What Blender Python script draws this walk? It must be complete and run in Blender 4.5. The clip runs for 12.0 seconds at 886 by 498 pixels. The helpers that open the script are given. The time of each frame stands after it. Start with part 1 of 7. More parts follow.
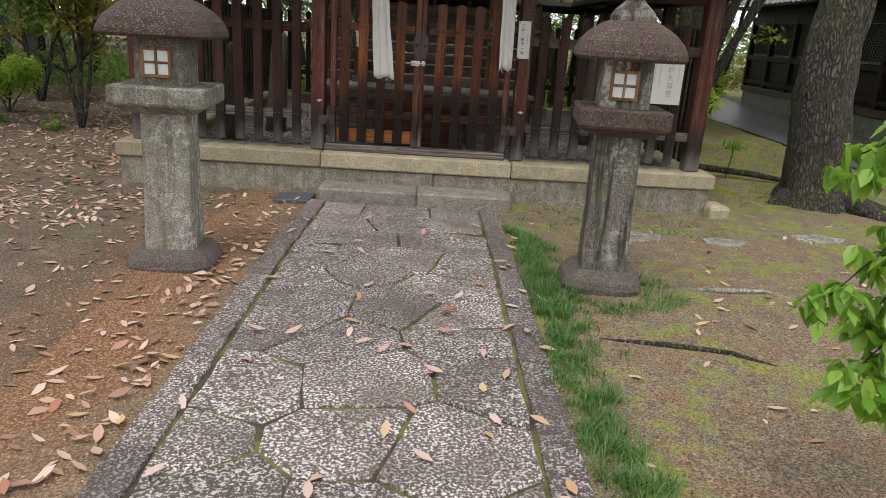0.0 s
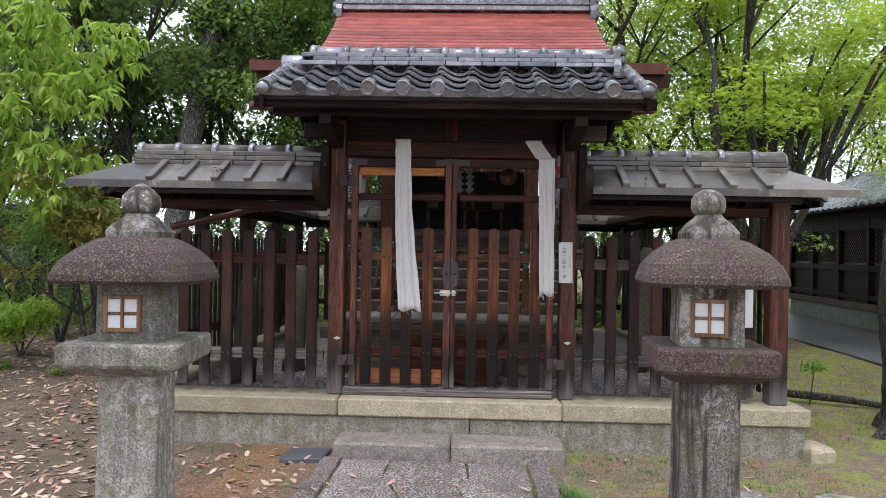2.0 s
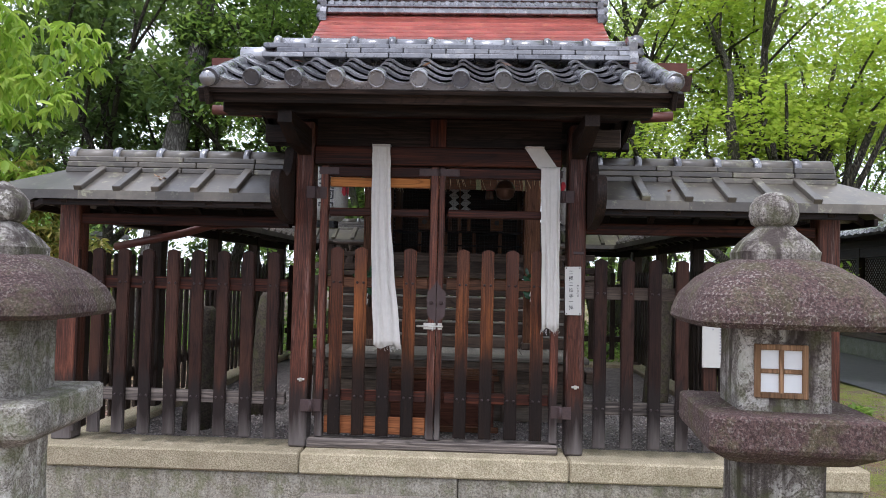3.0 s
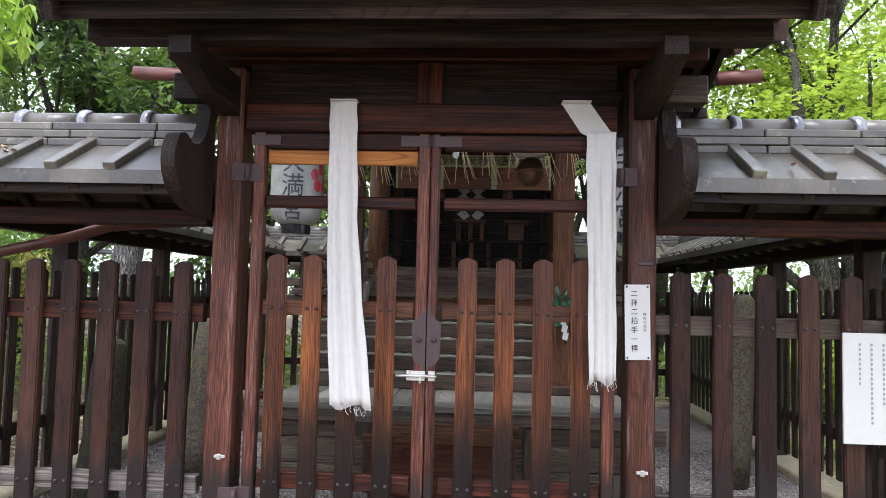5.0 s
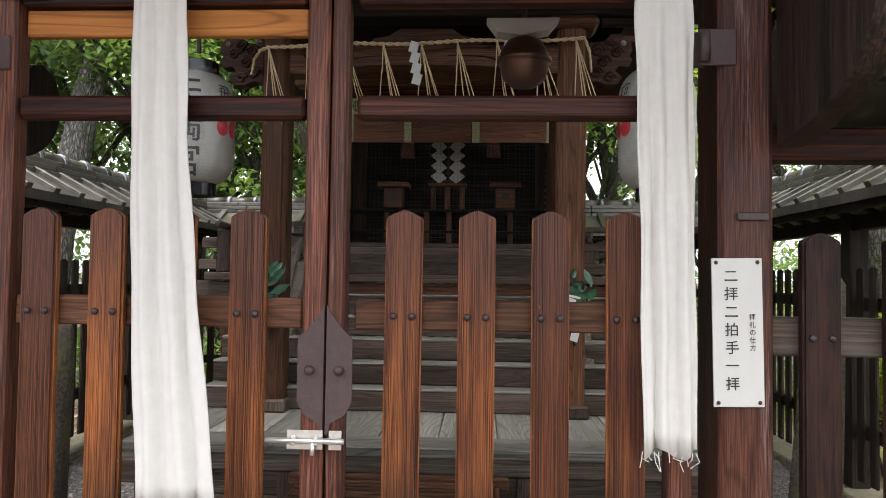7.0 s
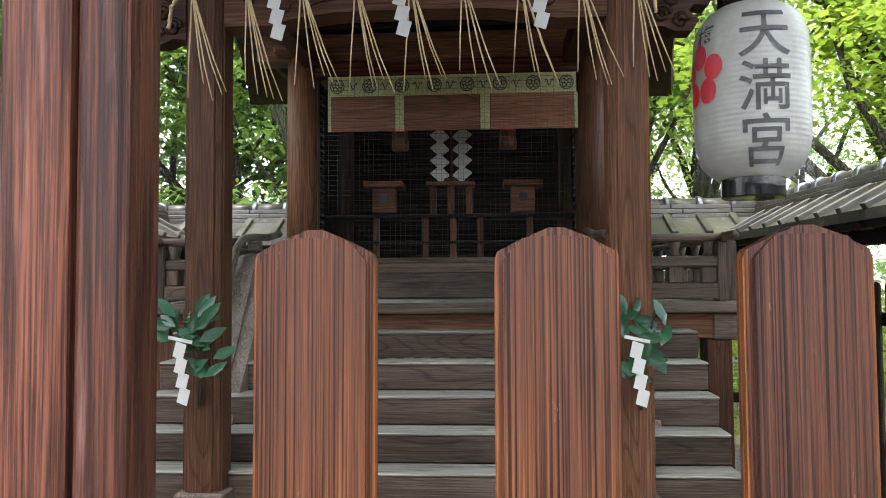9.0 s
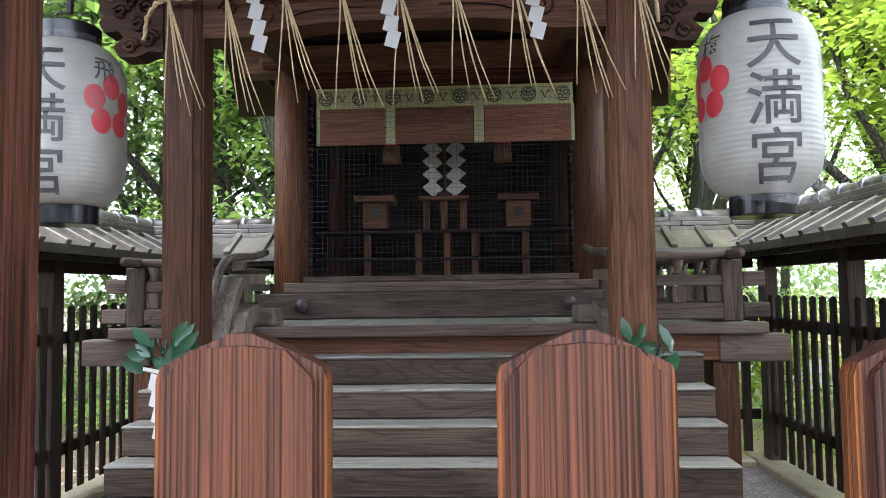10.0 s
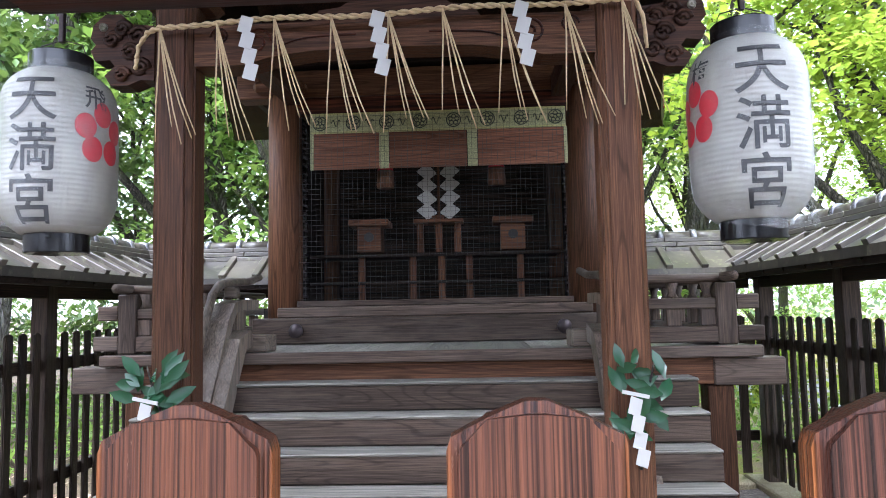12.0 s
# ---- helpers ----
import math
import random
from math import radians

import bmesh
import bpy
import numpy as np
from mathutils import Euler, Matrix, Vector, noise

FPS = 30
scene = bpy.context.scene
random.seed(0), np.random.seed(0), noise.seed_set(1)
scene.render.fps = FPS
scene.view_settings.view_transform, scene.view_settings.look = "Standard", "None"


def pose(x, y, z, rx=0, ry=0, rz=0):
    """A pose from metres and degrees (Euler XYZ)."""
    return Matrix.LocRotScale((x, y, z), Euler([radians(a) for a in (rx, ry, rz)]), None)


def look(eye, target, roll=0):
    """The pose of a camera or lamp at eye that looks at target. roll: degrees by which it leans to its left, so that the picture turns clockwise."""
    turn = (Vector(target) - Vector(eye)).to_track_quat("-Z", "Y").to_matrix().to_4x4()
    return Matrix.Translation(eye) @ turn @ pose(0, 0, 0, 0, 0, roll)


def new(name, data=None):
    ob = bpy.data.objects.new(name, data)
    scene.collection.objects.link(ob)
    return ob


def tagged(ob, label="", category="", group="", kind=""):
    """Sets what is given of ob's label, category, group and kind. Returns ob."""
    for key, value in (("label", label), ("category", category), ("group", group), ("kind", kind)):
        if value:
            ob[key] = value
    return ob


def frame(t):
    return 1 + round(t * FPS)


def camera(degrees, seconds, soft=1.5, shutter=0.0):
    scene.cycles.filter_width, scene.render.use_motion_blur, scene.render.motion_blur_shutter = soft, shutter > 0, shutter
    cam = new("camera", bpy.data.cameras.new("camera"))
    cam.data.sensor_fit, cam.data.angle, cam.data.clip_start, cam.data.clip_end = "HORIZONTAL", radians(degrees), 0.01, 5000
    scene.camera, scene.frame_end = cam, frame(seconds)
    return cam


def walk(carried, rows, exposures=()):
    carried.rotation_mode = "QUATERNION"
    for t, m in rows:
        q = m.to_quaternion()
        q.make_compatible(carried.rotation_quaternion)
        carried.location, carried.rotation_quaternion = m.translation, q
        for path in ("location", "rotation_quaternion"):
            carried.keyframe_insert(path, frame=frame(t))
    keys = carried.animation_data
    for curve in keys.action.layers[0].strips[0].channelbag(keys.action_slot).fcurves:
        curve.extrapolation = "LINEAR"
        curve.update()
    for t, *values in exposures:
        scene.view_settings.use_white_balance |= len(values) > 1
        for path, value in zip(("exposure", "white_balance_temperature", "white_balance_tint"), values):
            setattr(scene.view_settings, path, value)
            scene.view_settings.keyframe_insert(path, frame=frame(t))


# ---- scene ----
cam = camera(63.4, 12.0, soft=0.9)
METRES, EYE, TILT, LEAN, TURN = 6.8, 1.5, 0.0, 0.0, -1.6
ROWS = [
    (0, 0, 0, 0, 1.09, -16.94, -3.56),
    (0.5, 0.0025, 0.0004, 0.016, 1.9, -7.32, -1.98),
    (1, 0.0021, 0.0249, 0.0053, 3.39, -3.58, -1.76),
    (1.5, -0.0054, 0.078, 0.0044, 3.91, -1.56, -1.21),
    (2, -0.0021, 0.142, 0.0066, 3.62, 0.11, -1.04),
    (2.5, -0.0011, 0.2118, 0.005, 3.39, 1.43, -1.08),
    (3, 0.0077, 0.2793, 0.0053, 3.81, 2.25, -1.34),
    (5, 0.0068, 0.5347, 0.0093, 5.2, 3.64, -1.41),
    (5.5, 0.0101, 0.5949, 0.0092, 5.1, 3.11, -1.32),
    (6, 0.0144, 0.6528, 0.0094, 4.83, 2.11, -1.23),
    (6.5, 0.0119, 0.7128, 0.0096, 4.45, 1.9, -1.06),
    (7, 0.0129, 0.7709, 0.0117, 4.63, 2.18, -0.77),
    (9, -0.0006, 0.944, 0.0291, 5.02, 2.47, 0.37),
    (9.5, -0.0030, 0.9609, 0.0344, 4.0, 2.84, 0.63),
    (10, -0.0014, 0.9660, 0.0376, 4.6, 3.16, 0.75),
    (10.5, 0.0012, 0.9654, 0.0383, 4.98, 3.5, 0.77),
    (11, 0.0015, 0.9663, 0.0399, 4.84, 4.03, 0.85),
    (11.5, 0.0018, 0.9668, 0.0407, 4.62, 4.42, 1),
    (12, 0.0022, 0.9671, 0.0411, 4.49, 4.72, 1.14),
]
walk(cam, [(t, pose(0, 0, EYE, TILT, LEAN, TURN) @ pose(METRES * x, METRES * y, METRES * z, 90 + pitch, roll, yaw)) for t, x, y, z, yaw, pitch, roll in ROWS],
     exposures=[(0.0, -0.01, 6350, 11), (1.5, 0.30, 5850, 15), (3.0, 0.53, 5750, 16), (5.5, 1.28, 5700, 15), (7.0, 1.2, 6150, 13), (9.0, 1.93, 5850, 9), (10.0, 2.15, 5600, 13), (12.0, 2.34, 5400, 17)])

# ---------------------------------------------------------------- sky and light
world = bpy.data.worlds.new("overcast_sky")
scene.world = world
world.use_nodes = True
wn = world.node_tree
sky = wn.nodes.new("ShaderNodeTexSky")
sky.sky_type, sky.sun_disc = "NISHITA", False
sky.sun_elevation, sky.sun_rotation = radians(66), radians(200)
sky.air_density, sky.dust_density = 1.5, 4.0
cloud = wn.nodes.new("ShaderNodeMix")
cloud.data_type = "RGBA"
cloud.inputs[0].default_value = 0.82
cloud.inputs[7].default_value = (11.0, 11.2, 11.4, 1)
wn.links.new(sky.outputs["Color"], cloud.inputs[6])
wn.links.new(cloud.outputs[2], wn.nodes["Background"].inputs["Color"])
wn.nodes["Background"].inputs["Strength"].default_value = 0.12
sun = new("sun", bpy.data.lights.new("sun", "SUN"))
sun.data.energy, sun.data.angle, sun.data.color = 1.5, radians(25), (1.0, 0.97, 0.92)
sun.matrix_basis = look((-5, -8, 33), (0, 6, 0))



# ---------------------------------------------------------------- helpers
def mesh_from(name, verts, faces, smooth=False):
    me = bpy.data.meshes.new(name)
    me.from_pydata([tuple(v) for v in verts], [], [tuple(f) for f in faces])
    if smooth:
        me.polygons.foreach_set("use_smooth", [True] * len(me.polygons))
    me.update()
    return me


def bm_mesh(name, bm, smooth=False):
    bmesh.ops.recalc_face_normals(bm, faces=bm.faces)
    me = bpy.data.meshes.new(name)
    bm.to_mesh(me)
    bm.free()
    if smooth:
        me.polygons.foreach_set("use_smooth", [True] * len(me.polygons))
    return me


def part(name, data, material, parent, label="", at=None):
    """One mesh object under a thing or a part; data is a bmesh or a mesh."""
    me = bm_mesh(name, data) if isinstance(data, bmesh.types.BMesh) else data
    if material and not me.materials:
        me.materials.append(material)
    ob = new(name, me)
    ob.parent = parent
    if at is not None:
        ob.matrix_basis = at if isinstance(at, Matrix) else Matrix.Translation(at)
    if label:
        ob["label"] = label
    return ob


def thing(name, label, category, group="", kind="", at=(0, 0, 0), data=None, material=None):
    if data is not None:
        me = bm_mesh(name, data) if isinstance(data, bmesh.types.BMesh) else data
        if material and not me.materials:
            me.materials.append(material)
        ob = new(name, me)
    else:
        ob = new(name)
        ob.empty_display_size = 0.1
    ob.matrix_basis = at if isinstance(at, Matrix) else Matrix.Translation(at)
    return tagged(ob, label, category, group, kind)


def box(bm, cx, cy, cz, sx, sy, sz, bevel=0.0, m=None):
    """A box by centre and size, edges chamfered, added to bm."""
    r = bmesh.ops.create_cube(bm, size=1.0)
    vs = r["verts"]
    for v in vs:
        v.co = Vector((cx + v.co.x * sx, cy + v.co.y * sy, cz + v.co.z * sz))
    if m is not None:
        bmesh.ops.transform(bm, matrix=m, verts=vs)
    if bevel > 0:
        es = list({e for v in vs for e in v.link_edges})
        bmesh.ops.bevel(bm, geom=es, offset=bevel, segments=1, affect="EDGES", profile=0.5)
    return bm


CACHE = {}


def block(sx, sy, sz, bevel=0.004):
    """A shared chamfered box mesh, centred on its origin."""
    key = (round(sx, 4), round(sy, 4), round(sz, 4), bevel)
    if key not in CACHE:
        CACHE[key] = bm_mesh("block", box(bmesh.new(), 0, 0, 0, sx, sy, sz, bevel))
    return CACHE[key]


def with_mat(me, material):
    """A copy of a shared mesh for each material."""
    key = (me.name, material.name)
    if key not in CACHE:
        c = me.copy()
        c.materials.clear()
        c.materials.append(material)
        CACHE[key] = c
    return CACHE[key]


def beam(name, parent, material, x0, x1, y0, y1, z0, z1, bevel=0.005, label="", turn=(0, 0, 0)):
    """A squared timber or stone between two corners, as a part."""
    me = with_mat(block(x1 - x0, y1 - y0, z1 - z0, bevel), material)
    return part(name, me, material, parent, label, pose((x0 + x1) / 2, (y0 + y1) / 2, (z0 + z1) / 2, *turn))


def lathe(bm, profile, seg=24, cx=0, cy=0, cz=0, axis="z"):
    """A turned shape from (radius, height) pairs."""
    rings = []
    for r, h in profile:
        ring = []
        for i in range(seg):
            a = 2 * math.pi * i / seg
            u, v = r * math.cos(a), r * math.sin(a)
            p = {"z": (u, v, h), "x": (h, u, v), "y": (u, h, v)}[axis]
            ring.append(bm.verts.new((cx + p[0], cy + p[1], cz + p[2])))
        rings.append(ring)
    for a, b in zip(rings, rings[1:]):
        for i in range(seg):
            bm.faces.new((a[i], a[(i + 1) % seg], b[(i + 1) % seg], b[i]))
    bm.faces.new(rings[0][::-1])
    bm.faces.new(rings[-1])
    return bm


def rings_loft(bm, rings, cap=True):
    vr = [[bm.verts.new(p) for p in ring] for ring in rings]
    n = len(vr[0])
    for a, b in zip(vr, vr[1:]):
        for i in range(n):
            bm.faces.new((a[i], a[(i + 1) % n], b[(i + 1) % n], b[i]))
    if cap:
        bm.faces.new(vr[0][::-1])
        bm.faces.new(vr[-1])
    return bm


def prism(bm, outline, y0, y1, plane="xz"):
    """A flat outline extruded through a thickness."""
    def at(u, v, d):
        return {"xz": (u, d, v), "xy": (u, v, d), "yz": (d, u, v)}[plane]
    a = [bm.verts.new(at(u, v, y0)) for u, v in outline]
    b = [bm.verts.new(at(u, v, y1)) for u, v in outline]
    n = len(outline)
    bm.faces.new(a)
    bm.faces.new(b[::-1])
    for i in range(n):
        bm.faces.new((a[i], b[i], b[(i + 1) % n], a[(i + 1) % n]))
    return bm


def tube(bm, points, radii, seg=8):
    """A round limb through points; radii one number or one for each point."""
    pts = [Vector(p) for p in points]
    if not hasattr(radii, "__len__"):
        radii = [radii] * len(pts)
    rings = []
    for i, p in enumerate(pts):
        d = (pts[min(i + 1, len(pts) - 1)] - pts[max(i - 1, 0)]).normalized()
        up = Vector((0, 0, 1)) if abs(d.z) < 0.9 else Vector((1, 0, 0))
        u = d.cross(up).normalized()
        v = d.cross(u)
        rings.append([p + radii[i] * (math.cos(2 * math.pi * k / seg) * u + math.sin(2 * math.pi * k / seg) * v) for k in range(seg)])
    return rings_loft(bm, rings)


def ground_z(x, y):
    """Height of the earth: a slight fall towards the gate, small unevenness."""
    s = min(max((y - 4.6) / 1.7, 0), 1)
    base = -0.06 * s * s * (3 - 2 * s)
    path = min(max((abs(x + 0.22) - 0.95) / 0.5, 0), 1)
    return base - 0.012 + 0.03 * path * noise.noise((x * 0.7, y * 0.7, 3.1)) + 0.012 * path * noise.noise((x * 2.7, y * 2.7, 8.0))


# ---------------------------------------------------------------- materials
class Nodes:
    """Short-hand for building a node material."""

    def __init__(self, name, rough=0.8, metallic=0.0):
        self.mat = bpy.data.materials.new(name)
        self.mat.use_nodes = True
        self.nt = self.mat.node_tree
        self.b = self.nt.nodes["Principled BSDF"]
        self.b.inputs["Roughness"].default_value = rough
        self.b.inputs["Metallic"].default_value = metallic
        self.geo = self.nt.nodes.new("ShaderNodeNewGeometry")
        self.tex = self.nt.nodes.new("ShaderNodeTexCoord")
        self.info = self.nt.nodes.new("ShaderNodeObjectInfo")

    def put(self, socket, value):
        if isinstance(value, bpy.types.NodeSocket):
            self.nt.links.new(value, socket)
        else:
            if isinstance(value, (tuple, list)) and len(value) == 3 and socket.type == "RGBA":
                value = (*value, 1)
            socket.default_value = value

    def coords(self, scale=(1, 1, 1), world=False, scatter=True):
        m = self.nt.nodes.new("ShaderNodeMapping")
        self.put(m.inputs["Vector"], self.geo.outputs["Position"] if world else self.tex.outputs["Object"])
        m.inputs["Scale"].default_value = scale
        if scatter and not world:
            s = self.nt.nodes.new("ShaderNodeVectorMath")
            s.operation = "SCALE"
            s.inputs[0].default_value = (37.0, 53.0, 71.0)
            self.put(s.inputs["Scale"], self.info.outputs["Random"])
            self.put(m.inputs["Location"], s.outputs["Vector"])
        return m.outputs["Vector"]

    def noise(self, vec, scale=5, detail=4, rough=0.55, distort=0.0):
        n = self.nt.nodes.new("ShaderNodeTexNoise")
        self.put(n.inputs["Vector"], vec)
        n.inputs["Scale"].default_value, n.inputs["Detail"].default_value = scale, detail
        n.inputs["Roughness"].default_value, n.inputs["Distortion"].default_value = rough, distort
        return n.outputs["Fac"]

    def voronoi(self, vec, scale=5, feature="F1", out="Distance"):
        n = self.nt.nodes.new("ShaderNodeTexVoronoi")
        n.feature = feature
        self.put(n.inputs["Vector"], vec)
        n.inputs["Scale"].default_value = scale
        return n.outputs[out]

    def ramp(self, fac, *stops):
        n = self.nt.nodes.new("ShaderNodeValToRGB")
        self.put(n.inputs["Fac"], fac)
        e = n.color_ramp.elements
        while len(e) < len(stops):
            e.new(0.5)
        for el, (p, c) in zip(e, stops):
            el.position = p
            el.color = (c, c, c, 1) if not hasattr(c, "__len__") else (*c, 1)
        return n.outputs["Color"]

    def mix(self, fac, a, b, mode="MIX"):
        n = self.nt.nodes.new("ShaderNodeMix")
        n.data_type, n.blend_type = "RGBA", mode
        self.put(n.inputs[0], fac)
        self.put(n.inputs[6], a)
        self.put(n.inputs[7], b)
        return n.outputs[2]

    def math(self, op, a, b=0.0):
        n = self.nt.nodes.new("ShaderNodeMath")
        n.operation = op
        self.put(n.inputs[0], a)
        self.put(n.inputs[1], b)
        return n.outputs[0]

    def split(self, vec):
        n = self.nt.nodes.new("ShaderNodeSeparateXYZ")
        self.put(n.inputs[0], vec)
        return n.outputs

    def bump(self, height, strength=0.3, distance=0.01):
        n = self.nt.nodes.new("ShaderNodeBump")
        self.put(n.inputs["Height"], height)
        n.inputs["Strength"].default_value, n.inputs["Distance"].default_value = strength, distance
        self.put(self.b.inputs["Normal"], n.outputs["Normal"])

    def done(self, color=None, rough=None):
        if color is not None:
            self.put(self.b.inputs["Base Color"], color)
        if rough is not None:
            self.put(self.b.inputs["Roughness"], rough)
        return self.mat


AXES = {"x": (0, 1, 1), "y": (1, 0, 1), "z": (1, 1, 0)}


def wood(name, dark, light, axis="z", grain=70.0, rough=0.55, worn=None, worn_amount=0.5, bump=0.35, foot=None, groove=None, broad_amount=0.30, gloss=0.16):
    """Sawn timber with its grain along one axis, random from piece to piece.
    foot: (low, high, charred, bleached): the blackened and bleached foot of a weathered board, in world heights."""
    n = Nodes(name, rough)
    sc = tuple(grain if k else grain * 0.022 for k in AXES[axis])
    v = n.coords(sc)
    fine = n.noise(v, 1.0, 5, 0.65, 0.4)
    v2 = n.coords(tuple(9.0 if k else 0.5 for k in AXES[axis]))
    broad = n.noise(v2, 1.0, 3, 0.5, 0.8)
    g = n.math("ADD", n.math("MULTIPLY", fine, 0.72), n.math("MULTIPLY", broad, broad_amount))
    c = n.mix(n.ramp(g, (0.42, 0.0), (0.51, 0.30), (0.61, 1.0)), dark, light)
    flame = n.noise(n.coords(tuple(7.0 if k else 0.55 for k in AXES[axis])), 1.0, 1, 0.4, 0.3)
    rings = n.ramp(n.math("SINE", n.math("MULTIPLY", flame, 130.0)), (0.0, 1.0), (0.75, 0.94), (1.0, 0.62))
    c = n.mix(1.0, c, rings, "MULTIPLY")
    tone = n.ramp(n.info.outputs["Random"], (0.0, 0.62), (1.0, 1.25))
    c = n.mix(1.0, c, tone, "MULTIPLY")
    if worn:
        v3 = n.coords(tuple(5.0 if k else 1.1 for k in AXES[axis]))
        w = n.math("MULTIPLY", n.ramp(n.noise(v3, 1.0, 5, 0.7), (0.46, 0.0), (0.66, 1.0)), worn_amount)
        c = n.mix(w, c, worn)
    if groove:
        every, depth = groove
        line = n.noise(n.coords(tuple(every if k else every * 0.008 for k in AXES[axis])), 1.0, 2, 0.5, 0.15)
        thin = n.ramp(line, (0.36, 1.0 - depth), (0.42, 1.0), (0.54, 1.0), (0.575, 1.0 - 0.6 * depth), (0.61, 1.0))
        c = n.mix(1.0, c, thin, "MULTIPLY")
        rub = n.math("MULTIPLY", n.ramp(n.noise(n.coords(tuple(26.0 if k else 1.6 for k in AXES[axis])), 1.0, 5, 0.75), (0.57, 0.0), (0.68, 1.0)), 0.35)
        c = n.mix(rub, c, tuple(0.18 + 1.1 * k for k in light))
    if foot:
        low, high, charred, bleached = foot
        z = n.split(n.geo.outputs["Position"])[2]
        wob = n.math("MULTIPLY", n.math("SUBTRACT", n.noise(n.coords((14, 14, 1.2)), 1.0, 4), 0.5), 0.55)
        h = n.math("ADD", z, wob)
        k = n.math("DIVIDE", n.math("SUBTRACT", h, low), high - low)
        c = n.mix(n.ramp(k, (0.0, 0.9), (0.55, 0.85), (1.0, 0.0)), c, charred)
        k2 = n.math("DIVIDE", n.math("SUBTRACT", h, 0.37), 0.2)
        c = n.mix(n.ramp(k2, (0.0, 0.75), (1.0, 0.0)), c, bleached)
    n.b.inputs["Specular IOR Level"].default_value = gloss
    n.bump(fine, bump, 0.004)
    return n.done(c, n.ramp(fine, (0.3, rough - 0.12), (0.7, min(rough + 0.2, 1.0))))


def board_wood(name, dark, mid, warm, head, charred, every=640.0):
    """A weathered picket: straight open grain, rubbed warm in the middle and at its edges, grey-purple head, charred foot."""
    n = Nodes(name, 0.45)
    own = n.coords((1, 1, 1), scatter=False)
    x = n.split(own)[0]
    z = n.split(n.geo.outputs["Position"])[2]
    rnd = n.info.outputs["Random"]
    line = n.noise(n.coords((every, every, every * 0.0022)), 1.0, 2, 0.45, 0.12)
    fine = n.noise(n.coords((520, 520, 7)), 1.0, 4, 0.65)
    patch = n.noise(n.coords((9, 9, 1.3)), 1.0, 4, 0.6, 0.4)
    c = n.mix(n.ramp(fine, (0.36, 0.0), (0.62, 1.0)), dark, mid)
    rub = n.math("ADD", n.math("MULTIPLY", n.math("SUBTRACT", patch, 0.5), 2.6), n.math("SUBTRACT", rnd, 0.33))
    c = n.mix(n.ramp(rub, (0.0, 0.0), (0.75, 0.9)), c, n.mix(n.ramp(fine, (0.36, 0.0), (0.62, 1.0)), mid, warm))
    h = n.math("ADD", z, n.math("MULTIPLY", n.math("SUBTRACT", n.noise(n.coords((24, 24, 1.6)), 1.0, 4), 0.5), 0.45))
    c = n.mix(n.ramp(n.math("SUBTRACT", h, 1.32), (0.0, 0.0), (0.34, 0.72)), c, n.mix(n.ramp(fine, (0.36, 0.0), (0.62, 1.0)), tuple(k * 0.55 for k in head), head))
    edge = n.math("ADD", n.math("ABSOLUTE", x), n.math("MULTIPLY", n.math("SUBTRACT", n.noise(n.coords((50, 50, 9)), 1.0, 4), 0.5), 0.008))
    c = n.mix(n.ramp(n.math("MULTIPLY", edge, 10.0), (0.405, 0.0), (0.440, 0.55)), c, warm)
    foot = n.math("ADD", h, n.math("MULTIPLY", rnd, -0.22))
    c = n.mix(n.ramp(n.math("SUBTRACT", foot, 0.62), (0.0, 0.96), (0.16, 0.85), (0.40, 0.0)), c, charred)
    deep = n.ramp(n.noise(n.coords((70, 70, 2.5)), 1.0, 3), (0.30, 0.45), (0.58, 1.0))
    cut = n.ramp(line, (0.34, 0.16), (0.42, 0.34), (0.47, 0.82), (0.56, 1.0), (0.66, 1.2))
    c = n.mix(deep, c, n.mix(1.0, c, cut, "MULTIPLY"))
    scuff = n.ramp(n.noise(n.coords((90, 90, 16)), 1.0, 5, 0.75), (0.66, 0.0), (0.72, 0.55))
    c = n.mix(scuff, c, (0.34, 0.19, 0.12))
    n.b.inputs["Specular IOR Level"].default_value = 0.22
    n.bump(n.math("ADD", fine, n.math("MULTIPLY", line, 1.5)), 0.5, 0.003)
    return n.done(c, n.ramp(fine, (0.3, 0.38), (0.7, 0.62)))


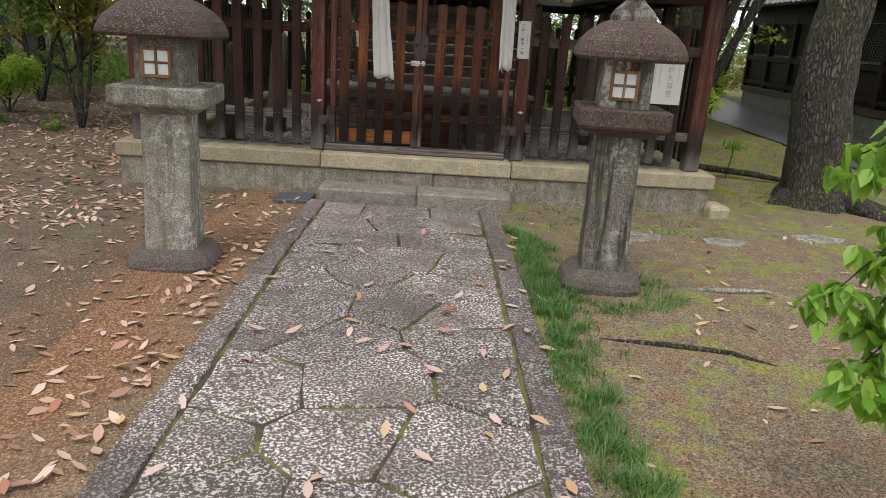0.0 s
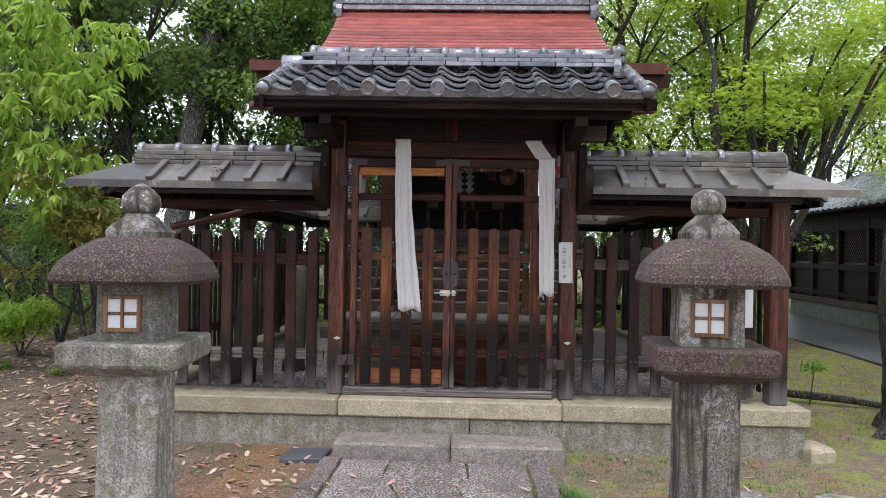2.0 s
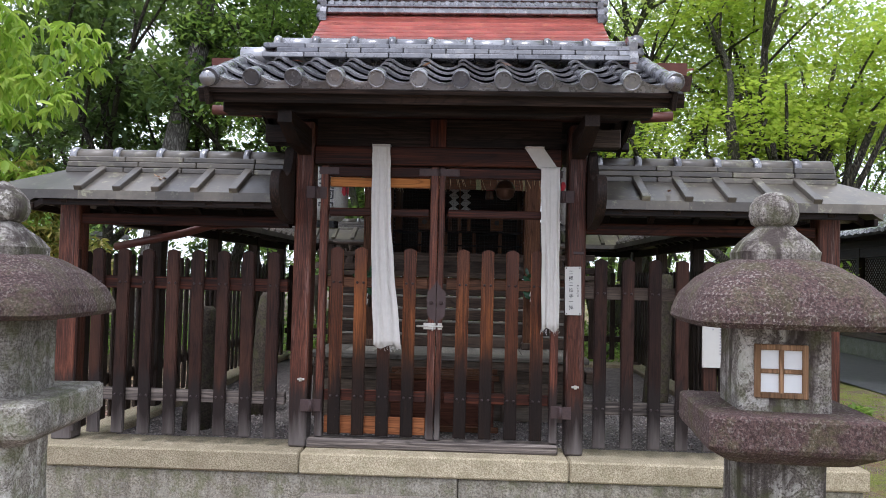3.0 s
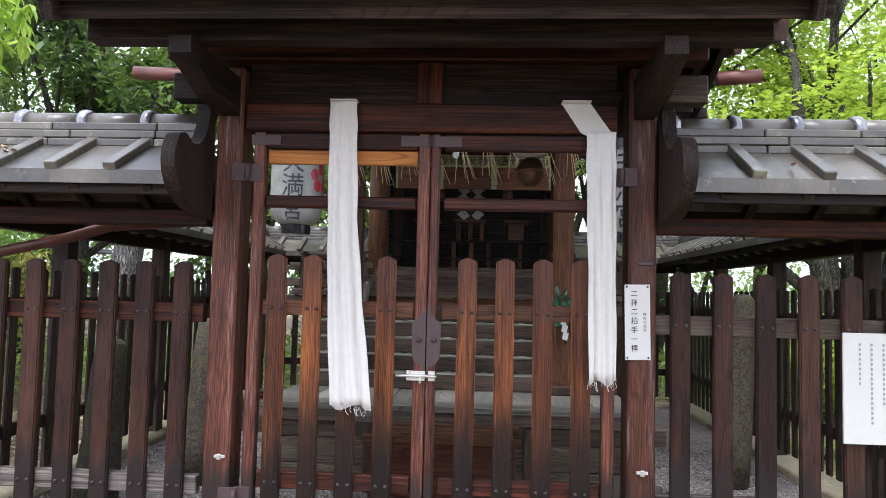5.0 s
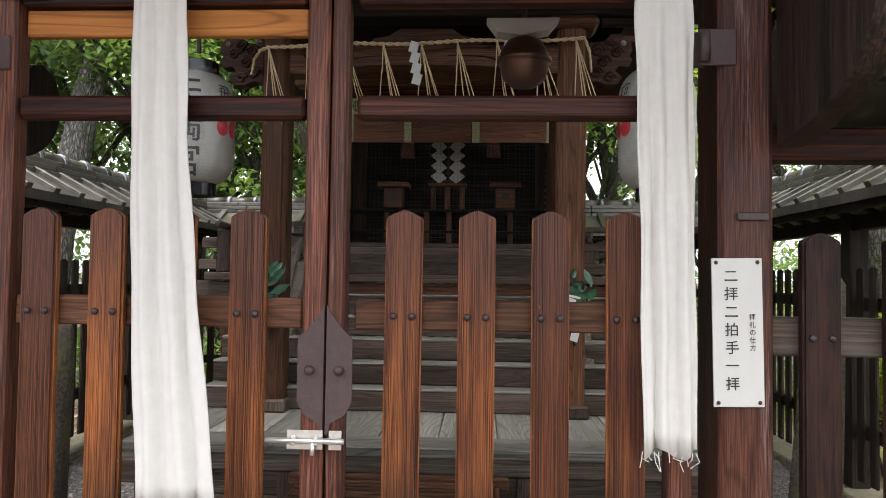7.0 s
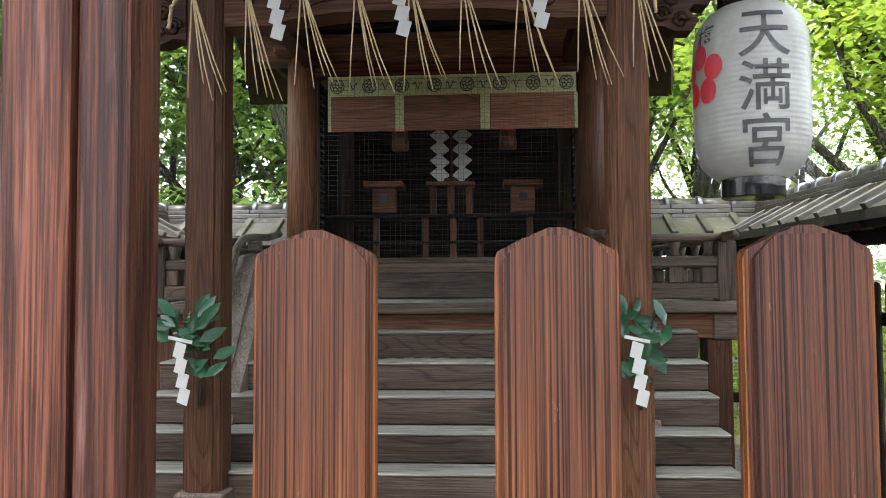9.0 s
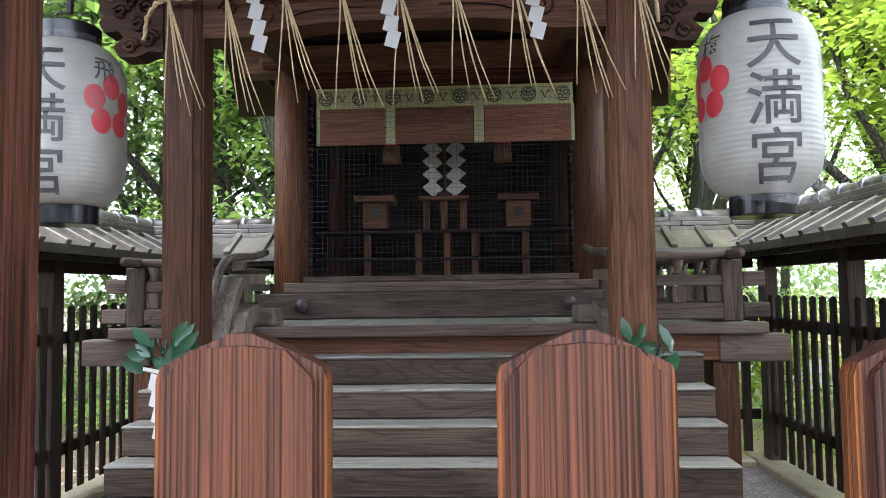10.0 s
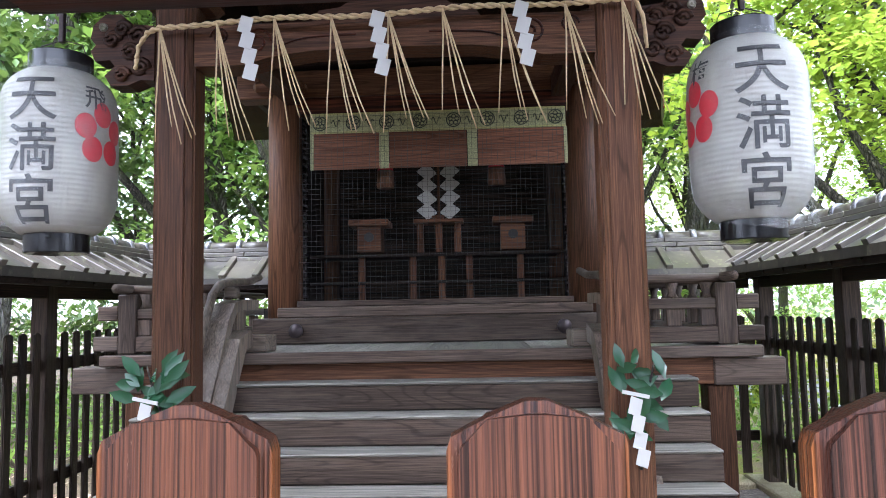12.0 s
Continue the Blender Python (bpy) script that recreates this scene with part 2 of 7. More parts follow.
def stone(name, base, dark, light, scale=130.0, blotch=None, blotch_amount=0.5, moss=0.0, bump=0.7, rough=0.85, fleck=16.0, patch=0.5, cut=0.5, streak=0.0, chips=6, spread=0.22):
    """Speckled granite with blotches of lichen."""
    n = Nodes(name, rough)
    v = n.coords((1, 1, 1))
    sp = n.noise(v, scale, 3, 0.7)
    c = n.mix(n.ramp(sp, (0.40, 0.0), (0.5, 0.5), (0.60, 1.0)), dark, light)
    c = n.mix(0.25, c, base)
    mid = n.noise(v, 7.0, 5, 0.65)
    c = n.mix(n.ramp(mid, (0.35, 0.55), (0.65, 0.0)), c, tuple(a * 0.55 for a in base))
    if blotch:
        bl = n.math("MULTIPLY", n.ramp(n.noise(v, fleck, chips, 0.8 if chips > 4 else 0.6, 0.6 if chips > 4 else 0.25), (cut, 0.0), (cut + 0.055, 1.0)), n.ramp(n.noise(v, 2.3, 4, 0.6), (0.35, patch), (0.62, 1.0)))
        c = n.mix(n.math("MULTIPLY", bl, blotch_amount), c, blotch)
    if streak:
        run = n.noise(n.coords((13, 13, 1.3)), 1.0, 5, 0.65, 0.5)
        c = n.mix(n.math("MULTIPLY", n.ramp(run, (0.44, 0.0), (0.60, 1.0)), streak), c, (0.045, 0.033, 0.028))
    if moss:
        mm = n.math("MULTIPLY", n.ramp(n.noise(v, 9.0, 5, 0.7), (0.48, 0.0), (0.62, 1.0)), moss)
        c = n.mix(mm, c, (0.10, 0.115, 0.03))
    c = n.mix(1.0, c, n.ramp(n.info.outputs["Random"], (0.0, 1.0 - spread), (1.0, 1.0 + spread)), "MULTIPLY")
    n.b.inputs["Specular IOR Level"].default_value = 0.35
    n.bump(n.math("ADD", sp, n.math("MULTIPLY", n.noise(v, 38.0, 4), 1.5)), bump, 0.006)
    return n.done(c)


def plain(name, color, rough=0.6, metallic=0.0, vary=0.25, scale=14.0, bump=0.1, spot=None, tone=False, gloss=0.5):
    n = Nodes(name, rough, metallic)
    v = n.coords((1, 1, 1))
    a = n.noise(v, scale, 5, 0.65)
    c = n.mix(n.ramp(a, (0.3, 0.0), (0.7, 1.0)), tuple(k * (1 - vary) for k in color), tuple(min(1, k * (1 + vary)) for k in color))
    if spot:
        c = n.mix(n.ramp(n.noise(v, scale * 3, 5, 0.75), (0.56, 0.0), (0.66, 0.9)), c, spot)
    if tone:
        c = n.mix(1.0, c, n.ramp(n.info.outputs["Random"], (0.0, (0.6, 0.6, 0.62)), (0.5, (1.0, 0.98, 0.94)), (1.0, (1.5, 1.5, 1.45))), "MULTIPLY")
    n.b.inputs["Specular IOR Level"].default_value = gloss
    n.bump(n.noise(v, scale * 8, 3), bump, 0.003)
    return n.done(c, n.ramp(a, (0.2, max(rough - 0.12, 0.05)), (0.8, min(rough + 0.12, 1))))


def foliage(name, dark, light, trans=0.45, rough=0.45):
    """Leaves: colour varied leaf by leaf, light passing through."""
    n = Nodes(name, rough)
    r = n.geo.outputs["Random Per Island"]
    c = n.mix(n.ramp(r, (0.0, 0.0), (1.0, 1.0)), dark, light)
    big = n.noise(n.coords((1, 1, 1), world=True), 0.9, 3)
    c = n.mix(n.ramp(big, (0.4, 0.4), (0.62, 0.0)), c, tuple(k * 0.55 for k in dark))
    n.done(c)
    t = n.nt.nodes.new("ShaderNodeBsdfTranslucent")
    n.put(t.inputs["Color"], n.mix(0.35, c, (0.45, 0.6, 0.08)))
    m = n.nt.nodes.new("ShaderNodeMixShader")
    m.inputs[0].default_value = trans
    n.nt.links.new(n.b.outputs[0], m.inputs[1])
    n.nt.links.new(t.outputs[0], m.inputs[2])
    n.nt.links.new(m.outputs[0], n.nt.nodes["Material Output"].inputs["Surface"])
    return n.mat


M = {}
for ax in "xyz":
    M["gate_" + ax] = wood("gate_wood_" + ax, (0.014, 0.006, 0.005), (0.105, 0.031, 0.016), ax, rough=0.5)
    M["old_" + ax] = wood("weathered_wood_" + ax, (0.052, 0.036, 0.027), (0.128, 0.090, 0.066), ax, 170, 0.45, worn=(0.20, 0.165, 0.135), worn_amount=0.3)
    M["rail_" + ax] = wood("weathered_rail_wood_" + ax, (0.085, 0.064, 0.047), (0.20, 0.155, 0.115), ax, 150, 0.5, worn=(0.28, 0.25, 0.21), worn_amount=0.35)
    M["side_" + ax] = wood("side_fence_wood_" + ax, (0.022, 0.015, 0.011), (0.075, 0.050, 0.037), ax, 170, 0.5, worn=(0.13, 0.105, 0.085), worn_amount=0.2)
    # worn tops, paler still so the colour carries skylight on steps and decks
    M["worn_" + ax] = wood("skylit_worn_wood_" + ax, (0.16, 0.147, 0.122), (0.34, 0.318, 0.27), ax, 120, 0.5)
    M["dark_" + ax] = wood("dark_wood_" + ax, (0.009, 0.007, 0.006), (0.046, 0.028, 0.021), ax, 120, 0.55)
    M["hall_" + ax] = wood("hall_wood_" + ax, (0.068, 0.030, 0.016), (0.165, 0.076, 0.038), ax, 190, 0.5)
    M["carve_" + ax] = wood("carved_wood_" + ax, (0.030, 0.014, 0.009), (0.085, 0.040, 0.024), ax, 150, 0.55)
    M["orange_" + ax] = wood("new_wood_" + ax, (0.42, 0.155, 0.035), (0.62, 0.25, 0.07), ax, 45, 0.55)
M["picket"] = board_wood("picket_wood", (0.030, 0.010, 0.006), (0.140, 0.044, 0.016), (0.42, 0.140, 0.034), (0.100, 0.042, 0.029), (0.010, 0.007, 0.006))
M["fence_picket"] = wood("fence_picket_wood", (0.016, 0.008, 0.0065), (0.056, 0.025, 0.018), "z", 300, 0.5, worn=(0.11, 0.046, 0.026), worn_amount=0.35, foot=(0.62, 0.85, (0.018, 0.014, 0.013), (0.11, 0.095, 0.088)), bump=0.5)
M["post"] = wood("gate_post_wood", (0.038, 0.014, 0.010), (0.19, 0.066, 0.038), "z", 300, 0.40, worn=(0.07, 0.030, 0.022), worn_amount=0.35, groove=(240, 0.45), gloss=0.22, foot=(0.55, 0.8, (0.02, 0.016, 0.015), (0.16, 0.14, 0.13)), bump=0.5)
M["threshold"] = wood("threshold_wood", (0.06, 0.05, 0.045), (0.26, 0.22, 0.19), "x", 60, 0.8)
M["kick"] = wood("dull_orange_board", (0.17, 0.058, 0.020), (0.30, 0.115, 0.045), "x", 60, 0.6)
M["tan"] = wood("tan_window_wood", (0.18, 0.10, 0.05), (0.34, 0.20, 0.11), "z", 120, 0.6)
M["box_red"] = wood("red_brown_board", (0.10, 0.035, 0.022), (0.22, 0.085, 0.05), "x", 45, 0.55)
M["granite"] = stone("lantern_granite", (0.29, 0.262, 0.212), (0.075, 0.067, 0.055), (0.52, 0.49, 0.43), blotch=(0.70, 0.68, 0.62), blotch_amount=0.6, moss=0.5, fleck=22.0, patch=0.0, cut=0.515, streak=0.5)
M["granite_purple"] = stone("lantern_cap_granite", (0.075, 0.042, 0.037), (0.020, 0.011, 0.010), (0.135, 0.084, 0.076), blotch=(0.40, 0.36, 0.32), blotch_amount=0.45, moss=0.25, fleck=110.0, patch=0.0, cut=0.55, chips=3)
M["granite_stained"] = stone("stained_lantern_granite", (0.20, 0.172, 0.148), (0.045, 0.036, 0.031), (0.40, 0.365, 0.32), blotch=(0.66, 0.63, 0.57), blotch_amount=0.8, moss=0.35, fleck=14.0, patch=0.0, cut=0.51, streak=0.95)
M["granite_dark"] = stone("lantern_base_stone", (0.125, 0.098, 0.088), (0.05, 0.038, 0.034), (0.22, 0.18, 0.165), scale=90, moss=0.25)
M["plinth"] = stone("plinth_granite", (0.42, 0.35, 0.22), (0.20, 0.16, 0.095), (0.58, 0.51, 0.37), scale=110, moss=0.15)
M["plinth_low"] = stone("plinth_base_granite", (0.265, 0.235, 0.175), (0.11, 0.096, 0.072), (0.44, 0.40, 0.32), scale=70, blotch=(0.46, 0.44, 0.38), blotch_amount=0.35, moss=0.4, streak=0.3, spread=0.07)
M["step"] = stone("step_granite", (0.32, 0.275, 0.22), (0.11, 0.09, 0.075), (0.50, 0.45, 0.38), scale=120, blotch=(0.10, 0.085, 0.08), blotch_amount=0.6, spread=0.05)
M["flag"] = stone("flagstone", (0.115, 0.080, 0.072), (0.024, 0.016, 0.015), (0.25, 0.19, 0.172), scale=130, blotch=(0.82, 0.76, 0.72), blotch_amount=0.95, moss=0.25, fleck=78.0, patch=0.3, cut=0.516, chips=4, rough=0.55)
M["pillar"] = stone("rough_pillar_stone", (0.075, 0.060, 0.044), (0.028, 0.022, 0.016), (0.13, 0.105, 0.078), scale=60, moss=0.35, streak=0.3)
M["kerb"] = stone("kerb_granite", (0.11, 0.078, 0.072), (0.026, 0.018, 0.017), (0.23, 0.175, 0.165), scale=130, blotch=(0.66, 0.60, 0.56), blotch_amount=0.85, moss=0.15, fleck=80.0, patch=0.35, cut=0.525, chips=4, rough=0.6)
M["tile"] = plain("roof_tile", (0.20, 0.20, 0.215), 0.27, 0.55, 0.4, 6, 0.1, spot=(0.30, 0.29, 0.28), tone=True, gloss=0.8)
M["slab"] = plain("flat_roof_tile", (0.085, 0.074, 0.060), 0.36, 0.0, 0.5, 4, 0.2, spot=(0.17, 0.165, 0.11), tone=True, gloss=0.6)
M["copper"] = plain("red_copper_roof", (0.26, 0.062, 0.048), 0.36, 0.0, 0.4, 3.5, 0.15, spot=(0.34, 0.12, 0.07), tone=True)
M["copper_gutter"] = plain("copper_gutter", (0.125, 0.042, 0.030), 0.42, 0.1, 0.3, 6, 0.1)
M["cloth"] = plain("white_cloth", (0.58, 0.555, 0.515), 0.85, 0.0, 0.05, 30, 0.15)
M["paper"] = plain("white_paper", (0.50, 0.485, 0.45), 0.7, 0.0, 0.03, 20, 0.05)
M["paper_lit"] = plain("shoji_paper", (0.80, 0.81, 0.80), 0.7, 0.0, 0.03, 20, 0.05)
M["ink"] = plain("black_ink", (0.022, 0.022, 0.024), 0.5, 0.0, 0.2, 20, 0.0)
M["red"] = plain("red_ink", (0.55, 0.015, 0.03), 0.45, 0.0, 0.15, 20, 0.0)
M["grey_ink"] = plain("grey_ink", (0.25, 0.25, 0.26), 0.6, 0.0, 0.1, 20, 0.0)
M["iron"] = plain("dark_iron", (0.06, 0.045, 0.045), 0.5, 0.6, 0.3, 40, 0.25)
M["brown_iron"] = plain("brown_iron_plate", (0.060, 0.036, 0.034), 0.6, 0.1, 0.25, 60, 0.35)
M["steel"] = plain("zinc_steel", (0.62, 0.60, 0.55), 0.35, 0.8, 0.15, 50, 0.1)
M["bronze"] = plain("bronze_bell", (0.12, 0.065, 0.045), 0.4, 0.6, 0.25, 15, 0.1)
M["black_lacquer"] = plain("black_lacquer", (0.012, 0.012, 0.013), 0.2, 0.0, 0.2, 20, 0.0)
M["straw"] = plain("rice_straw", (0.50, 0.37, 0.20), 0.7, 0.0, 0.25, 60, 0.2)
M["brocade"] = plain("green_brocade", (0.33, 0.33, 0.17), 0.8, 0.0, 0.45, 120, 0.2)
M["brocade_band"] = plain("gold_brocade_band", (0.42, 0.40, 0.16), 0.8, 0.0, 0.3, 120, 0.2)
M["brocade_dark"] = plain("dark_brocade_crest", (0.035, 0.045, 0.03), 0.8, 0.0, 0.3, 60, 0.2)
M["blind"] = wood("bamboo_blind", (0.13, 0.055, 0.032), (0.26, 0.12, 0.07), "x", 220, 0.6)
M["asphalt"] = plain("wet_asphalt", (0.13, 0.13, 0.135), 0.4, 0.0, 0.3, 5, 0.4)
M["gravel"] = stone("courtyard_gravel", (0.22, 0.19, 0.17), (0.07, 0.06, 0.055), (0.46, 0.41, 0.38), scale=55, bump=1.0)
M["concrete"] = stone("mossy_concrete", (0.32, 0.33, 0.29), (0.18, 0.18, 0.15), (0.46, 0.46, 0.42), scale=60, moss=0.3)
M["plaster"] = plain("grey_plaster", (0.42, 0.42, 0.38), 0.9, 0.0, 0.2, 3, 0.1)
M["board_tan"] = wood("pale_board", (0.42, 0.33, 0.20), (0.60, 0.50, 0.33), "z", 30, 0.8)
M["shed_wall"] = plain("weathered_shed_wall", (0.09, 0.088, 0.08), 0.9, 0.0, 0.3, 3, 0.1)
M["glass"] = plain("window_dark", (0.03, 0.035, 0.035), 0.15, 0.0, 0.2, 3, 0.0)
M["net"] = plain("bird_net", (0.05, 0.048, 0.042), 0.7, 0.0, 0.1, 20, 0.0)
M["leaf_maple"] = foliage("maple_leaves", (0.27, 0.41, 0.03), (0.62, 0.70, 0.10), 0.6)
M["leaf_bright"] = foliage("young_leaves", (0.24, 0.42, 0.045), (0.66, 0.78, 0.17), 0.6)
# paler leaf copy: backlight and overexposure painted into the leaf colour
M["leaf_pale"] = foliage("washed_out_leaves", (0.34, 0.46, 0.10), (0.72, 0.80, 0.30), 0.6)
M["leaf_mid"] = foliage("oak_leaves", (0.08, 0.19, 0.045), (0.33, 0.47, 0.11), 0.52)
M["leaf_spray"] = foliage("spray_leaves", (0.14, 0.34, 0.04), (0.42, 0.64, 0.10), 0.5, 0.35)
M["leaf_dark"] = foliage("evergreen_leaves", (0.035, 0.085, 0.032), (0.18, 0.28, 0.10), 0.42)
M["leaf_gold"] = foliage("golden_leaves", (0.16, 0.22, 0.04), (0.62, 0.47, 0.15), 0.35)
M["leaf_grey"] = foliage("grey_twigs_leaves", (0.06, 0.05, 0.03), (0.15, 0.13, 0.08), 0.2)
M["sakaki"] = foliage("sakaki_leaves", (0.012, 0.05, 0.02), (0.03, 0.11, 0.05), 0.1, 0.25)
M["grass"] = foliage("dwarf_lily_grass", (0.035, 0.12, 0.025), (0.22, 0.40, 0.11), 0.35)
M["lawn"] = foliage("bright_moss", (0.17, 0.26, 0.03), (0.46, 0.54, 0.09), 0.35)
M["litter"] = foliage("fallen_leaves", (0.20, 0.085, 0.04), (0.55, 0.40, 0.30), 0.1, 0.6)
M["bark"] = None


def bark(name, dark, light, moss=0.3, scale=1.0):
    n = Nodes(name, 0.95)
    v = n.coords((34 * scale, 34 * scale, 9 * scale))
    wv = n.nt.nodes.new("ShaderNodeTexNoise")
    n.put(wv.inputs["Vector"], v)
    wv.inputs["Scale"].default_value, wv.inputs["Detail"].default_value = 0.35, 5
    av = n.nt.nodes.new("ShaderNodeVectorMath")
    av.operation = "MULTIPLY_ADD"
    n.put(av.inputs[0], wv.outputs["Color"])
    av.inputs[1].default_value = (3.5, 3.5, 3.5)
    n.put(av.inputs[2], v)
    a = n.voronoi(av.outputs[0], 1.0, "DISTANCE_TO_EDGE")
    f = n.noise(n.coords((40, 40, 12)), 1.0, 5, 0.7)
    c = n.mix(n.ramp(n.math("ADD", a, n.math("MULTIPLY", f, 0.3)), (0.1, 0.0), (0.5, 1.0)), dark, light)
    mm = n.math("MULTIPLY", n.ramp(n.noise(n.coords((3, 3, 2)), 1.0, 5, 0.7), (0.45, 0.0), (0.65, 1.0)), moss)
    c = n.mix(mm, c, (0.07, 0.09, 0.02))
    n.bump(n.math("ADD", n.ramp(a, (0.0, 0.0), (0.25, 1.0)), f), 0.9, 0.03)
    return n.done(c)


M["bark"] = bark("dark_bark", (0.010, 0.009, 0.007), (0.165, 0.138, 0.116), 0.5)
M["bark_grey"] = bark("pale_cedar_bark", (0.05, 0.04, 0.037), (0.30, 0.28, 0.26), 0.1, 0.7)
M["bark_moss"] = bark("mossy_bark", (0.03, 0.028, 0.018), (0.10, 0.09, 0.06), 0.9)


def earth():
    """Bare earth with ruddy grit beside the path and moss to the east."""
    n = Nodes("earth", 0.95)
    p = n.coords((1, 1, 1), world=True)
    x, y, z = n.split(n.geo.outputs["Position"])[:3]
    fine = n.noise(p, 90, 4, 0.75)
    mid = n.noise(p, 6, 6, 0.7)
    big = n.noise(p, 0.8, 4, 0.6)
    c = n.mix(n.ramp(fine, (0.40, 0.0), (0.60, 1.0)), (0.050, 0.038, 0.024), (0.43, 0.34, 0.225))
    c = n.mix(n.ramp(n.noise(p, 34, 5, 0.8), (0.50, 0.0), (0.60, 0.7)), c, (0.16, 0.075, 0.035))
    c = n.mix(n.ramp(mid, (0.35, 0.45), (0.6, 0.0)), c, (0.08, 0.066, 0.045))
    grit = n.mix(n.ramp(n.voronoi(p, 75, "F1", "Distance"), (0.2, 1.0), (0.55, 0.0)), (0.17, 0.07, 0.03), (0.46, 0.26, 0.13))
    near = n.math("SUBTRACT", 1.0, n.math("MULTIPLY", n.math("ABSOLUTE", n.math("ADD", x, 1.55)), 1.3))
    west = n.math("MULTIPLY", n.math("LESS_THAN", x, -0.8), n.ramp(n.math("ADD", near, n.math("MULTIPLY", n.math("SUBTRACT", n.math("ADD", mid, big), 1.0), 2.2)), (0.1, 0.0), (0.95, 0.85)))
    c = n.mix(west, c, grit)
    east = n.math("MULTIPLY", n.math("GREATER_THAN", x, 0.9), n.ramp(n.noise(p, 2.2, 6, 0.75), (0.50, 0.0), (0.62, 0.6)))
    c = n.mix(east, c, n.mix(n.ramp(fine, (0.42, 0.0), (0.6, 1.0)), (0.10, 0.04, 0.022), (0.40, 0.22, 0.11)))
    humus = n.math("MULTIPLY", n.math("LESS_THAN", x, -1.7), n.ramp(n.noise(p, 2.6, 5, 0.7), (0.36, 0.25), (0.58, 0.75)))
    c = n.mix(humus, c, n.mix(n.ramp(fine, (0.42, 0.0), (0.6, 1.0)), (0.035, 0.024, 0.015), (0.17, 0.12, 0.078)))
    mossy = n.math("ADD", n.math("MULTIPLY", n.math("SUBTRACT", x, 1.5), 0.12), n.math("MULTIPLY", n.math("SUBTRACT", y, 5.0), 0.10))
    mm = n.math("ADD", n.ramp(mossy, (0.0, 0.0), (0.55, 0.16)), n.math("MULTIPLY", n.math("SUBTRACT", n.math("ADD", n.math("MULTIPLY", mid, 0.5), n.math("MULTIPLY", n.noise(p, 1.5, 5, 0.6), 0.7)), 0.6), 2.6))
    mk = n.math("MULTIPLY", n.math("GREATER_THAN", x, 0.6), n.ramp(mm, (0.05, 0.0), (0.3, 0.8)))
    moss = n.mix(n.ramp(n.noise(p, 60, 5, 0.75), (0.38, 0.0), (0.62, 1.0)), (0.07, 0.085, 0.014), (0.34, 0.37, 0.06))
    c = n.mix(mk, c, moss)
    wm = n.math("MULTIPLY", n.math("LESS_THAN", x, -0.8), n.ramp(n.noise(p, 1.7, 5, 0.7), (0.58, 0.0), (0.68, 0.55)))
    c = n.mix(wm, c, (0.085, 0.085, 0.03))
    n.bump(n.math("ADD", fine, n.math("MULTIPLY", mid, 2.0)), 0.7, 0.012)
    return n.done(c)


M["earth"] = earth()


# ---------------------------------------------------------------- ground, path, plinth
def sheet(name, xs, ys, height):
    v = [(x, y, height(x, y)) for y in ys for x in xs]
    nx = len(xs)
    f = [(j * nx + i, j * nx + i + 1, (j + 1) * nx + i + 1, (j + 1) * nx + i) for j in range(len(ys) - 1) for i in range(nx - 1)]
    return mesh_from(name, v, f, True)


def span(a, b, step):
    return [a + (b - a) * i / round((b - a) / step) for i in range(round((b - a) / step) + 1)]


gx = [-400, -150, -60, -30, -16] + span(-9, 9, 0.12) + [16, 30, 60, 150, 400]
gy = [-400, -150, -60, -20, -8] + span(-3, 10, 0.12) + span(10.5, 24, 0.5) + [35, 60, 150, 400]
thing("ground", "bare brown earth with ruddy grit and patches of moss", "ground", kind="structure", data=sheet("ground", gx, gy, ground_z), material=M["earth"])

PATH_L, PATH_R = -1.07, 0.64
rng = random.Random(4)


def clip_poly(poly, px, py, nx, ny):
    """Keeps the side of a polygon for which (p - (px, py)) . (nx, ny) < 0."""
    out = []
    for i in range(len(poly)):
        a, b = poly[i], poly[(i + 1) % len(poly)]
        da, db = (a[0] - px) * nx + (a[1] - py) * ny, (b[0] - px) * nx + (b[1] - py) * ny
        if da < 0:
            out.append(a)
        if (da < 0) != (db < 0):
            t = da / (da - db)
            out.append((a[0] + t * (b[0] - a[0]), a[1] + t * (b[1] - a[1])))
    return out


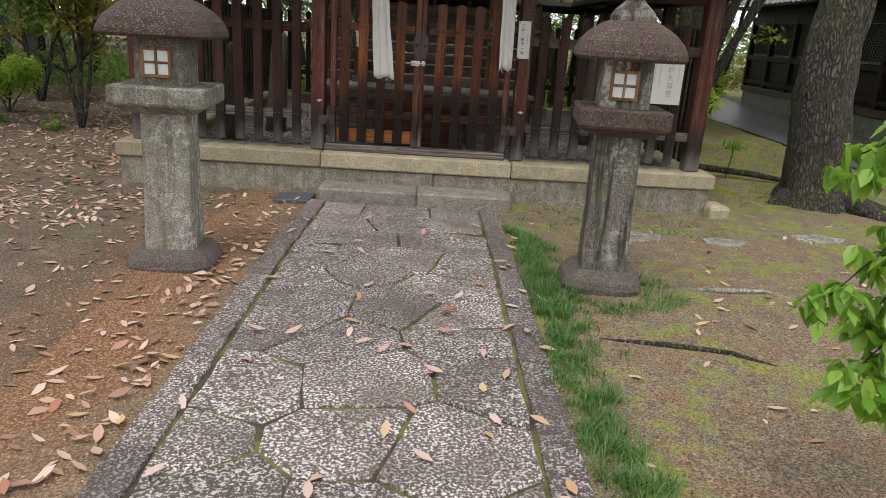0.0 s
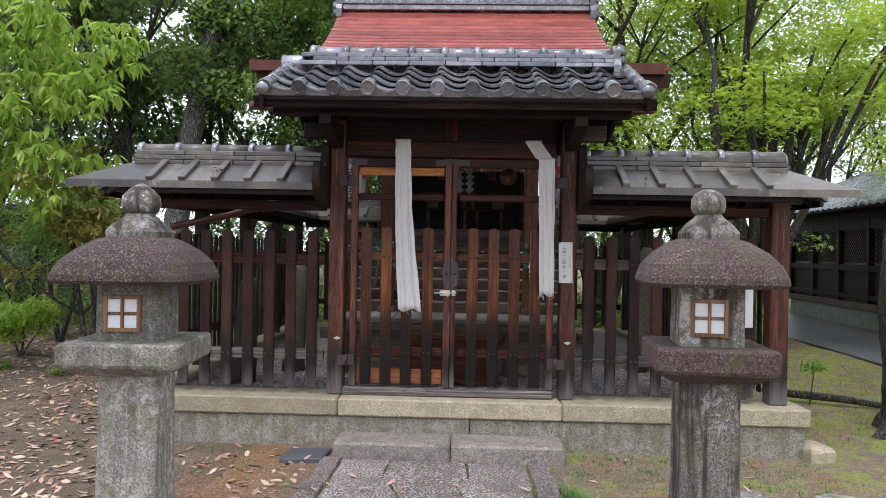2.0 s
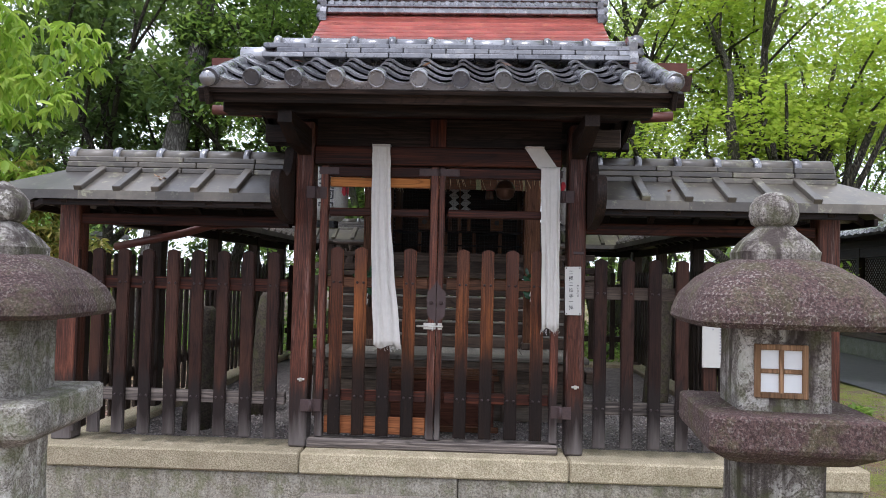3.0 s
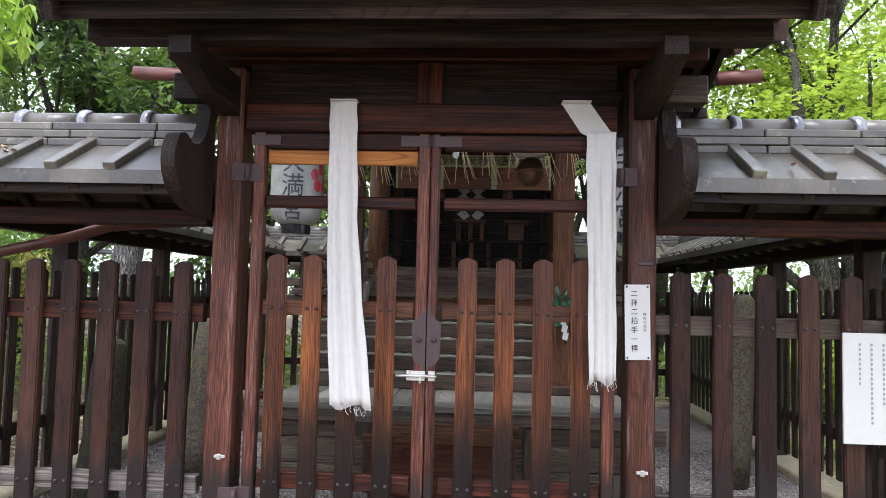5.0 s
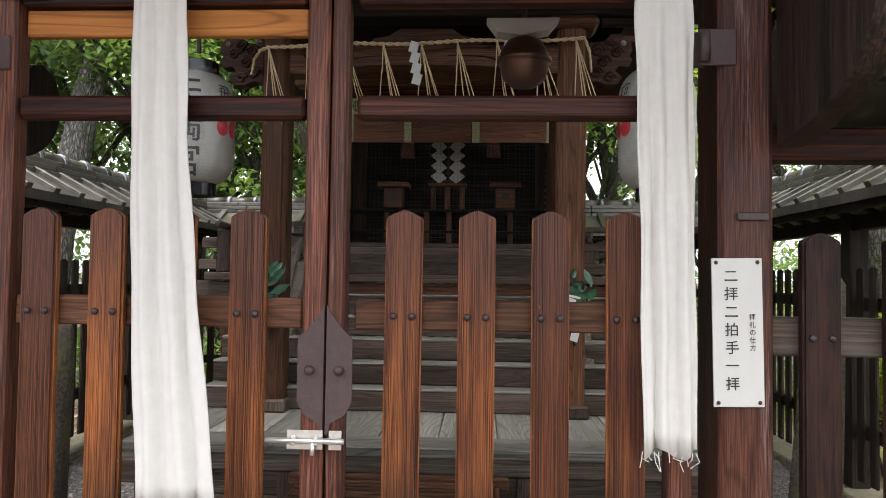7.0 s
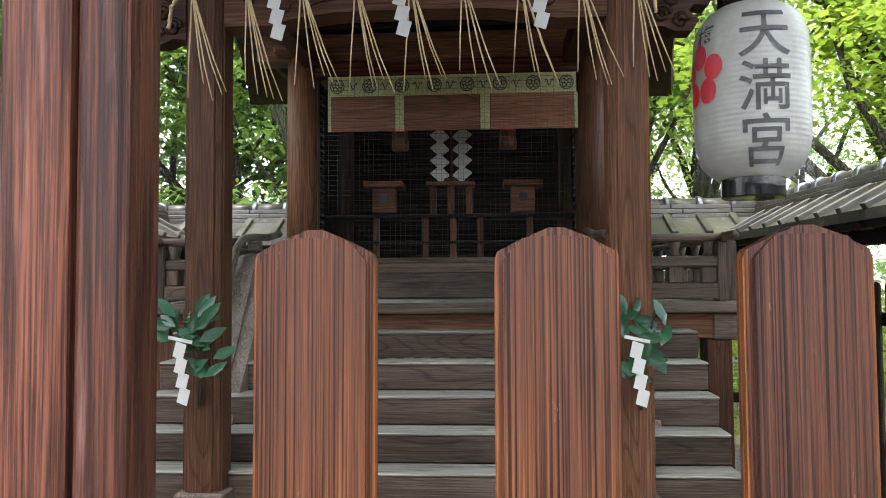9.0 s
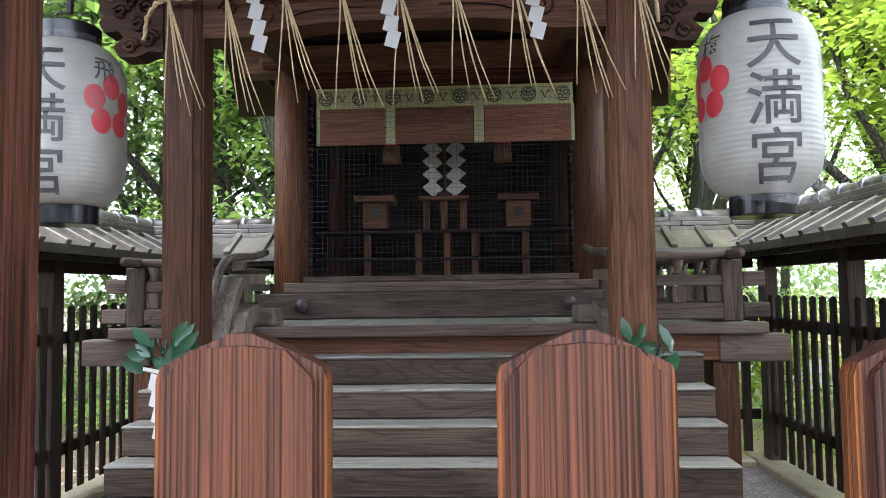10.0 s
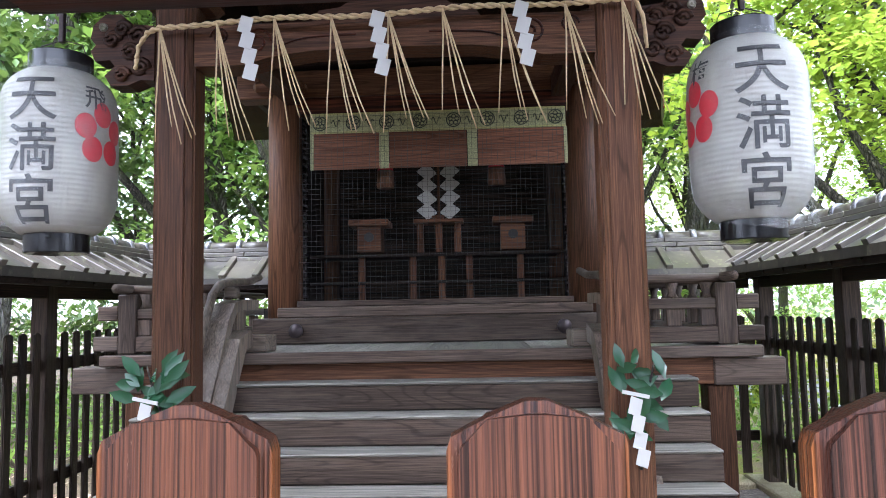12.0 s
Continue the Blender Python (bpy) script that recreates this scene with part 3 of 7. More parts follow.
def stone_prism(poly, gap, z0, z1, edge, wob=0.004):
    """A paving stone: the outline drawn in by half a joint, top edge rounded."""
    cx, cy = sum(p[0] for p in poly) / len(poly), sum(p[1] for p in poly) / len(poly)

    def inset(d):
        q = poly
        for i in range(len(poly)):
            a, b = poly[i], poly[(i + 1) % len(poly)]
            ex, ey = b[0] - a[0], b[1] - a[1]
            ln = math.hypot(ex, ey)
            if ln < 1e-5:
                continue
            nx, ny = ey / ln, -ex / ln
            if (cx - a[0]) * nx + (cy - a[1]) * ny > 0:
                nx, ny = -nx, -ny
            q = clip_poly(q, a[0] - nx * d, a[1] - ny * d, nx, ny)
            if len(q) < 3:
                return []
        return q
    base = inset(gap)
    if len(base) < 3:
        return None
    c = Vector((sum(p[0] for p in base) / len(base), sum(p[1] for p in base) / len(base)))
    bm = bmesh.new()
    rings = []
    pts = []
    for i in range(len(base)):
        a, b = Vector(base[i]), Vector(base[(i + 1) % len(base)])
        k = max(1, int((b - a).length / 0.12))
        pts += [a.lerp(b, j / k) for j in range(k)]
    pts = [p + Vector((rng.uniform(-wob, wob), rng.uniform(-wob, wob))) * 1.5 for p in pts]
    for z, s in ((z0, 0.0), (z1 - edge, 0.0), (z1 - edge * 0.3, edge * 0.5), (z1, edge * 1.6)):
        ring = []
        for p in pts:
            d = p - c
            q = c + d * max(0.1, 1 - s / max(d.length, 0.05))
            ring.append((q.x - c.x, q.y - c.y, z + (rng.uniform(-0.002, 0.002) if z == z1 else 0)))
        rings.append(ring)
    rings_loft(bm, rings)
    return bm, c


path = thing("stone_path", "worn purple-grey flagstone path between granite kerbs", "stone path", kind="structure")
seeds = []
for j in range(-6, 14):
    for i in range(3):
        seeds.append((-0.93 + 1.40 * (i + 0.5) / 3 + rng.uniform(-0.15, 0.15) + 0.08 * (-1) ** j, j * 0.47 + rng.uniform(-0.14, 0.14)))
for k, s in enumerate(seeds):
    poly = [(-0.915, -2.6), (0.475, -2.6), (0.475, 6.40), (-0.915, 6.40)]
    for o in seeds:
        if o != s and abs(o[1] - s[1]) < 2:
            mx, my = (s[0] + o[0]) / 2, (s[1] + o[1]) / 2
            poly = clip_poly(poly, mx, my, o[0] - s[0], o[1] - s[1])
            if len(poly) < 3:
                break
    if len(poly) < 3:
        continue
    r = stone_prism(poly, 0.006, -0.15, 0.0, 0.008, 0.006)
    if r:
        bm, c = r
        part("flagstone", bm, M["flag"], path, at=pose(c.x, c.y, 0.004 + ground_z(-0.2, c.y) + 0.012 + rng.uniform(-0.006, 0.006), rng.uniform(-0.5, 0.5), rng.uniform(-0.5, 0.5), 0))
for side, x0, x1 in (("l", PATH_L, -0.925), ("r", 0.485, PATH_R)):
    y = -2.6
    while y < 6.35:
        ln = min(rng.uniform(0.75, 1.25), 6.42 - y)
        r = stone_prism([(x0, y), (x1, y), (x1, y + ln), (x0, y + ln)], 0.003, -0.15, 0.0, 0.012, 0.004)
        bm, c = r
        part("kerbstone", bm, M["kerb"], path, at=(c.x, c.y, 0.012 + 0.012 + ground_z(-0.2, c.y) + rng.uniform(-0.004, 0.004)))
        y += ln
joint = sheet("joint_bed", span(-0.93, 0.49, 0.2), span(-2.6, 6.40, 0.3), lambda x, y: ground_z(-0.2, y) + 0.006)


def moss_joint():
    n = Nodes("mossy_joint", 1.0)
    p = n.coords((1, 1, 1), world=True)
    c = n.mix(n.ramp(n.noise(p, 5, 4), (0.42, 0.0), (0.58, 1.0)), (0.06, 0.047, 0.032), (0.14, 0.15, 0.034))
    n.bump(n.noise(p, 80, 4), 0.8, 0.01)
    return n.done(c)


M["joint"] = moss_joint()
part("joint_bed", joint, M["joint"], path, "mossy joint between the stones")

# plinth round the court: upper course and base course, cut stones
FX0, FX1, FY0, FY1 = -2.80, 2.60, 6.98, 12.85  # centre lines of the fence
plinth = thing("plinth", "yellow-grey cut granite plinth under the fence and gate", "stone plinth", kind="structure")


def course(x0, x1, y0, y1, z0, z1, cuts, mat, along="x", name="plinth_stone"):
    edges = [x0 if along == "x" else y0] + list(cuts) + [x1 if along == "x" else y1]
    for a, b in zip(edges, edges[1:]):
        bx = (a + 0.003, b - 0.003, y0, y1) if along == "x" else (x0, x1, a + 0.003, b - 0.003)
        beam(name, plinth, mat, bx[0], bx[1], bx[2], bx[3], z0, z1 + rng.uniform(-0.003, 0.003), 0.012)


course(-2.96, 2.76, 6.76, 7.15, 0.185, 0.325, (-1.03, 0.79), M["plinth"])
course(-2.93, 2.73, 6.785, 7.13, -0.25, 0.182, (0.05,), M["plinth_low"])
for xc, s in ((FX0, -1), (FX1, 1)):
    course(xc - 0.15, xc + 0.15, 7.155, 13.05, 0.13, 0.30, (8.4, 9.9, 11.4), M["plinth"], "y")
    course(xc - 0.13, xc + 0.13, 7.155, 13.03, -0.25, 0.127, (8.0, 9.6, 11.0, 12.2), M["plinth_low"], "y")
course(-2.64, 2.44, 12.72, 13.05, -0.2, 0.30, (-1.2, 0.3, 1.6), M["plinth"])
# doorstep
step = thing("doorstep", "two long worn granite blocks as a doorstep", "stone step", kind="structure")
for a, b in ((-1.0, -0.10), (-0.094, 0.78)):
    beam("step_stone", step, M["step"], a, b, 6.43, 6.782, -0.2, 0.062, 0.018)
rubble = stone_prism([(2.70, 6.66), (2.92, 6.72), (2.88, 6.98), (2.72, 6.98)], 0.0, -0.15, 0.05, 0.04, 0.01)
thing("corner_stone", "broken pale stone at the corner of the plinth", "stone", at=(rubble[1].x, rubble[1].y, 0), data=rubble[0], material=M["plinth"])
r = stone_prism([(-1.38, 6.30), (-1.06, 6.33), (-1.04, 6.62), (-1.36, 6.60)], 0.0, -0.1, 0.0, 0.008)
thing("slate_slab", "dark grey slate slab beside the doorstep", "stone slab", at=(r[1].x, r[1].y, -0.035), data=r[0], material=plain("slate", (0.075, 0.085, 0.095), 0.5))
# court floor: gravel
thing("court_gravel", "grey-pink gravel floor of the fenced court", "gravel", kind="structure", data=sheet("court_gravel", span(-2.66, 2.46, 0.16), span(7.13, 12.74, 0.16), lambda x, y: 0.245 + 0.018 * noise.noise((x * 3, y * 3, 0))), material=M["gravel"])


def pebbles(count, x0, x1, y0, y1, z, seed, size=(0.006, 0.016)):
    """Loose small stones, joined."""
    g = np.random.RandomState(seed)
    v, f = [], []
    for k in range(count):
        x, y, s = g.uniform(x0, x1), g.uniform(y0, y1), g.uniform(*size)
        zz = z(x, y) if callable(z) else z
        b = len(v)
        a = g.uniform(0, 6.28)
        for i in range(4):
            v.append((x + s * math.cos(a + i * 1.57) * g.uniform(0.7, 1.3), y + s * math.sin(a + i * 1.57), zz + s * 0.1))
        v.append((x, y, zz + s * g.uniform(0.5, 0.9)))
        v.append((x, y, zz - s * 0.5))
        for i in range(4):
            f += [(b + i, b + (i + 1) % 4, b + 4), (b + (i + 1) % 4, b + i, b + 5)]
    return mesh_from("pebbles", v, f, True)


def island(name, *cols, rough=0.8):
    n = Nodes(name, rough)
    c = n.ramp(n.geo.outputs["Random Per Island"], *[(i / max(len(cols) - 1, 1), k) for i, k in enumerate(cols)])
    return n.done(c)


M["pebble"] = island("pebbles_mixed", (0.10, 0.085, 0.08), (0.32, 0.28, 0.26), (0.5, 0.45, 0.42), (0.20, 0.15, 0.13))
M["grit"] = island("ruddy_grit", (0.20, 0.075, 0.03), (0.48, 0.27, 0.13), (0.12, 0.06, 0.04), (0.55, 0.40, 0.27))
thing("court_pebbles", "loose grey and pink gravel stones", "gravel", kind="stuff", data=pebbles(9000, -2.6, 2.4, 7.15, 10.2, 0.25, 5, (0.006, 0.014)), material=M["pebble"])
thing("path_grit", "ruddy grit along the path", "grit", kind="stuff", data=pebbles(6500, -2.1, -1.08, 1.4, 6.2, lambda x, y: ground_z(x, y), 6, (0.003, 0.008)), material=M["grit"])
thing("earth_grit", "small stones on the bare earth", "grit", kind="stuff", data=pebbles(7000, 0.7, 3.4, 1.5, 6.2, lambda x, y: ground_z(x, y), 7, (0.003, 0.009)), material=M["grit"])


# ---------------------------------------------------------------- fence, gate
def picket_mesh(w, t, z0, z1):
    """A board with a low pointed, rounded head; origin at its middle, front at y = -t/2."""
    h = w / 2
    top = [(h, -0.024), (h * 0.95, -0.0175), (h * 0.55, -0.0085), (h * 0.12, -0.0006), (-h * 0.12, -0.0006), (-h * 0.55, -0.0085), (-h * 0.95, -0.0175), (-h, -0.024)]
    c = (z0 + z1) / 2
    out = [(-h, z0 - c), (h, z0 - c)] + [(x, z1 + dz - c) for x, dz in top]
    bm = bmesh.new()
    prism(bm, out, -t / 2, t / 2)
    es = [e for e in bm.edges if abs(e.verts[0].co.y - e.verts[1].co.y) < 1e-6]
    bmesh.ops.bevel(bm, geom=es, offset=0.006, segments=2, affect="EDGES")
    me = bm_mesh("picket", bm, True)
    me.set_sharp_from_angle(angle=radians(55))
    return me


def dome(r=0.009, d=0.007):
    bm = lathe(bmesh.new(), [(r, 0), (r * 0.9, -d * 0.5), (r * 0.45, -d)], 8, axis="y")
    return bm_mesh("bolt_head", bm, True)


DOME = dome()
DOME.materials.append(M["iron"])
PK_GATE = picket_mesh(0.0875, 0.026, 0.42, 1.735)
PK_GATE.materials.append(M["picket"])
PK_SIDE = picket_mesh(0.086, 0.032, 0.385, 1.69)
PK_SIDE.materials.append(M["fence_picket"])
PK_BACK = picket_mesh(0.075, 0.022, 0.36, 1.67)
PK_BACK.materials.append(M["side_z"])



def picket(parent, me, x, z0, z1, front, bolts, lean=0.0):
    p = part("picket", me, None, parent, at=pose(x, front + 0.016, (z0 + z1) / 2, 0, lean, 0))
    for bz in bolts:
        for dx in (-0.022, 0.022):
            part("bolt_head", DOME, None, p, at=(dx, -0.016, bz - (z0 + z1) / 2))
    return p


FRONT = 6.915
# side panels of the front fence
for nm, xs, xa, xb in (("fence_panel", [-2.73 + 0.1805 * i for i in range(9)], -2.74, -1.19), ("fence_panel", [1.01 + 0.187 * i for i in range(8)], 0.885, 2.54)):
    fp = thing(nm, "dark brown picket fence panel with pointed boards, bleached feet", "fence", "front fence panels")
    beam("rail", fp, M["old_x"] if xa > 0 else M["gate_x"], xa, xb, FRONT + 0.034, FRONT + 0.085, 1.405, 1.495)
    beam("rail", fp, M["threshold"], xa, xb, FRONT + 0.034, FRONT + 0.085, 0.61, 0.695)
    for i, x in enumerate(xs):
        picket(fp, PK_SIDE, x, 0.385, 1.69, FRONT, (1.45, 0.655), rng.uniform(-0.35, 0.35))

# posts of the front
gate = thing("gate", "roofed shrine gate of dark red-brown timber with two leaves", "gate")
for xc in (-1.085, 0.838):
    beam("gate_post", gate, M["post"], xc - 0.062, xc + 0.062, 6.905, 7.075, 0.33, 2.62, 0.012)
beam("lintel", gate, M["gate_x"], -1.018, 0.728, 6.92, 7.05, 2.318, 2.452, 0.008)
beam("threshold", gate, M["threshold"], -1.018, 0.728, 6.90, 7.03, 0.327, 0.395, 0.012)
beam("strut", gate, M["gate_z"], -0.205, -0.085, 6.945, 7.04, 2.454, 2.66, 0.006)
beam("transom_panel", gate, M["dark_x"], -1.018, 0.728, 6.985, 7.005, 2.454, 2.66, 0.0)
beam("wall_plate", gate, M["gate_x"], -1.42, 1.14, 6.93, 7.05, 2.665, 2.80, 0.008)
for yy in (6.43, 7.53):
    beam("eave_purlin", gate, M["dark_x"], -1.50, 1.22, yy - 0.05, yy + 0.05, 2.56, 2.675, 0.008)
for xc in (-1.085, 0.838):
    bm = bmesh.new()
    prism(bm, [(6.33, 2.56), (6.33, 2.49), (6.60, 2.40), (6.90, 2.38), (7.08, 2.38), (7.38, 2.40), (7.63, 2.49), (7.63, 2.56)], -0.045, 0.045, "yz")
    part("bracket_arm", bm, M["dark_y"], gate, at=(xc, 0, 0))
    sx = -1 if xc < 0 else 1
    beam("lintel_end", gate, M["old_x"] if sx > 0 else M["dark_x"], min(xc + sx * 0.085, xc + sx * 0.30), max(xc + sx * 0.085, xc + sx * 0.30), 6.94, 7.04, 2.47, 2.60, 0.006)
beam("tie_panel", gate, M["dark_x"], -1.018, 0.728, 6.40, 6.42, 2.665, 2.72, 0.0)

# roof of the gate
def slope_pose(x, d, front):
    """A pose on the gate roof: d metres down the slope from the ridge line."""
    a = math.atan2(0.36, 0.80)
    s = -1 if front else 1
    y, z = 6.985 + s * d * math.cos(a), 3.045 - d * math.sin(a)
    return Matrix.Translation((x, y, z)) @ (pose(0, 0, 0, 0, 0, 0) if front else pose(0, 0, 0, 0, 0, 180)) @ pose(0, 0, 0, math.degrees(a), 0, 0)


TW = 0.252


TILE_WAVE = ((0.0, 0.024), (0.06, 0.040), (0.13, 0.046), (0.20, 0.041), (0.30, 0.024), (0.45, 0.002), (0.60, -0.012), (0.75, -0.016), (0.88, -0.010), (0.96, 0.0), (1.03, 0.012))


def pantile(w, ln):
    """A wavy clay roof tile: trough and roll in one, with thickness; y runs up the slope."""
    bm = bmesh.new()
    prof = [(w * (u - 0.63), z) for u, z in TILE_WAVE]
    rings = []
    for y, lift in ((-ln / 2, 0.016), (ln / 2 + 0.03, -0.018)):
        rings.append([(x, y, z + lift) for x, z in prof] + [(x, y, z + lift - 0.016) for x, z in prof[::-1]])
    rings_loft(bm, rings)
    me = bm_mesh("roof_tile", bm, True)
    me.set_sharp_from_angle(angle=radians(40))
    me.materials.append(M["tile"])
    return me


PAN = pantile(TW, 0.215)
eave_bm = prism(bmesh.new(), [(TW * (u - 0.63), z + 0.012) for u, z in TILE_WAVE] + [(TW * 0.37, -0.062), (-TW * 0.63, -0.062)], -0.012, 0.010)
EAVE = bm_mesh("eave_tile", eave_bm)
EAVE.materials.append(M["tile"])
cap_bm = lathe(bmesh.new(), [(0.052, 0.10), (0.056, 0.0), (0.053, -0.014), (0.046, -0.014), (0.043, -0.010)], 24, axis="y")
CAP = bm_mesh("eave_cap", cap_bm, False)
CAP.materials.append(M["tile"])
roof = thing("gate_roof", "grey wavy clay tile roof of the gate with round eave caps", "roof", at=(0, 0, 0))
cols = [-1.49 + TW * (i + 0.5) for i in range(11)]
for front in (True, False):
    for row in range(4):
        for x in cols:
            part("roof_tile", PAN, None, roof, at=slope_pose(x, 0.12 + 0.215 * row + 0.05, front) @ pose(0, 0, 0.03 + rng.uniform(-0.002, 0.002), 0, rng.uniform(-0.6, 0.6), rng.uniform(-0.7, 0.7)))
    for x in [cols[0] - TW / 2 + TW * i for i in range(12)]:
        m = slope_pose(x, 0.925, front) @ pose(0, 0, 0.052)
        part("eave_cap", CAP, None, roof, at=m)
    for i, x in enumerate(cols):
        part("eave_tile", EAVE, None, roof, at=slope_pose(x, 0.905, front) @ pose(0, 0, 0.03))
    part("roof_board", with_mat(block(2.92, 0.93, 0.03, 0.003), M["dark_x"]), None, roof, at=slope_pose(-0.115, 0.46, front) @ pose(0, 0, -0.028))
    part("eave_board", with_mat(block(2.96, 0.035, 0.07, 0.003), M["dark_x"]), None, roof, at=slope_pose(-0.115, 0.86, front) @ pose(0, 0, -0.075))
    for i in range(13):
        part("rafter", with_mat(block(0.05, 0.84, 0.055, 0.003), M["dark_y"]), None, roof, at=slope_pose(-1.44 + i * 0.221, 0.45, front) @ pose(0, 0, -0.071))
for sx, xx in ((-1, -1.50), (1, 1.27)):
    for front in (True, False):
        part("verge_board", with_mat(block(0.03, 0.94, 0.11, 0.003), M["dark_y"]), None, roof, at=slope_pose(xx + sx * 0.02, 0.47, front) @ pose(0, 0, -0.06))
        for row in range(4):
            bm = lathe(bmesh.new(), [(0.045, 0), (0.05, 0.22)], 12, axis="y")
            part("verge_tile", bm_mesh("verge_tile", bm, True), M["tile"], roof, at=slope_pose(xx + sx * 0.0, 0.32 + 0.215 * row, front) @ pose(0, 0, 0.045))
for k, (z, d) in enumerate(((3.06, 0.15), (3.098, 0.135), (3.136, 0.12))):
    x = -1.40 + (0.1 if k % 2 else 0)
    while x < 1.18:
        ln = min(0.30, 1.18 - x)
        if ln > 0.05:
            beam("ridge_tile", roof, M["tile"], x, x + ln - 0.004, 6.985 - d, 6.985 + d, z, z + 0.034, 0.005)
        x += 0.30
bm = lathe(bmesh.new(), [(0.056, 0), (0.056, 0.272)], 16, axis="x")
ROUND = bm_mesh("ridge_cover", bm, True)
ROUND.materials.append(M["tile"])
bm = lathe(bmesh.new(), [(0.058, 0), (0.070, 0.006), (0.072, 0.03), (0.066, 0.048), (0.058, 0.052)], 16, axis="x")
COLLAR = bm_mesh("ridge_collar", bm, True)
COLLAR.materials.append(M["tile"])
for i in range(9):
    part("ridge_cover", ROUND, None, roof, at=(-1.32 + 0.276 * i, 6.985, 3.185))
    part("ridge_collar", COLLAR, None, roof, at=(-1.345 + 0.276 * i, 6.985, 3.185))


def ridge_end(parent, x, y, z, sx, size=1.0):
    """A scrolled tile that closes a ridge."""
    bm = bmesh.new()
    prism(bm, [(-0.14, -0.06), (0.14, -0.06), (0.15, 0.02), (0.11, 0.08), (0.12, 0.14), (0.06, 0.20), (-0.06, 0.20), (-0.12, 0.14), (-0.11, 0.08), (-0.15, 0.02)], -0.03, 0.03, "yz")
    bmesh.ops.scale(bm, vec=(size, size, size), verts=bm.verts)
    part("ridge_end_tile", bm, M["tile"], parent, at=(x, y, z))
    for dz in (0.0, 0.075, 0.15):
        b2 = lathe(bmesh.new(), [(0.05 * size, -0.09 * size), (0.055 * size, 0.09 * size)], 14, axis="y")
        part("ridge_end_roll", bm_mesh("ridge_end_roll", b2, True), M["tile"], parent, at=(x + sx * 0.03, y, z + dz * size))


ridge_end(roof, 1.20, 6.985, 3.06, 1)
b2 = lathe(bmesh.new(), [(0.07, 0), (0.07, 0.2), (0.05, 0.21)], 16, axis="x")
part("ridge_end_tile", bm_mesh("ridge_end_tile", b2, True), M["tile"], roof, at=(-1.58, 6.985, 3.10))

# gate leaves
LEAF = [("gate_leaf", -0.970, -0.134, [-0.835, -0.667, -0.495, -0.322], True), ("gate_leaf", -0.128, 0.722, [0.050, 0.2235, 0.397, 0.571], False)]
for nm, xa, xb, xs, left in LEAF:
    lf = thing(nm, "gate leaf of red-brown pickets, blackened lower down" + (", with orange bar" if left else ""), "gate leaf", "gate leaves")
    for a, b in ((xa, xa + (0.055 if left else 0.040)), (xb - 0.055, xb)):
        beam("stile", lf, M["post"], a, b, 6.925, 6.985, 0.402, 2.312, 0.006)
    beam("top_rail", lf, M["gate_x"], xa + 0.061, xb - 0.061, 6.93, 6.98, 2.235, 2.308, 0.005)
    beam("upper_rail", lf, M["gate_x"], xa + 0.061, xb - 0.061, 6.93, 6.975, 1.955, 2.012, 0.008)
    beam("middle_rail", lf, M["hall_x"], xa + 0.061, xb - 0.061, 6.948, 6.985, 1.45, 1.522, 0.004)
    beam("lower_rail", lf, M["gate_x"], xa + 0.061, xb - 0.061, 6.948, 6.985, 0.655, 0.73, 0.004)
    for i, x in enumerate(xs):
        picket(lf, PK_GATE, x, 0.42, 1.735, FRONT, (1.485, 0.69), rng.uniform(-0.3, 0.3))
    if left:
        beam("orange_bar", lf, M["orange_x"], xa + 0.061, xb - 0.061, 6.955, 6.98, 2.165, 2.232, 0.003, "fresh orange wooden bar")
        beam("kick_board", lf, M["kick"], xa + 0.061, xb - 0.061, 6.96, 6.98, 0.425, 0.545, 0.003, "dull orange kick board")
    for zz in (2.115, 0.62):
        hx = -1.0 if left else 0.75
        hg = part("hinge", with_mat(block(0.085, 0.006, 0.085, 0.002), M["brown_iron"]), None, lf, "brown iron hinge", at=(hx - 0.022 if left else hx + 0.022, 6.901, zz))
        part("hinge_plate", with_mat(block(0.07, 0.006, 0.085, 0.002), M["brown_iron"]), None, hg, at=(0.06 if left else -0.06, 0.021, 0))
        part("hinge_pin", bm_mesh("hinge_pin", lathe(bmesh.new(), [(0.012, -0.035), (0.012, 0.035)], 10), True), M["brown_iron"], hg, at=(0.03 if left else -0.03, -0.006, 0))
    for xx, w in (((xa + xb) / 2 + (0.36 if left else -0.365), 0.16), ((xa + xb) / 2 - (0.36 if left else -0.365), 0.14)):
        part("corner_plate", with_mat(block(w, 0.004, 0.05, 0.001), M["brown_iron"]), None, lf, "brown iron corner plate", at=(xx, 6.921, 2.272))
    # shaped half of the latch plate
    s = -1 if left else 1
    bm = bmesh.new()
    o = [(0, 0.155), (s * 0.012, 0.13), (s * 0.04, 0.095), (s * 0.062, 0.075), (s * 0.062, -0.075), (s * 0.045, -0.105), (s * 0.012, -0.125), (s * 0.006, -0.15), (0, -0.15)]
    prism(bm, o, -0.004, 0.0)
    lp = part("latch_plate", bm, M["brown_iron"], lf, "shaped brown iron latch plate", at=(-0.134 if left else -0.128, 6.922, 1.355))
    part("stud", bm_mesh("stud", lathe(bmesh.new(), [(0.011, 0), (0.012, -0.012), (0.006, -0.02)], 10, axis="y"), True), M["brown_iron"], lp, at=(s * 0.032, -0.004, 0.0))
bolt = thing("slide_bolt", "zinc slide bolt across the gate leaves", "bolt", at=(-0.165, 6.918, 1.192))
part("plate", block(0.085, 0.004, 0.045, 0.001).copy(), M["steel"], bolt, at=(-0.01, 0, 0))
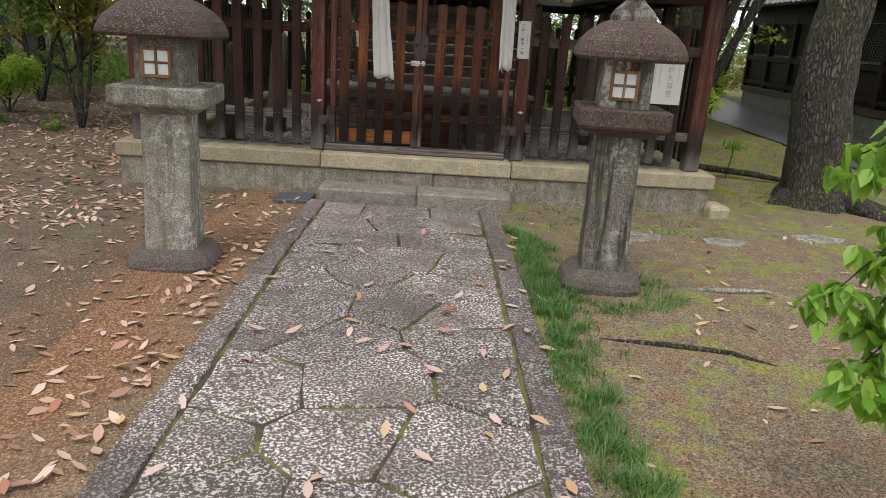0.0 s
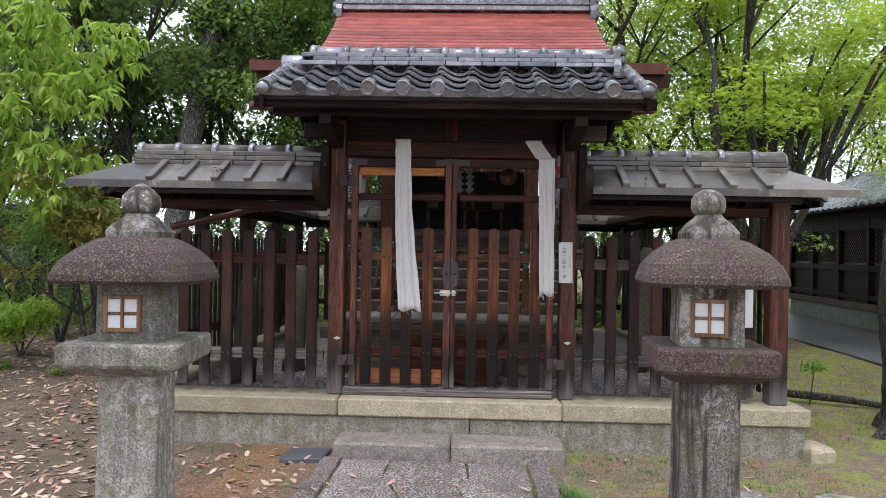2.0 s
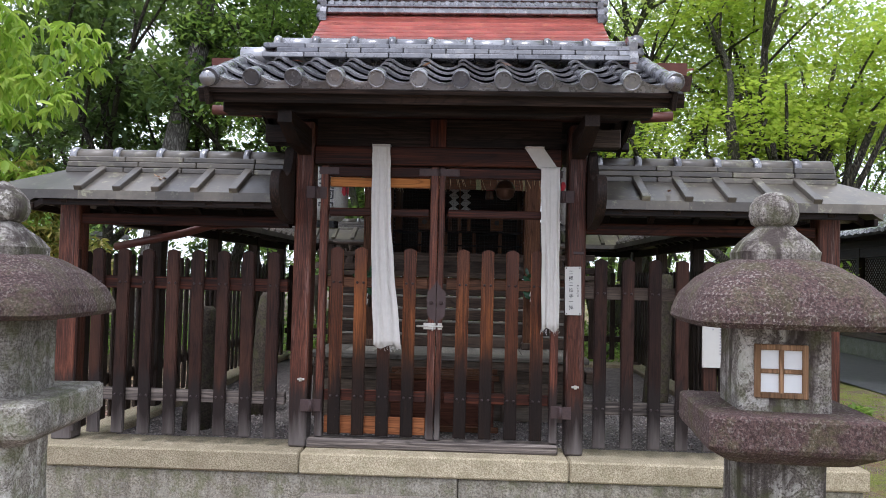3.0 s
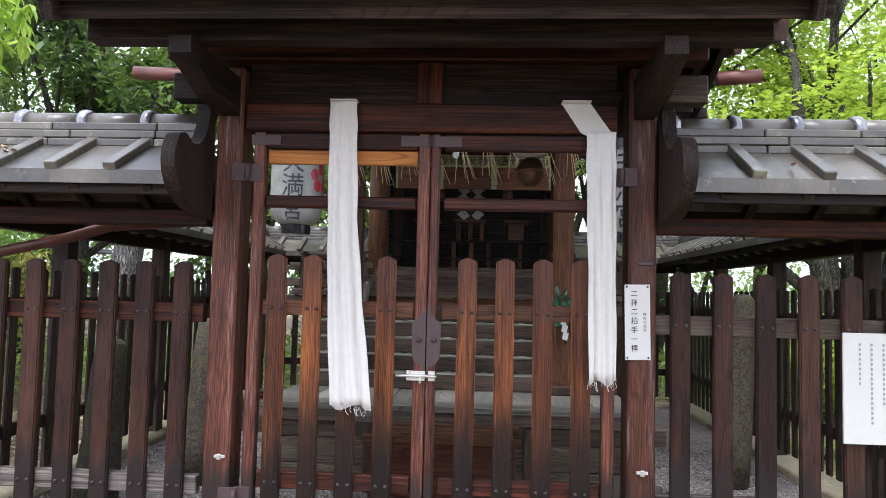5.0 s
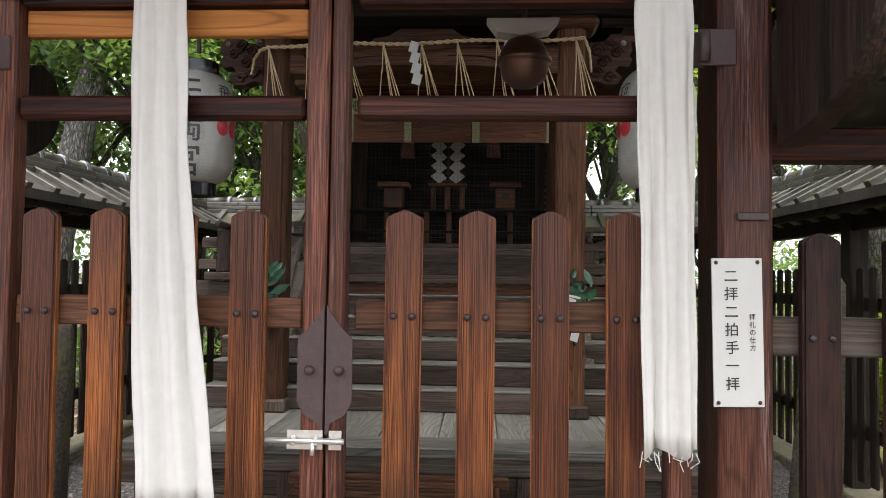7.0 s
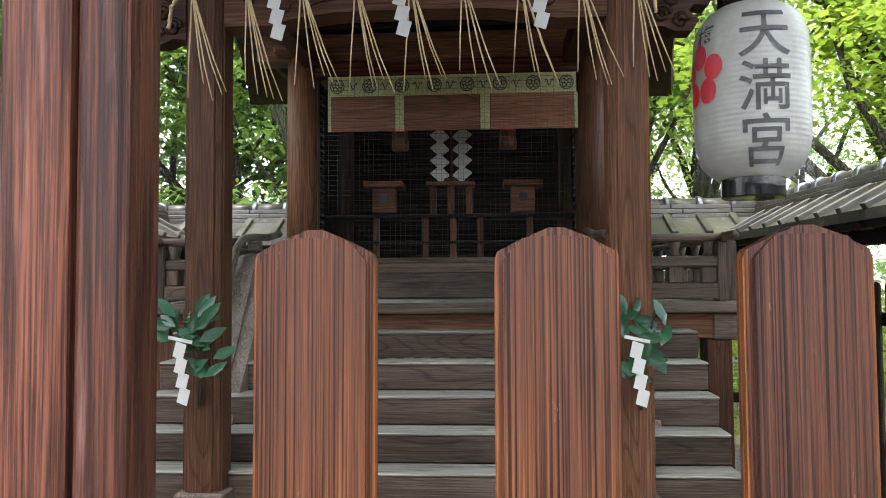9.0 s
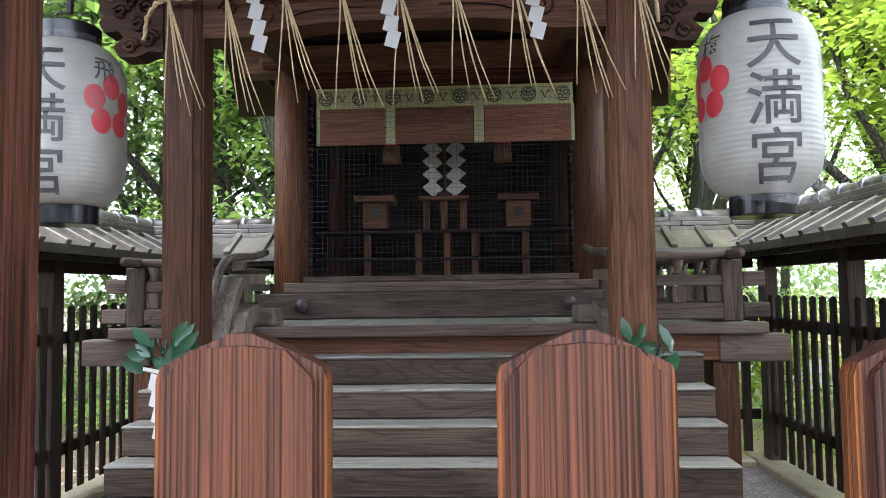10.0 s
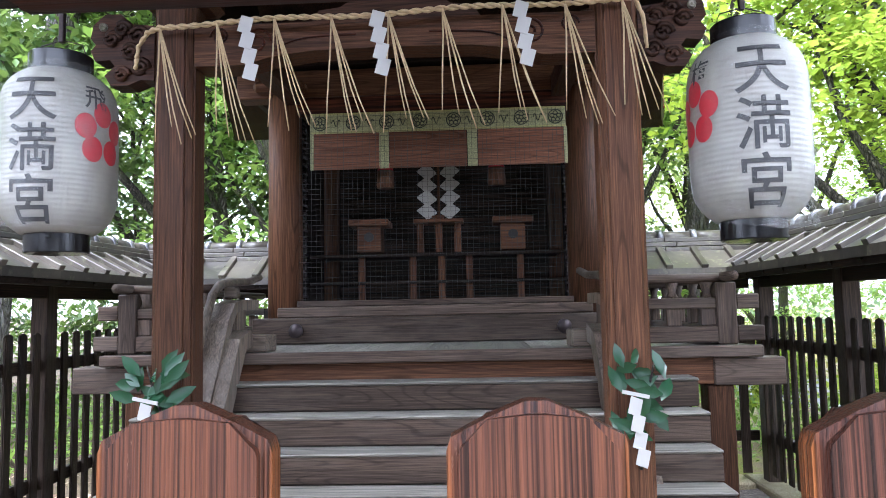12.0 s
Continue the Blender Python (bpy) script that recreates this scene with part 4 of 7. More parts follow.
part("keeper", block(0.030, 0.004, 0.045, 0.001).copy(), M["steel"], bolt, at=(0.062, 0, 0))
part("rod", bm_mesh("rod", lathe(bmesh.new(), [(0.007, -0.10), (0.007, 0.085)], 10, axis="x"), True), M["steel"], bolt, at=(0, -0.012, 0))
part("knob", bm_mesh("knob", lathe(bmesh.new(), [(0.005, 0), (0.006, -0.028)], 8), True), M["steel"], bolt, at=(0.012, -0.014, -0.004))
for x in (-0.035, 0.02):
    part("guide", block(0.012, 0.016, 0.022, 0.003).copy(), M["steel"], bolt, at=(x, -0.009, 0))
for xc in (-1.095, 0.81):
    ck = thing("cord_cleat", "small white cleat screwed to the gate post", "cleat", at=(xc + 0.03, 6.903, 0.80))
    part("base", block(0.05, 0.008, 0.014, 0.002).copy(), M["paper"], ck, at=(0, -0.004, 0))
    part("horn", block(0.02, 0.012, 0.026, 0.003).copy(), M["steel"], ck, at=(0, -0.014, 0))
bm = bmesh.new()
box(bm, 0, 0, 0, 0.07, 0.008, 0.018, 0.002)
hook = thing("hasp", "dark iron hasp on the gate post", "hasp", at=(0.85, 6.900, 1.725), data=bm, material=M["iron"])

# carved wing boards outside the posts
for sx, x, back in ((-1, -1.18, False), (1, 0.932, False), (-1, -1.18, True), (1, 0.932, True)):
    bm = bmesh.new()
    o = [(6.90, 2.50), (6.86, 2.505), (6.83, 2.47), (6.82, 2.40), (6.78, 2.32), (6.70, 2.27), (6.64, 2.27), (6.60, 2.30), (6.54, 2.30), (6.49, 2.25), (6.47, 2.17), (6.50, 2.09), (6.58, 2.02), (6.72, 1.98), (6.90, 1.96)]
    for turn in range(2):
        # corner cutting keeps the straight back edge
        q = [o[0]]
        for a, b in zip(o[:-1], o[1:]):
            q += [tuple(0.75 * u + 0.25 * v for u, v in zip(a, b)), tuple(0.25 * u + 0.75 * v for u, v in zip(a, b))]
        o = q + [o[-1]]
    if back:
        o = [(13.98 - a, b) for a, b in o]
    prism(bm, o, -0.03, 0.03, "yz")
    bmesh.ops.bevel(bm, geom=[e for e in bm.edges if abs(e.verts[0].co.x - e.verts[1].co.x) < 1e-6], offset=0.006, segments=1, affect="EDGES")
    thing("wing_board", "scroll-cut dark timber board closing the side roof", "wing board", "wing boards", at=(x, 0, -0.075), data=bm, material=M["dark_z"])

# corner posts, top rails and side fences
for xc in (FX0 + 0.03, FX1 - 0.04):
    thing("corner_post", "dark brown square corner post with a bleached foot", "post", "fence posts", at=(xc, 6.98, 1.17), data=with_mat(block(0.145, 0.145, 1.68, 0.008), M["post"]))
for xa, xb in ((-2.70, -1.19), (0.90, 2.48)):
    thing("top_rail", "dark squared timber rail above the front fence", "rail", at=((xa + xb) / 2, 6.98, 1.90), data=with_mat(block(xb - xa, 0.09, 0.075, 0.005), M["gate_x"]))
YS = [8.45, 9.92, 11.40, 12.78]
for xc, side in ((FX0, -1), (FX1, 1)):
    for i, y in enumerate(YS):
        thing("side_post", "weathered square post of the side fence", "post", "fence posts", at=(xc, y, 1.15), data=with_mat(block(0.12, 0.12, 1.70, 0.006), M["side_z"]))
    ya = 7.06
    for y in YS:
        fp = thing("side_fence_panel", "weathered brown picket panel of the side fence", "fence", "side fence panels")
        for z in (1.40, 0.62):
            beam("rail", fp, M["side_y"], xc - 0.02, xc + 0.02, ya + 0.005, y - 0.065, z, z + 0.085, 0.004)
        n = round((y - ya - 0.06) / 0.155)
        for k in range(n):
            yy = ya + 0.06 + (y - ya - 0.12) * (k + 0.5) / n
            p = part("picket", PK_BACK, None, fp, at=pose(xc - side * 0.032, yy, 1.015, 0, 0, 90))
        ya = y + 0.06
    thing("side_plate", "dark timber plate carrying the side roof", "beam", at=(xc, 9.92, 1.945), data=with_mat(block(0.10, 5.9, 0.09, 0.005), M["dark_y"]))
bp = thing("back_fence_panel", "weathered picket fence behind the hall", "fence", "side fence panels")
for z in (1.40, 0.62):
    beam("rail", bp, M["side_x"], FX0 + 0.07, FX1 - 0.07, 12.83, 12.87, z, z + 0.085, 0.004)
for k in range(33):
    part("picket", PK_BACK, None, bp, at=(FX0 + 0.15 + k * 0.158, 12.815, 1.015))
thing("back_plate", "dark timber plate carrying the back roof", "beam", at=(-0.1, 12.87, 1.945), data=with_mat(block(5.2, 0.10, 0.09, 0.005), M["dark_x"]))


# low roofs over the fence
def wall_roof(origin, length, hip0, hip1, thick_label, skip=()):
    """A two-sided low roof of flat tiles and battens; u runs along it, v across. hip0, hip1: how far the eave reaches past the ends."""
    rf = thing("fence_roof", thick_label, "roof", "fence roofs", at=origin)
    HALF, RISE, Z = 0.40, 0.185, 2.065
    for s in (-1, 1):
        # panels
        n = round(length / 0.282)
        for i in range(n):
            u0, u1 = length * i / n, length * (i + 1) / n
            lo0 = u0 - (hip0 if i == 0 else 0)
            lo1 = u1 + (hip1 if i == n - 1 else 0)
            bm = bmesh.new()
            q = [(u0, s * 0.06, Z + RISE), (u1, s * 0.06, Z + RISE), (lo1, s * HALF, Z), (lo0, s * HALF, Z)]
            top = [bm.verts.new(p) for p in q]
            bot = [bm.verts.new((p[0], p[1], p[2] - (0.06 if k > 1 else 0.03))) for k, p in enumerate(q)]
            bm.faces.new(top)
            bm.faces.new(bot[::-1])
            for k in range(4):
                bm.faces.new((top[k], bot[k], bot[(k + 1) % 4], top[(k + 1) % 4]))
            part("roof_slab", bm, M["slab"], rf)
        a = math.atan2(RISE, HALF - 0.06)
        for i in range(1, n):
            u = length * i / n
            part("batten", with_mat(block(0.056, math.hypot(RISE, HALF - 0.06) + 0.02, 0.046, 0.004), M["slab"]), None, rf, at=pose(u, s * (HALF + 0.055) / 2, Z + RISE / 2 + 0.012, -s * math.degrees(a), 0, 0))
        part("eave_board", with_mat(block(length, 0.03, 0.05, 0.003), M["dark_x"]), None, rf, at=(length / 2, s * (HALF - 0.05), Z - 0.075))
        for i in range(round(length / 0.33)):
            part("rafter", with_mat(block(0.045, HALF - 0.02, 0.045, 0.003), M["dark_y"]), None, rf, at=pose(0.15 + 0.33 * i, s * HALF / 2, Z + RISE / 2 - 0.085, -s * math.degrees(a), 0, 0))
    for k, (z, d) in enumerate(((2.225, 0.105), (2.268, 0.09), (2.308, 0.075))):
        u = 0.0
        while u < length - 0.05:
            ln = min(0.42 + (0.1 if (k + round(u)) % 2 else 0), length - u)
            beam("ridge_tile", rf, M["slab"], u, u + ln - 0.004, -d, d, z, z + 0.037, 0.005)
            u += ln
    n = round(length / 0.29)
    for i in range(n):
        bm = lathe(bmesh.new(), [(0.055, 0), (0.055, length / n - 0.004)], 14, axis="x")
        key = ("rc", round(length / n, 4))
        if key not in CACHE:
            CACHE[key] = bm_mesh("ridge_cover", bm, True)
            CACHE[key].materials.append(M["slab"])
        else:
            bm.free()
        part("ridge_cover", CACHE[key], None, rf, at=(length * i / n, 0, 2.352))
        part("ridge_collar", COLLAR, None, rf, at=(length * i / n, 0, 2.352))
    return rf


lab = "grey slate-like fence roof of flat tiles with raised battens and a rolled ridge"
wall_roof(pose(-2.80, 6.985, 0), 1.58, 0.42, 0.0, lab)
wall_roof(pose(0.96, 6.985, 0), 1.64, 0.0, 0.42, lab)
wall_roof(pose(FX0, 12.85, 0, 0, 0, -90), 5.80, 0.0, 0.0, lab)
wall_roof(pose(FX1, 7.05, 0, 0, 0, 90), 5.80, 0.0, 0.0, lab)
wall_roof(pose(FX0, 12.87, 0), 5.4, 0.42, 0.42, lab)


# ---------------------------------------------------------------- stone lanterns
def rsquare(half, r, z, n=5, wob=0.0, g=None):
    """A square outline with rounded corners."""
    out = []
    for k, (sx, sy) in enumerate(((1, 1), (-1, 1), (-1, -1), (1, -1))):
        for i in range(n):
            a = math.pi / 2 * (k + i / (n - 1))
            x = sx * (half - r) + r * math.cos(a)
            y = sy * (half - r) + r * math.sin(a)
            d = 1 + (g.uniform(-wob, wob) if g else 0)
            out.append((x * d, y * d, z))
    return out


def lantern(at, top_round, label, cap_mat, plat_mat, shaft_mat):
    g = random.Random(int(at.translation.x * 100))
    ln = thing("stone_lantern", label, "stone lantern", "stone lanterns", at=at)

    def loft(name, spec, mat, lab=""):
        bm = rings_loft(bmesh.new(), [rsquare(h, min(r, h * 0.98), z, 5, 0.006, g) for h, r, z in spec])
        bmesh.ops.subdivide_edges(bm, edges=[e for e in bm.edges if e.calc_length() > 0.12], cuts=2, use_grid_fill=True)
        for v in bm.verts:
            v.co += 0.004 * noise.noise_vector(v.co * 9)
        return part(name, bm, mat, ln, lab)
    loft("base", [(0.262, 0.16, -0.06), (0.268, 0.16, 0.02), (0.250, 0.15, 0.065), (0.215, 0.11, 0.095), (0.165, 0.05, 0.115)], M["granite_dark"], "dark rough base stone")
    loft("shaft", [(0.150, 0.03, 0.10), (0.142, 0.03, 0.5), (0.140, 0.03, 0.955)], shaft_mat)
    loft("platform", [(0.165, 0.03, 0.945), (0.20, 0.03, 0.955), (0.268, 0.03, 0.995), (0.275, 0.02, 1.01), (0.275, 0.02, 1.095), (0.265, 0.02, 1.105)], plat_mat)
    fb = loft("fire_box", [(0.152, 0.03, 1.10), (0.150, 0.03, 1.38)], shaft_mat)
    loft("cap", [(0.18, 0.05, 1.372), (0.305, 0.09, 1.375), (0.322, 0.10, 1.392), (0.320, 0.11, 1.42), (0.297, 0.12, 1.475), (0.25, 0.13, 1.53), (0.18, 0.12, 1.578), (0.11, 0.08, 1.60)], cap_mat, "purple-grey mossy stone cap")
    loft("finial_base", [(0.128, 0.045, 1.585), (0.130, 0.045, 1.618), (0.108, 0.045, 1.652), (0.070, 0.045, 1.690), (0.056, 0.050, 1.712)], M["granite_stained"])
    prof = [(0.05, 1.70), (0.075, 1.715), (0.084, 1.745), (0.08, 1.78), (0.062, 1.805), (0.03, 1.82), (0.005, 1.825)] if top_round else [(0.05, 1.70), (0.08, 1.72), (0.092, 1.75), (0.086, 1.79), (0.055, 1.825), (0.022, 1.848), (0.004, 1.855)]
    part("finial", bm_mesh("finial", lathe(bmesh.new(), prof, 20), True), M["granite_stained"], ln)
    # wooden lattice window in front, moon mark on the side
    wf = part("window", block(0.165, 0.012, 0.165, 0.001).copy(), M["paper_lit"], ln, "white paper window in a wooden lattice", at=(-0.02, -0.150, 1.235))
    for a, b, c, d in ((-0.076, 0, 0.018, 0.17), (0.076, 0, 0.018, 0.17), (0, 0, 0.014, 0.14), (0, 0.076, 0.134, 0.018), (0, -0.076, 0.134, 0.018)):
        part("bar", with_mat(block(c, 0.018, d, 0.002), M["tan"]), None, wf, at=(a, -0.008, b))
    for s in (-1, 1):
        part("bar", with_mat(block(0.058, 0.017, 0.014, 0.002), M["tan"]), None, wf, at=(s * 0.037, -0.008, 0))
    part("carved_moon", bm_mesh("carved_moon", lathe(bmesh.new(), [(0.045, 0), (0.04, 0.008), (0.02, 0.012)], 14, axis="x"), True), M["granite"], ln, at=(0.148, 0.0, 1.25))
    return ln


lantern(pose(-1.58, 4.40, -0.01, 0, 0, 5), False, "grey granite lantern with mossy cap and pointed finial", M["granite_purple"], M["granite"], M["granite"])
lantern(pose(1.15, 4.42, 0.0, 0, 0, -6) @ Matrix.Diagonal((0.96, 0.96, 1.018, 1)), True, "dark stained granite lantern with rounded finial, in grass", M["granite_purple"], M["granite_purple"], M["granite_stained"])


# ---------------------------------------------------------------- the hall
HX = -0.085
hall = thing("shrine_hall", "small wooden shrine hall with stairs, veranda and red copper roof", "shrine")
# low platform before the stairs
beam("platform_top", hall, M["worn_x"], -1.36, 1.18, 8.38, 8.60, 0.785, 0.832, 0.006)
for i in range(9):
    a = -1.34 + i * 0.277
    beam("platform_plank", hall, M["worn_y"], a, a + 0.272, 8.605, 9.96, 0.79, 0.830, 0.003)
for i, (za, zb) in enumerate(((0.25, 0.42), (0.425, 0.59), (0.595, 0.70), (0.705, 0.782))):
    beam("platform_board", hall, M["rail_x"], -1.31, 1.13, 8.44 - (0.02 if i > 2 else 0), 8.48, za, zb, 0.004)
for x in (-1.27, -0.62, 0.44, 1.08):
    beam("platform_post", hall, M["old_z"], x - 0.04, x + 0.04, 8.415, 8.438, 0.25, 0.70, 0.003)
for sx in (-1.31, 1.10):
    beam("platform_side", hall, M["old_y"], sx, sx + 0.03, 8.485, 9.96, 0.25, 0.782, 0.003)
for x0, x1 in ((-1.56, -1.365), (1.185, 1.36)):
    beam("platform_tie", hall, M["old_x"], x0, x1, 8.60, 8.70, 0.58, 0.69, 0.005)
# stairs
for i in range(1, 6):
    z = 1.585 - 0.1258 * i
    y = 9.90 - 0.14 * i
    beam("riser_beam", hall, M["old_x"], -1.31, 1.137, y, y + 0.30, z - 0.122, z - 0.017, 0.004)
    # light top board: sky brightness on the tread put into its colour
    beam("stair_tread", hall, M["worn_x"], -1.313, 1.14, y - 0.004, y + 0.15, z - 0.015, z, 0.006)
# veranda
for i in range(6):
    a = -1.57 + i * 0.5035
    beam("deck_plank", hall, M["worn_y"], a, a + 0.50, 9.93, 12.2, 1.545, 1.585, 0.003)
beam("deck_edge", hall, M["old_x"], -1.59, 1.47, 9.88, 9.928, 1.535, 1.588, 0.006)
beam("deck_beam", hall, M["hall_x"], -1.50, 1.36, 9.94, 10.02, 1.41, 1.532, 0.005)
for x0, x1 in ((-1.74, -1.40), (1.26, 1.58)):
    beam("beam_end", hall, M["old_x"], x0, x1, 9.925, 10.04, 1.405, 1.53, 0.006)
for x in (-1.43, 1.29):
    for y in (10.0, 11.2, 12.1):
        beam("deck_post", hall, M["hall_z"], x - 0.06, x + 0.06, y - 0.06, y + 0.06, 0.24, 1.405, 0.006)
    beam("deck_tie", hall, M["dark_y"], x - 0.03, x + 0.03, 10.06, 12.1, 0.80, 0.88, 0.004)
    beam("deck_beam", hall, M["dark_y"], x - 0.04, x + 0.04, 10.05, 12.2, 1.43, 1.54, 0.004)
# upper sill steps
beam("sill_step", hall, M["old_x"], -1.13, 0.985, 10.72, 10.95, 1.589, 1.738, 0.006)
beam("sill_step", hall, M["old_x"], -1.00, 0.86, 10.79, 10.95, 1.740, 1.80, 0.006)
beam("sill", hall, M["old_x"], -0.90, 0.76, 10.86, 11.05, 1.802, 1.838, 0.004)
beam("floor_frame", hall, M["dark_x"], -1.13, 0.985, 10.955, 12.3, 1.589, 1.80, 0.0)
# columns and head beams
for x in (-0.995, 0.848):
    part("column", bm_mesh("column", lathe(bmesh.new(), [(0.108, 1.59), (0.104, 2.4), (0.102, 3.12)], 28), True), M["hall_z"], hall, at=(x, 10.965, 0))
    part("column", bm_mesh("column", lathe(bmesh.new(), [(0.10, 1.59), (0.10, 3.12)], 20), True), M["hall_z"], hall, at=(x, 12.2, 0))
beam("head_beam", hall, M["hall_x"], -1.28, 1.13, 10.88, 11.03, 3.10, 3.27, 0.006)
beam("tie_beam", hall, M["gate_x"], -0.905, 0.76, 10.90, 11.00, 2.998, 3.10, 0.004)
beam("head_beam", hall, M["dark_x"], -1.45, 1.30, 10.84, 11.07, 3.29, 3.42, 0.006)
for x in (-0.995, 0.848):
    beam("bracket_block", hall, M["hall_x"], x - 0.16, x + 0.16, 10.80, 11.1, 3.12, 3.19, 0.02)
    part("nail_cover", bm_mesh("nail_cover", lathe(bmesh.new(), [(0.045, 0), (0.04, -0.012), (0.02, -0.022)], 14, axis="y"), True), M["iron"], hall, "dark iron nail cover", at=(x, 10.878, 3.185))
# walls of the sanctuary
# wood darkened to near-black, so its colour also holds the interior's shade
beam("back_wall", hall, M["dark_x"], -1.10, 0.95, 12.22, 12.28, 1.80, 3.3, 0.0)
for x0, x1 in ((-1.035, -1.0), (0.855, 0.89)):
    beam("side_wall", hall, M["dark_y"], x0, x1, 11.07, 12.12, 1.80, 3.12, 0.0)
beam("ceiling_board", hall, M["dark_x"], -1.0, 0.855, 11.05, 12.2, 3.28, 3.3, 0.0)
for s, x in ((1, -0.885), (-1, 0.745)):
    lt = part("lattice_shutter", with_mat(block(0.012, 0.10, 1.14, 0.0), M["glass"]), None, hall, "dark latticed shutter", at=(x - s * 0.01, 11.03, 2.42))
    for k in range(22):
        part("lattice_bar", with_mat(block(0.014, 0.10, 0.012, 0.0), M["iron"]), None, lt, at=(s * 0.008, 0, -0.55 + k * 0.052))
# valance and blind
vb = thing("blind", "red-brown bamboo blind with a green brocade valance and strips", "blind", at=(0, 10.90, 0))
part("valance", block(1.57, 0.008, 0.128, 0.001).copy(), M["brocade"], vb, "green-gold brocade valance with dark crests", at=(-0.035, 0, 2.932))
for edge_z in (2.874, 2.990):
    part("valance_band", block(1.57, 0.004, 0.010, 0.0).copy(), M["brocade_band"], vb, at=(-0.035, -0.005, edge_z))
for k in range(8):
    cx = -0.76 + k * 0.207
    ring = part("crest", bm_mesh("crest", tube(bmesh.new(), [(0.043 * math.cos(q * math.pi / 16), 0, 0.043 * math.sin(q * math.pi / 16)) for q in range(33)], 0.0035, 5), True), M["brocade_dark"], vb, "dark woven plum crest", at=(cx, -0.0055, 2.932))
    for q in range(5):
        an = radians(90 + 72 * q)
        part("petal", bm_mesh("petal", tube(bmesh.new(), [(0.022 * math.cos(an) + 0.0125 * math.cos(w * math.pi / 6), 0, 0.022 * math.sin(an) + 0.0125 * math.sin(w * math.pi / 6)) for w in range(13)], 0.0030, 4), True), M["brocade_dark"], ring)
    part("scroll", bm_mesh("scroll", tube(bmesh.new(), [(0.075 + 0.055 * u, 0, 0.022 * math.sin(u * 9)) for u in (0, 0.1, 0.2, 0.3, 0.4, 0.5, 0.6, 0.7, 0.8, 0.9, 1.0)], 0.003, 4), True), M["brocade_dark"], vb, at=(cx - 0.003, -0.0045, 2.932))
for x0, x1 in ((-0.80, -0.395), (-0.33, 0.145), (0.215, 0.735)):
    part("slat_field", block(x1 - x0, 0.006, 0.225, 0.0).copy(), M["blind"], vb, at=((x0 + x1) / 2, 0, 2.755))
for x in (-0.811, -0.3625, 0.18, 0.7475):
    part("strip", block(0.06 if abs(x + 0.1) < 0.5 else 0.02, 0.007, 0.225, 0.0).copy(), M["brocade"], vb, at=(x, -0.001, 2.755))
for x in (-0.42, 0.275):
    ts = thing("tassel", "red and straw tassel hanging from the blind", "tassel", "tassels", at=(x + 0.05, 11.0, 2.645))
    part("knot", bm_mesh("knot", lathe(bmesh.new(), [(0.02, 0.06), (0.045, 0.03), (0.05, 0.0)], 12), True), M["red"], ts)
    part("fringe", bm_mesh("fringe", lathe(bmesh.new(), [(0.05, 0.0), (0.056, -0.08), (0.055, -0.11)], 12), True), M["hall_z"], ts)
# altar furniture
for x, s in ((-0.515, 1), (0.43, 1)):
    bx = thing("offering_stand", "plain wooden offering stand with a round hole", "offering stand", "offering stands", at=(x, 11.32, 2.155))
    part("body", block(0.16, 0.16, 0.17, 0.004).copy(), M["hall_x"], bx, at=(0, 0, 0.085))
    part("tray", block(0.265, 0.24, 0.042, 0.004).copy(), M["hall_x"], bx, at=(0, 0, 0.192))
    # no real cut: a black disc paints the shade inside the hole
    part("hole", bm_mesh("hole", lathe(bmesh.new(), [(0.032, 0), (0.032, -0.002)], 16, axis="y"), False), M["ink"], bx, at=(0, -0.0805, 0.10))
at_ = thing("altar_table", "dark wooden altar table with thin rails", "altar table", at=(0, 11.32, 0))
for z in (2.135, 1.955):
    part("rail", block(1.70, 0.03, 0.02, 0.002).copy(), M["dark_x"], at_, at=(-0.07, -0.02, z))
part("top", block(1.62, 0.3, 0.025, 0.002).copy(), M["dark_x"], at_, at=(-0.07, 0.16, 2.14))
for x in (-0.58, -0.236, -0.044, 0.139, 0.478):
    part("leg", block(0.045, 0.04, 0.30, 0.003).copy(), M["hall_z"], at_, at=(x, 0.02, 1.976))
ct = thing("gohei_stand", "small wooden stand under the paper gohei", "stand", at=(-0.06, 11.36, 2.152))
part("top", block(0.33, 0.2, 0.022, 0.002).copy(), M["hall_x"], ct, at=(0, 0, 0.205))
for x in (-0.125, 0.0, 0.125):
    part("leg", block(0.045, 0.04, 0.194, 0.002).copy(), M["hall_z"], ct, at=(x, 0, 0.097))
part("dish", bm_mesh("dish", lathe(bmesh.new(), [(0.03, 0), (0.045, 0.02), (0.045, 0.025)], 12), True), M["hall_x"], ct, at=(0, -0.05, 0.216))
go = thing("gohei", "white folded paper gohei on a wooden wand", "gohei", at=(-0.06, 11.38, 2.368))


def zigzag(w, steps, drop, lean):
    """A folded paper streamer of linked slanted panels."""
    bm = bmesh.new()
    x = 0.0
    for k in range(steps):
        o = [(x, -k * drop), (x + w, -k * drop - drop * 0.25), (x + w + lean, -(k + 1) * drop - drop * 0.25), (x + lean, -(k + 1) * drop)]
        prism(bm, o, -0.0012 - 0.004 * (k % 2), 0.0012 - 0.004 * (k % 2))
        x += lean + w * 0.5
    return bm


def chevron(s):
    bm = bmesh.new()
    for k in range(4):
        z = 0.35 - k * 0.09
        prism(bm, [(s * 0.012, z - 0.02), (s * 0.075, z + 0.045), (s * 0.145, z - 0.005), (s * 0.145, z - 0.012), (s * 0.075, z - 0.075), (s * 0.012, z - 0.03)], -0.002 - 0.004 * k, 0.002 - 0.004 * k)
    return bm


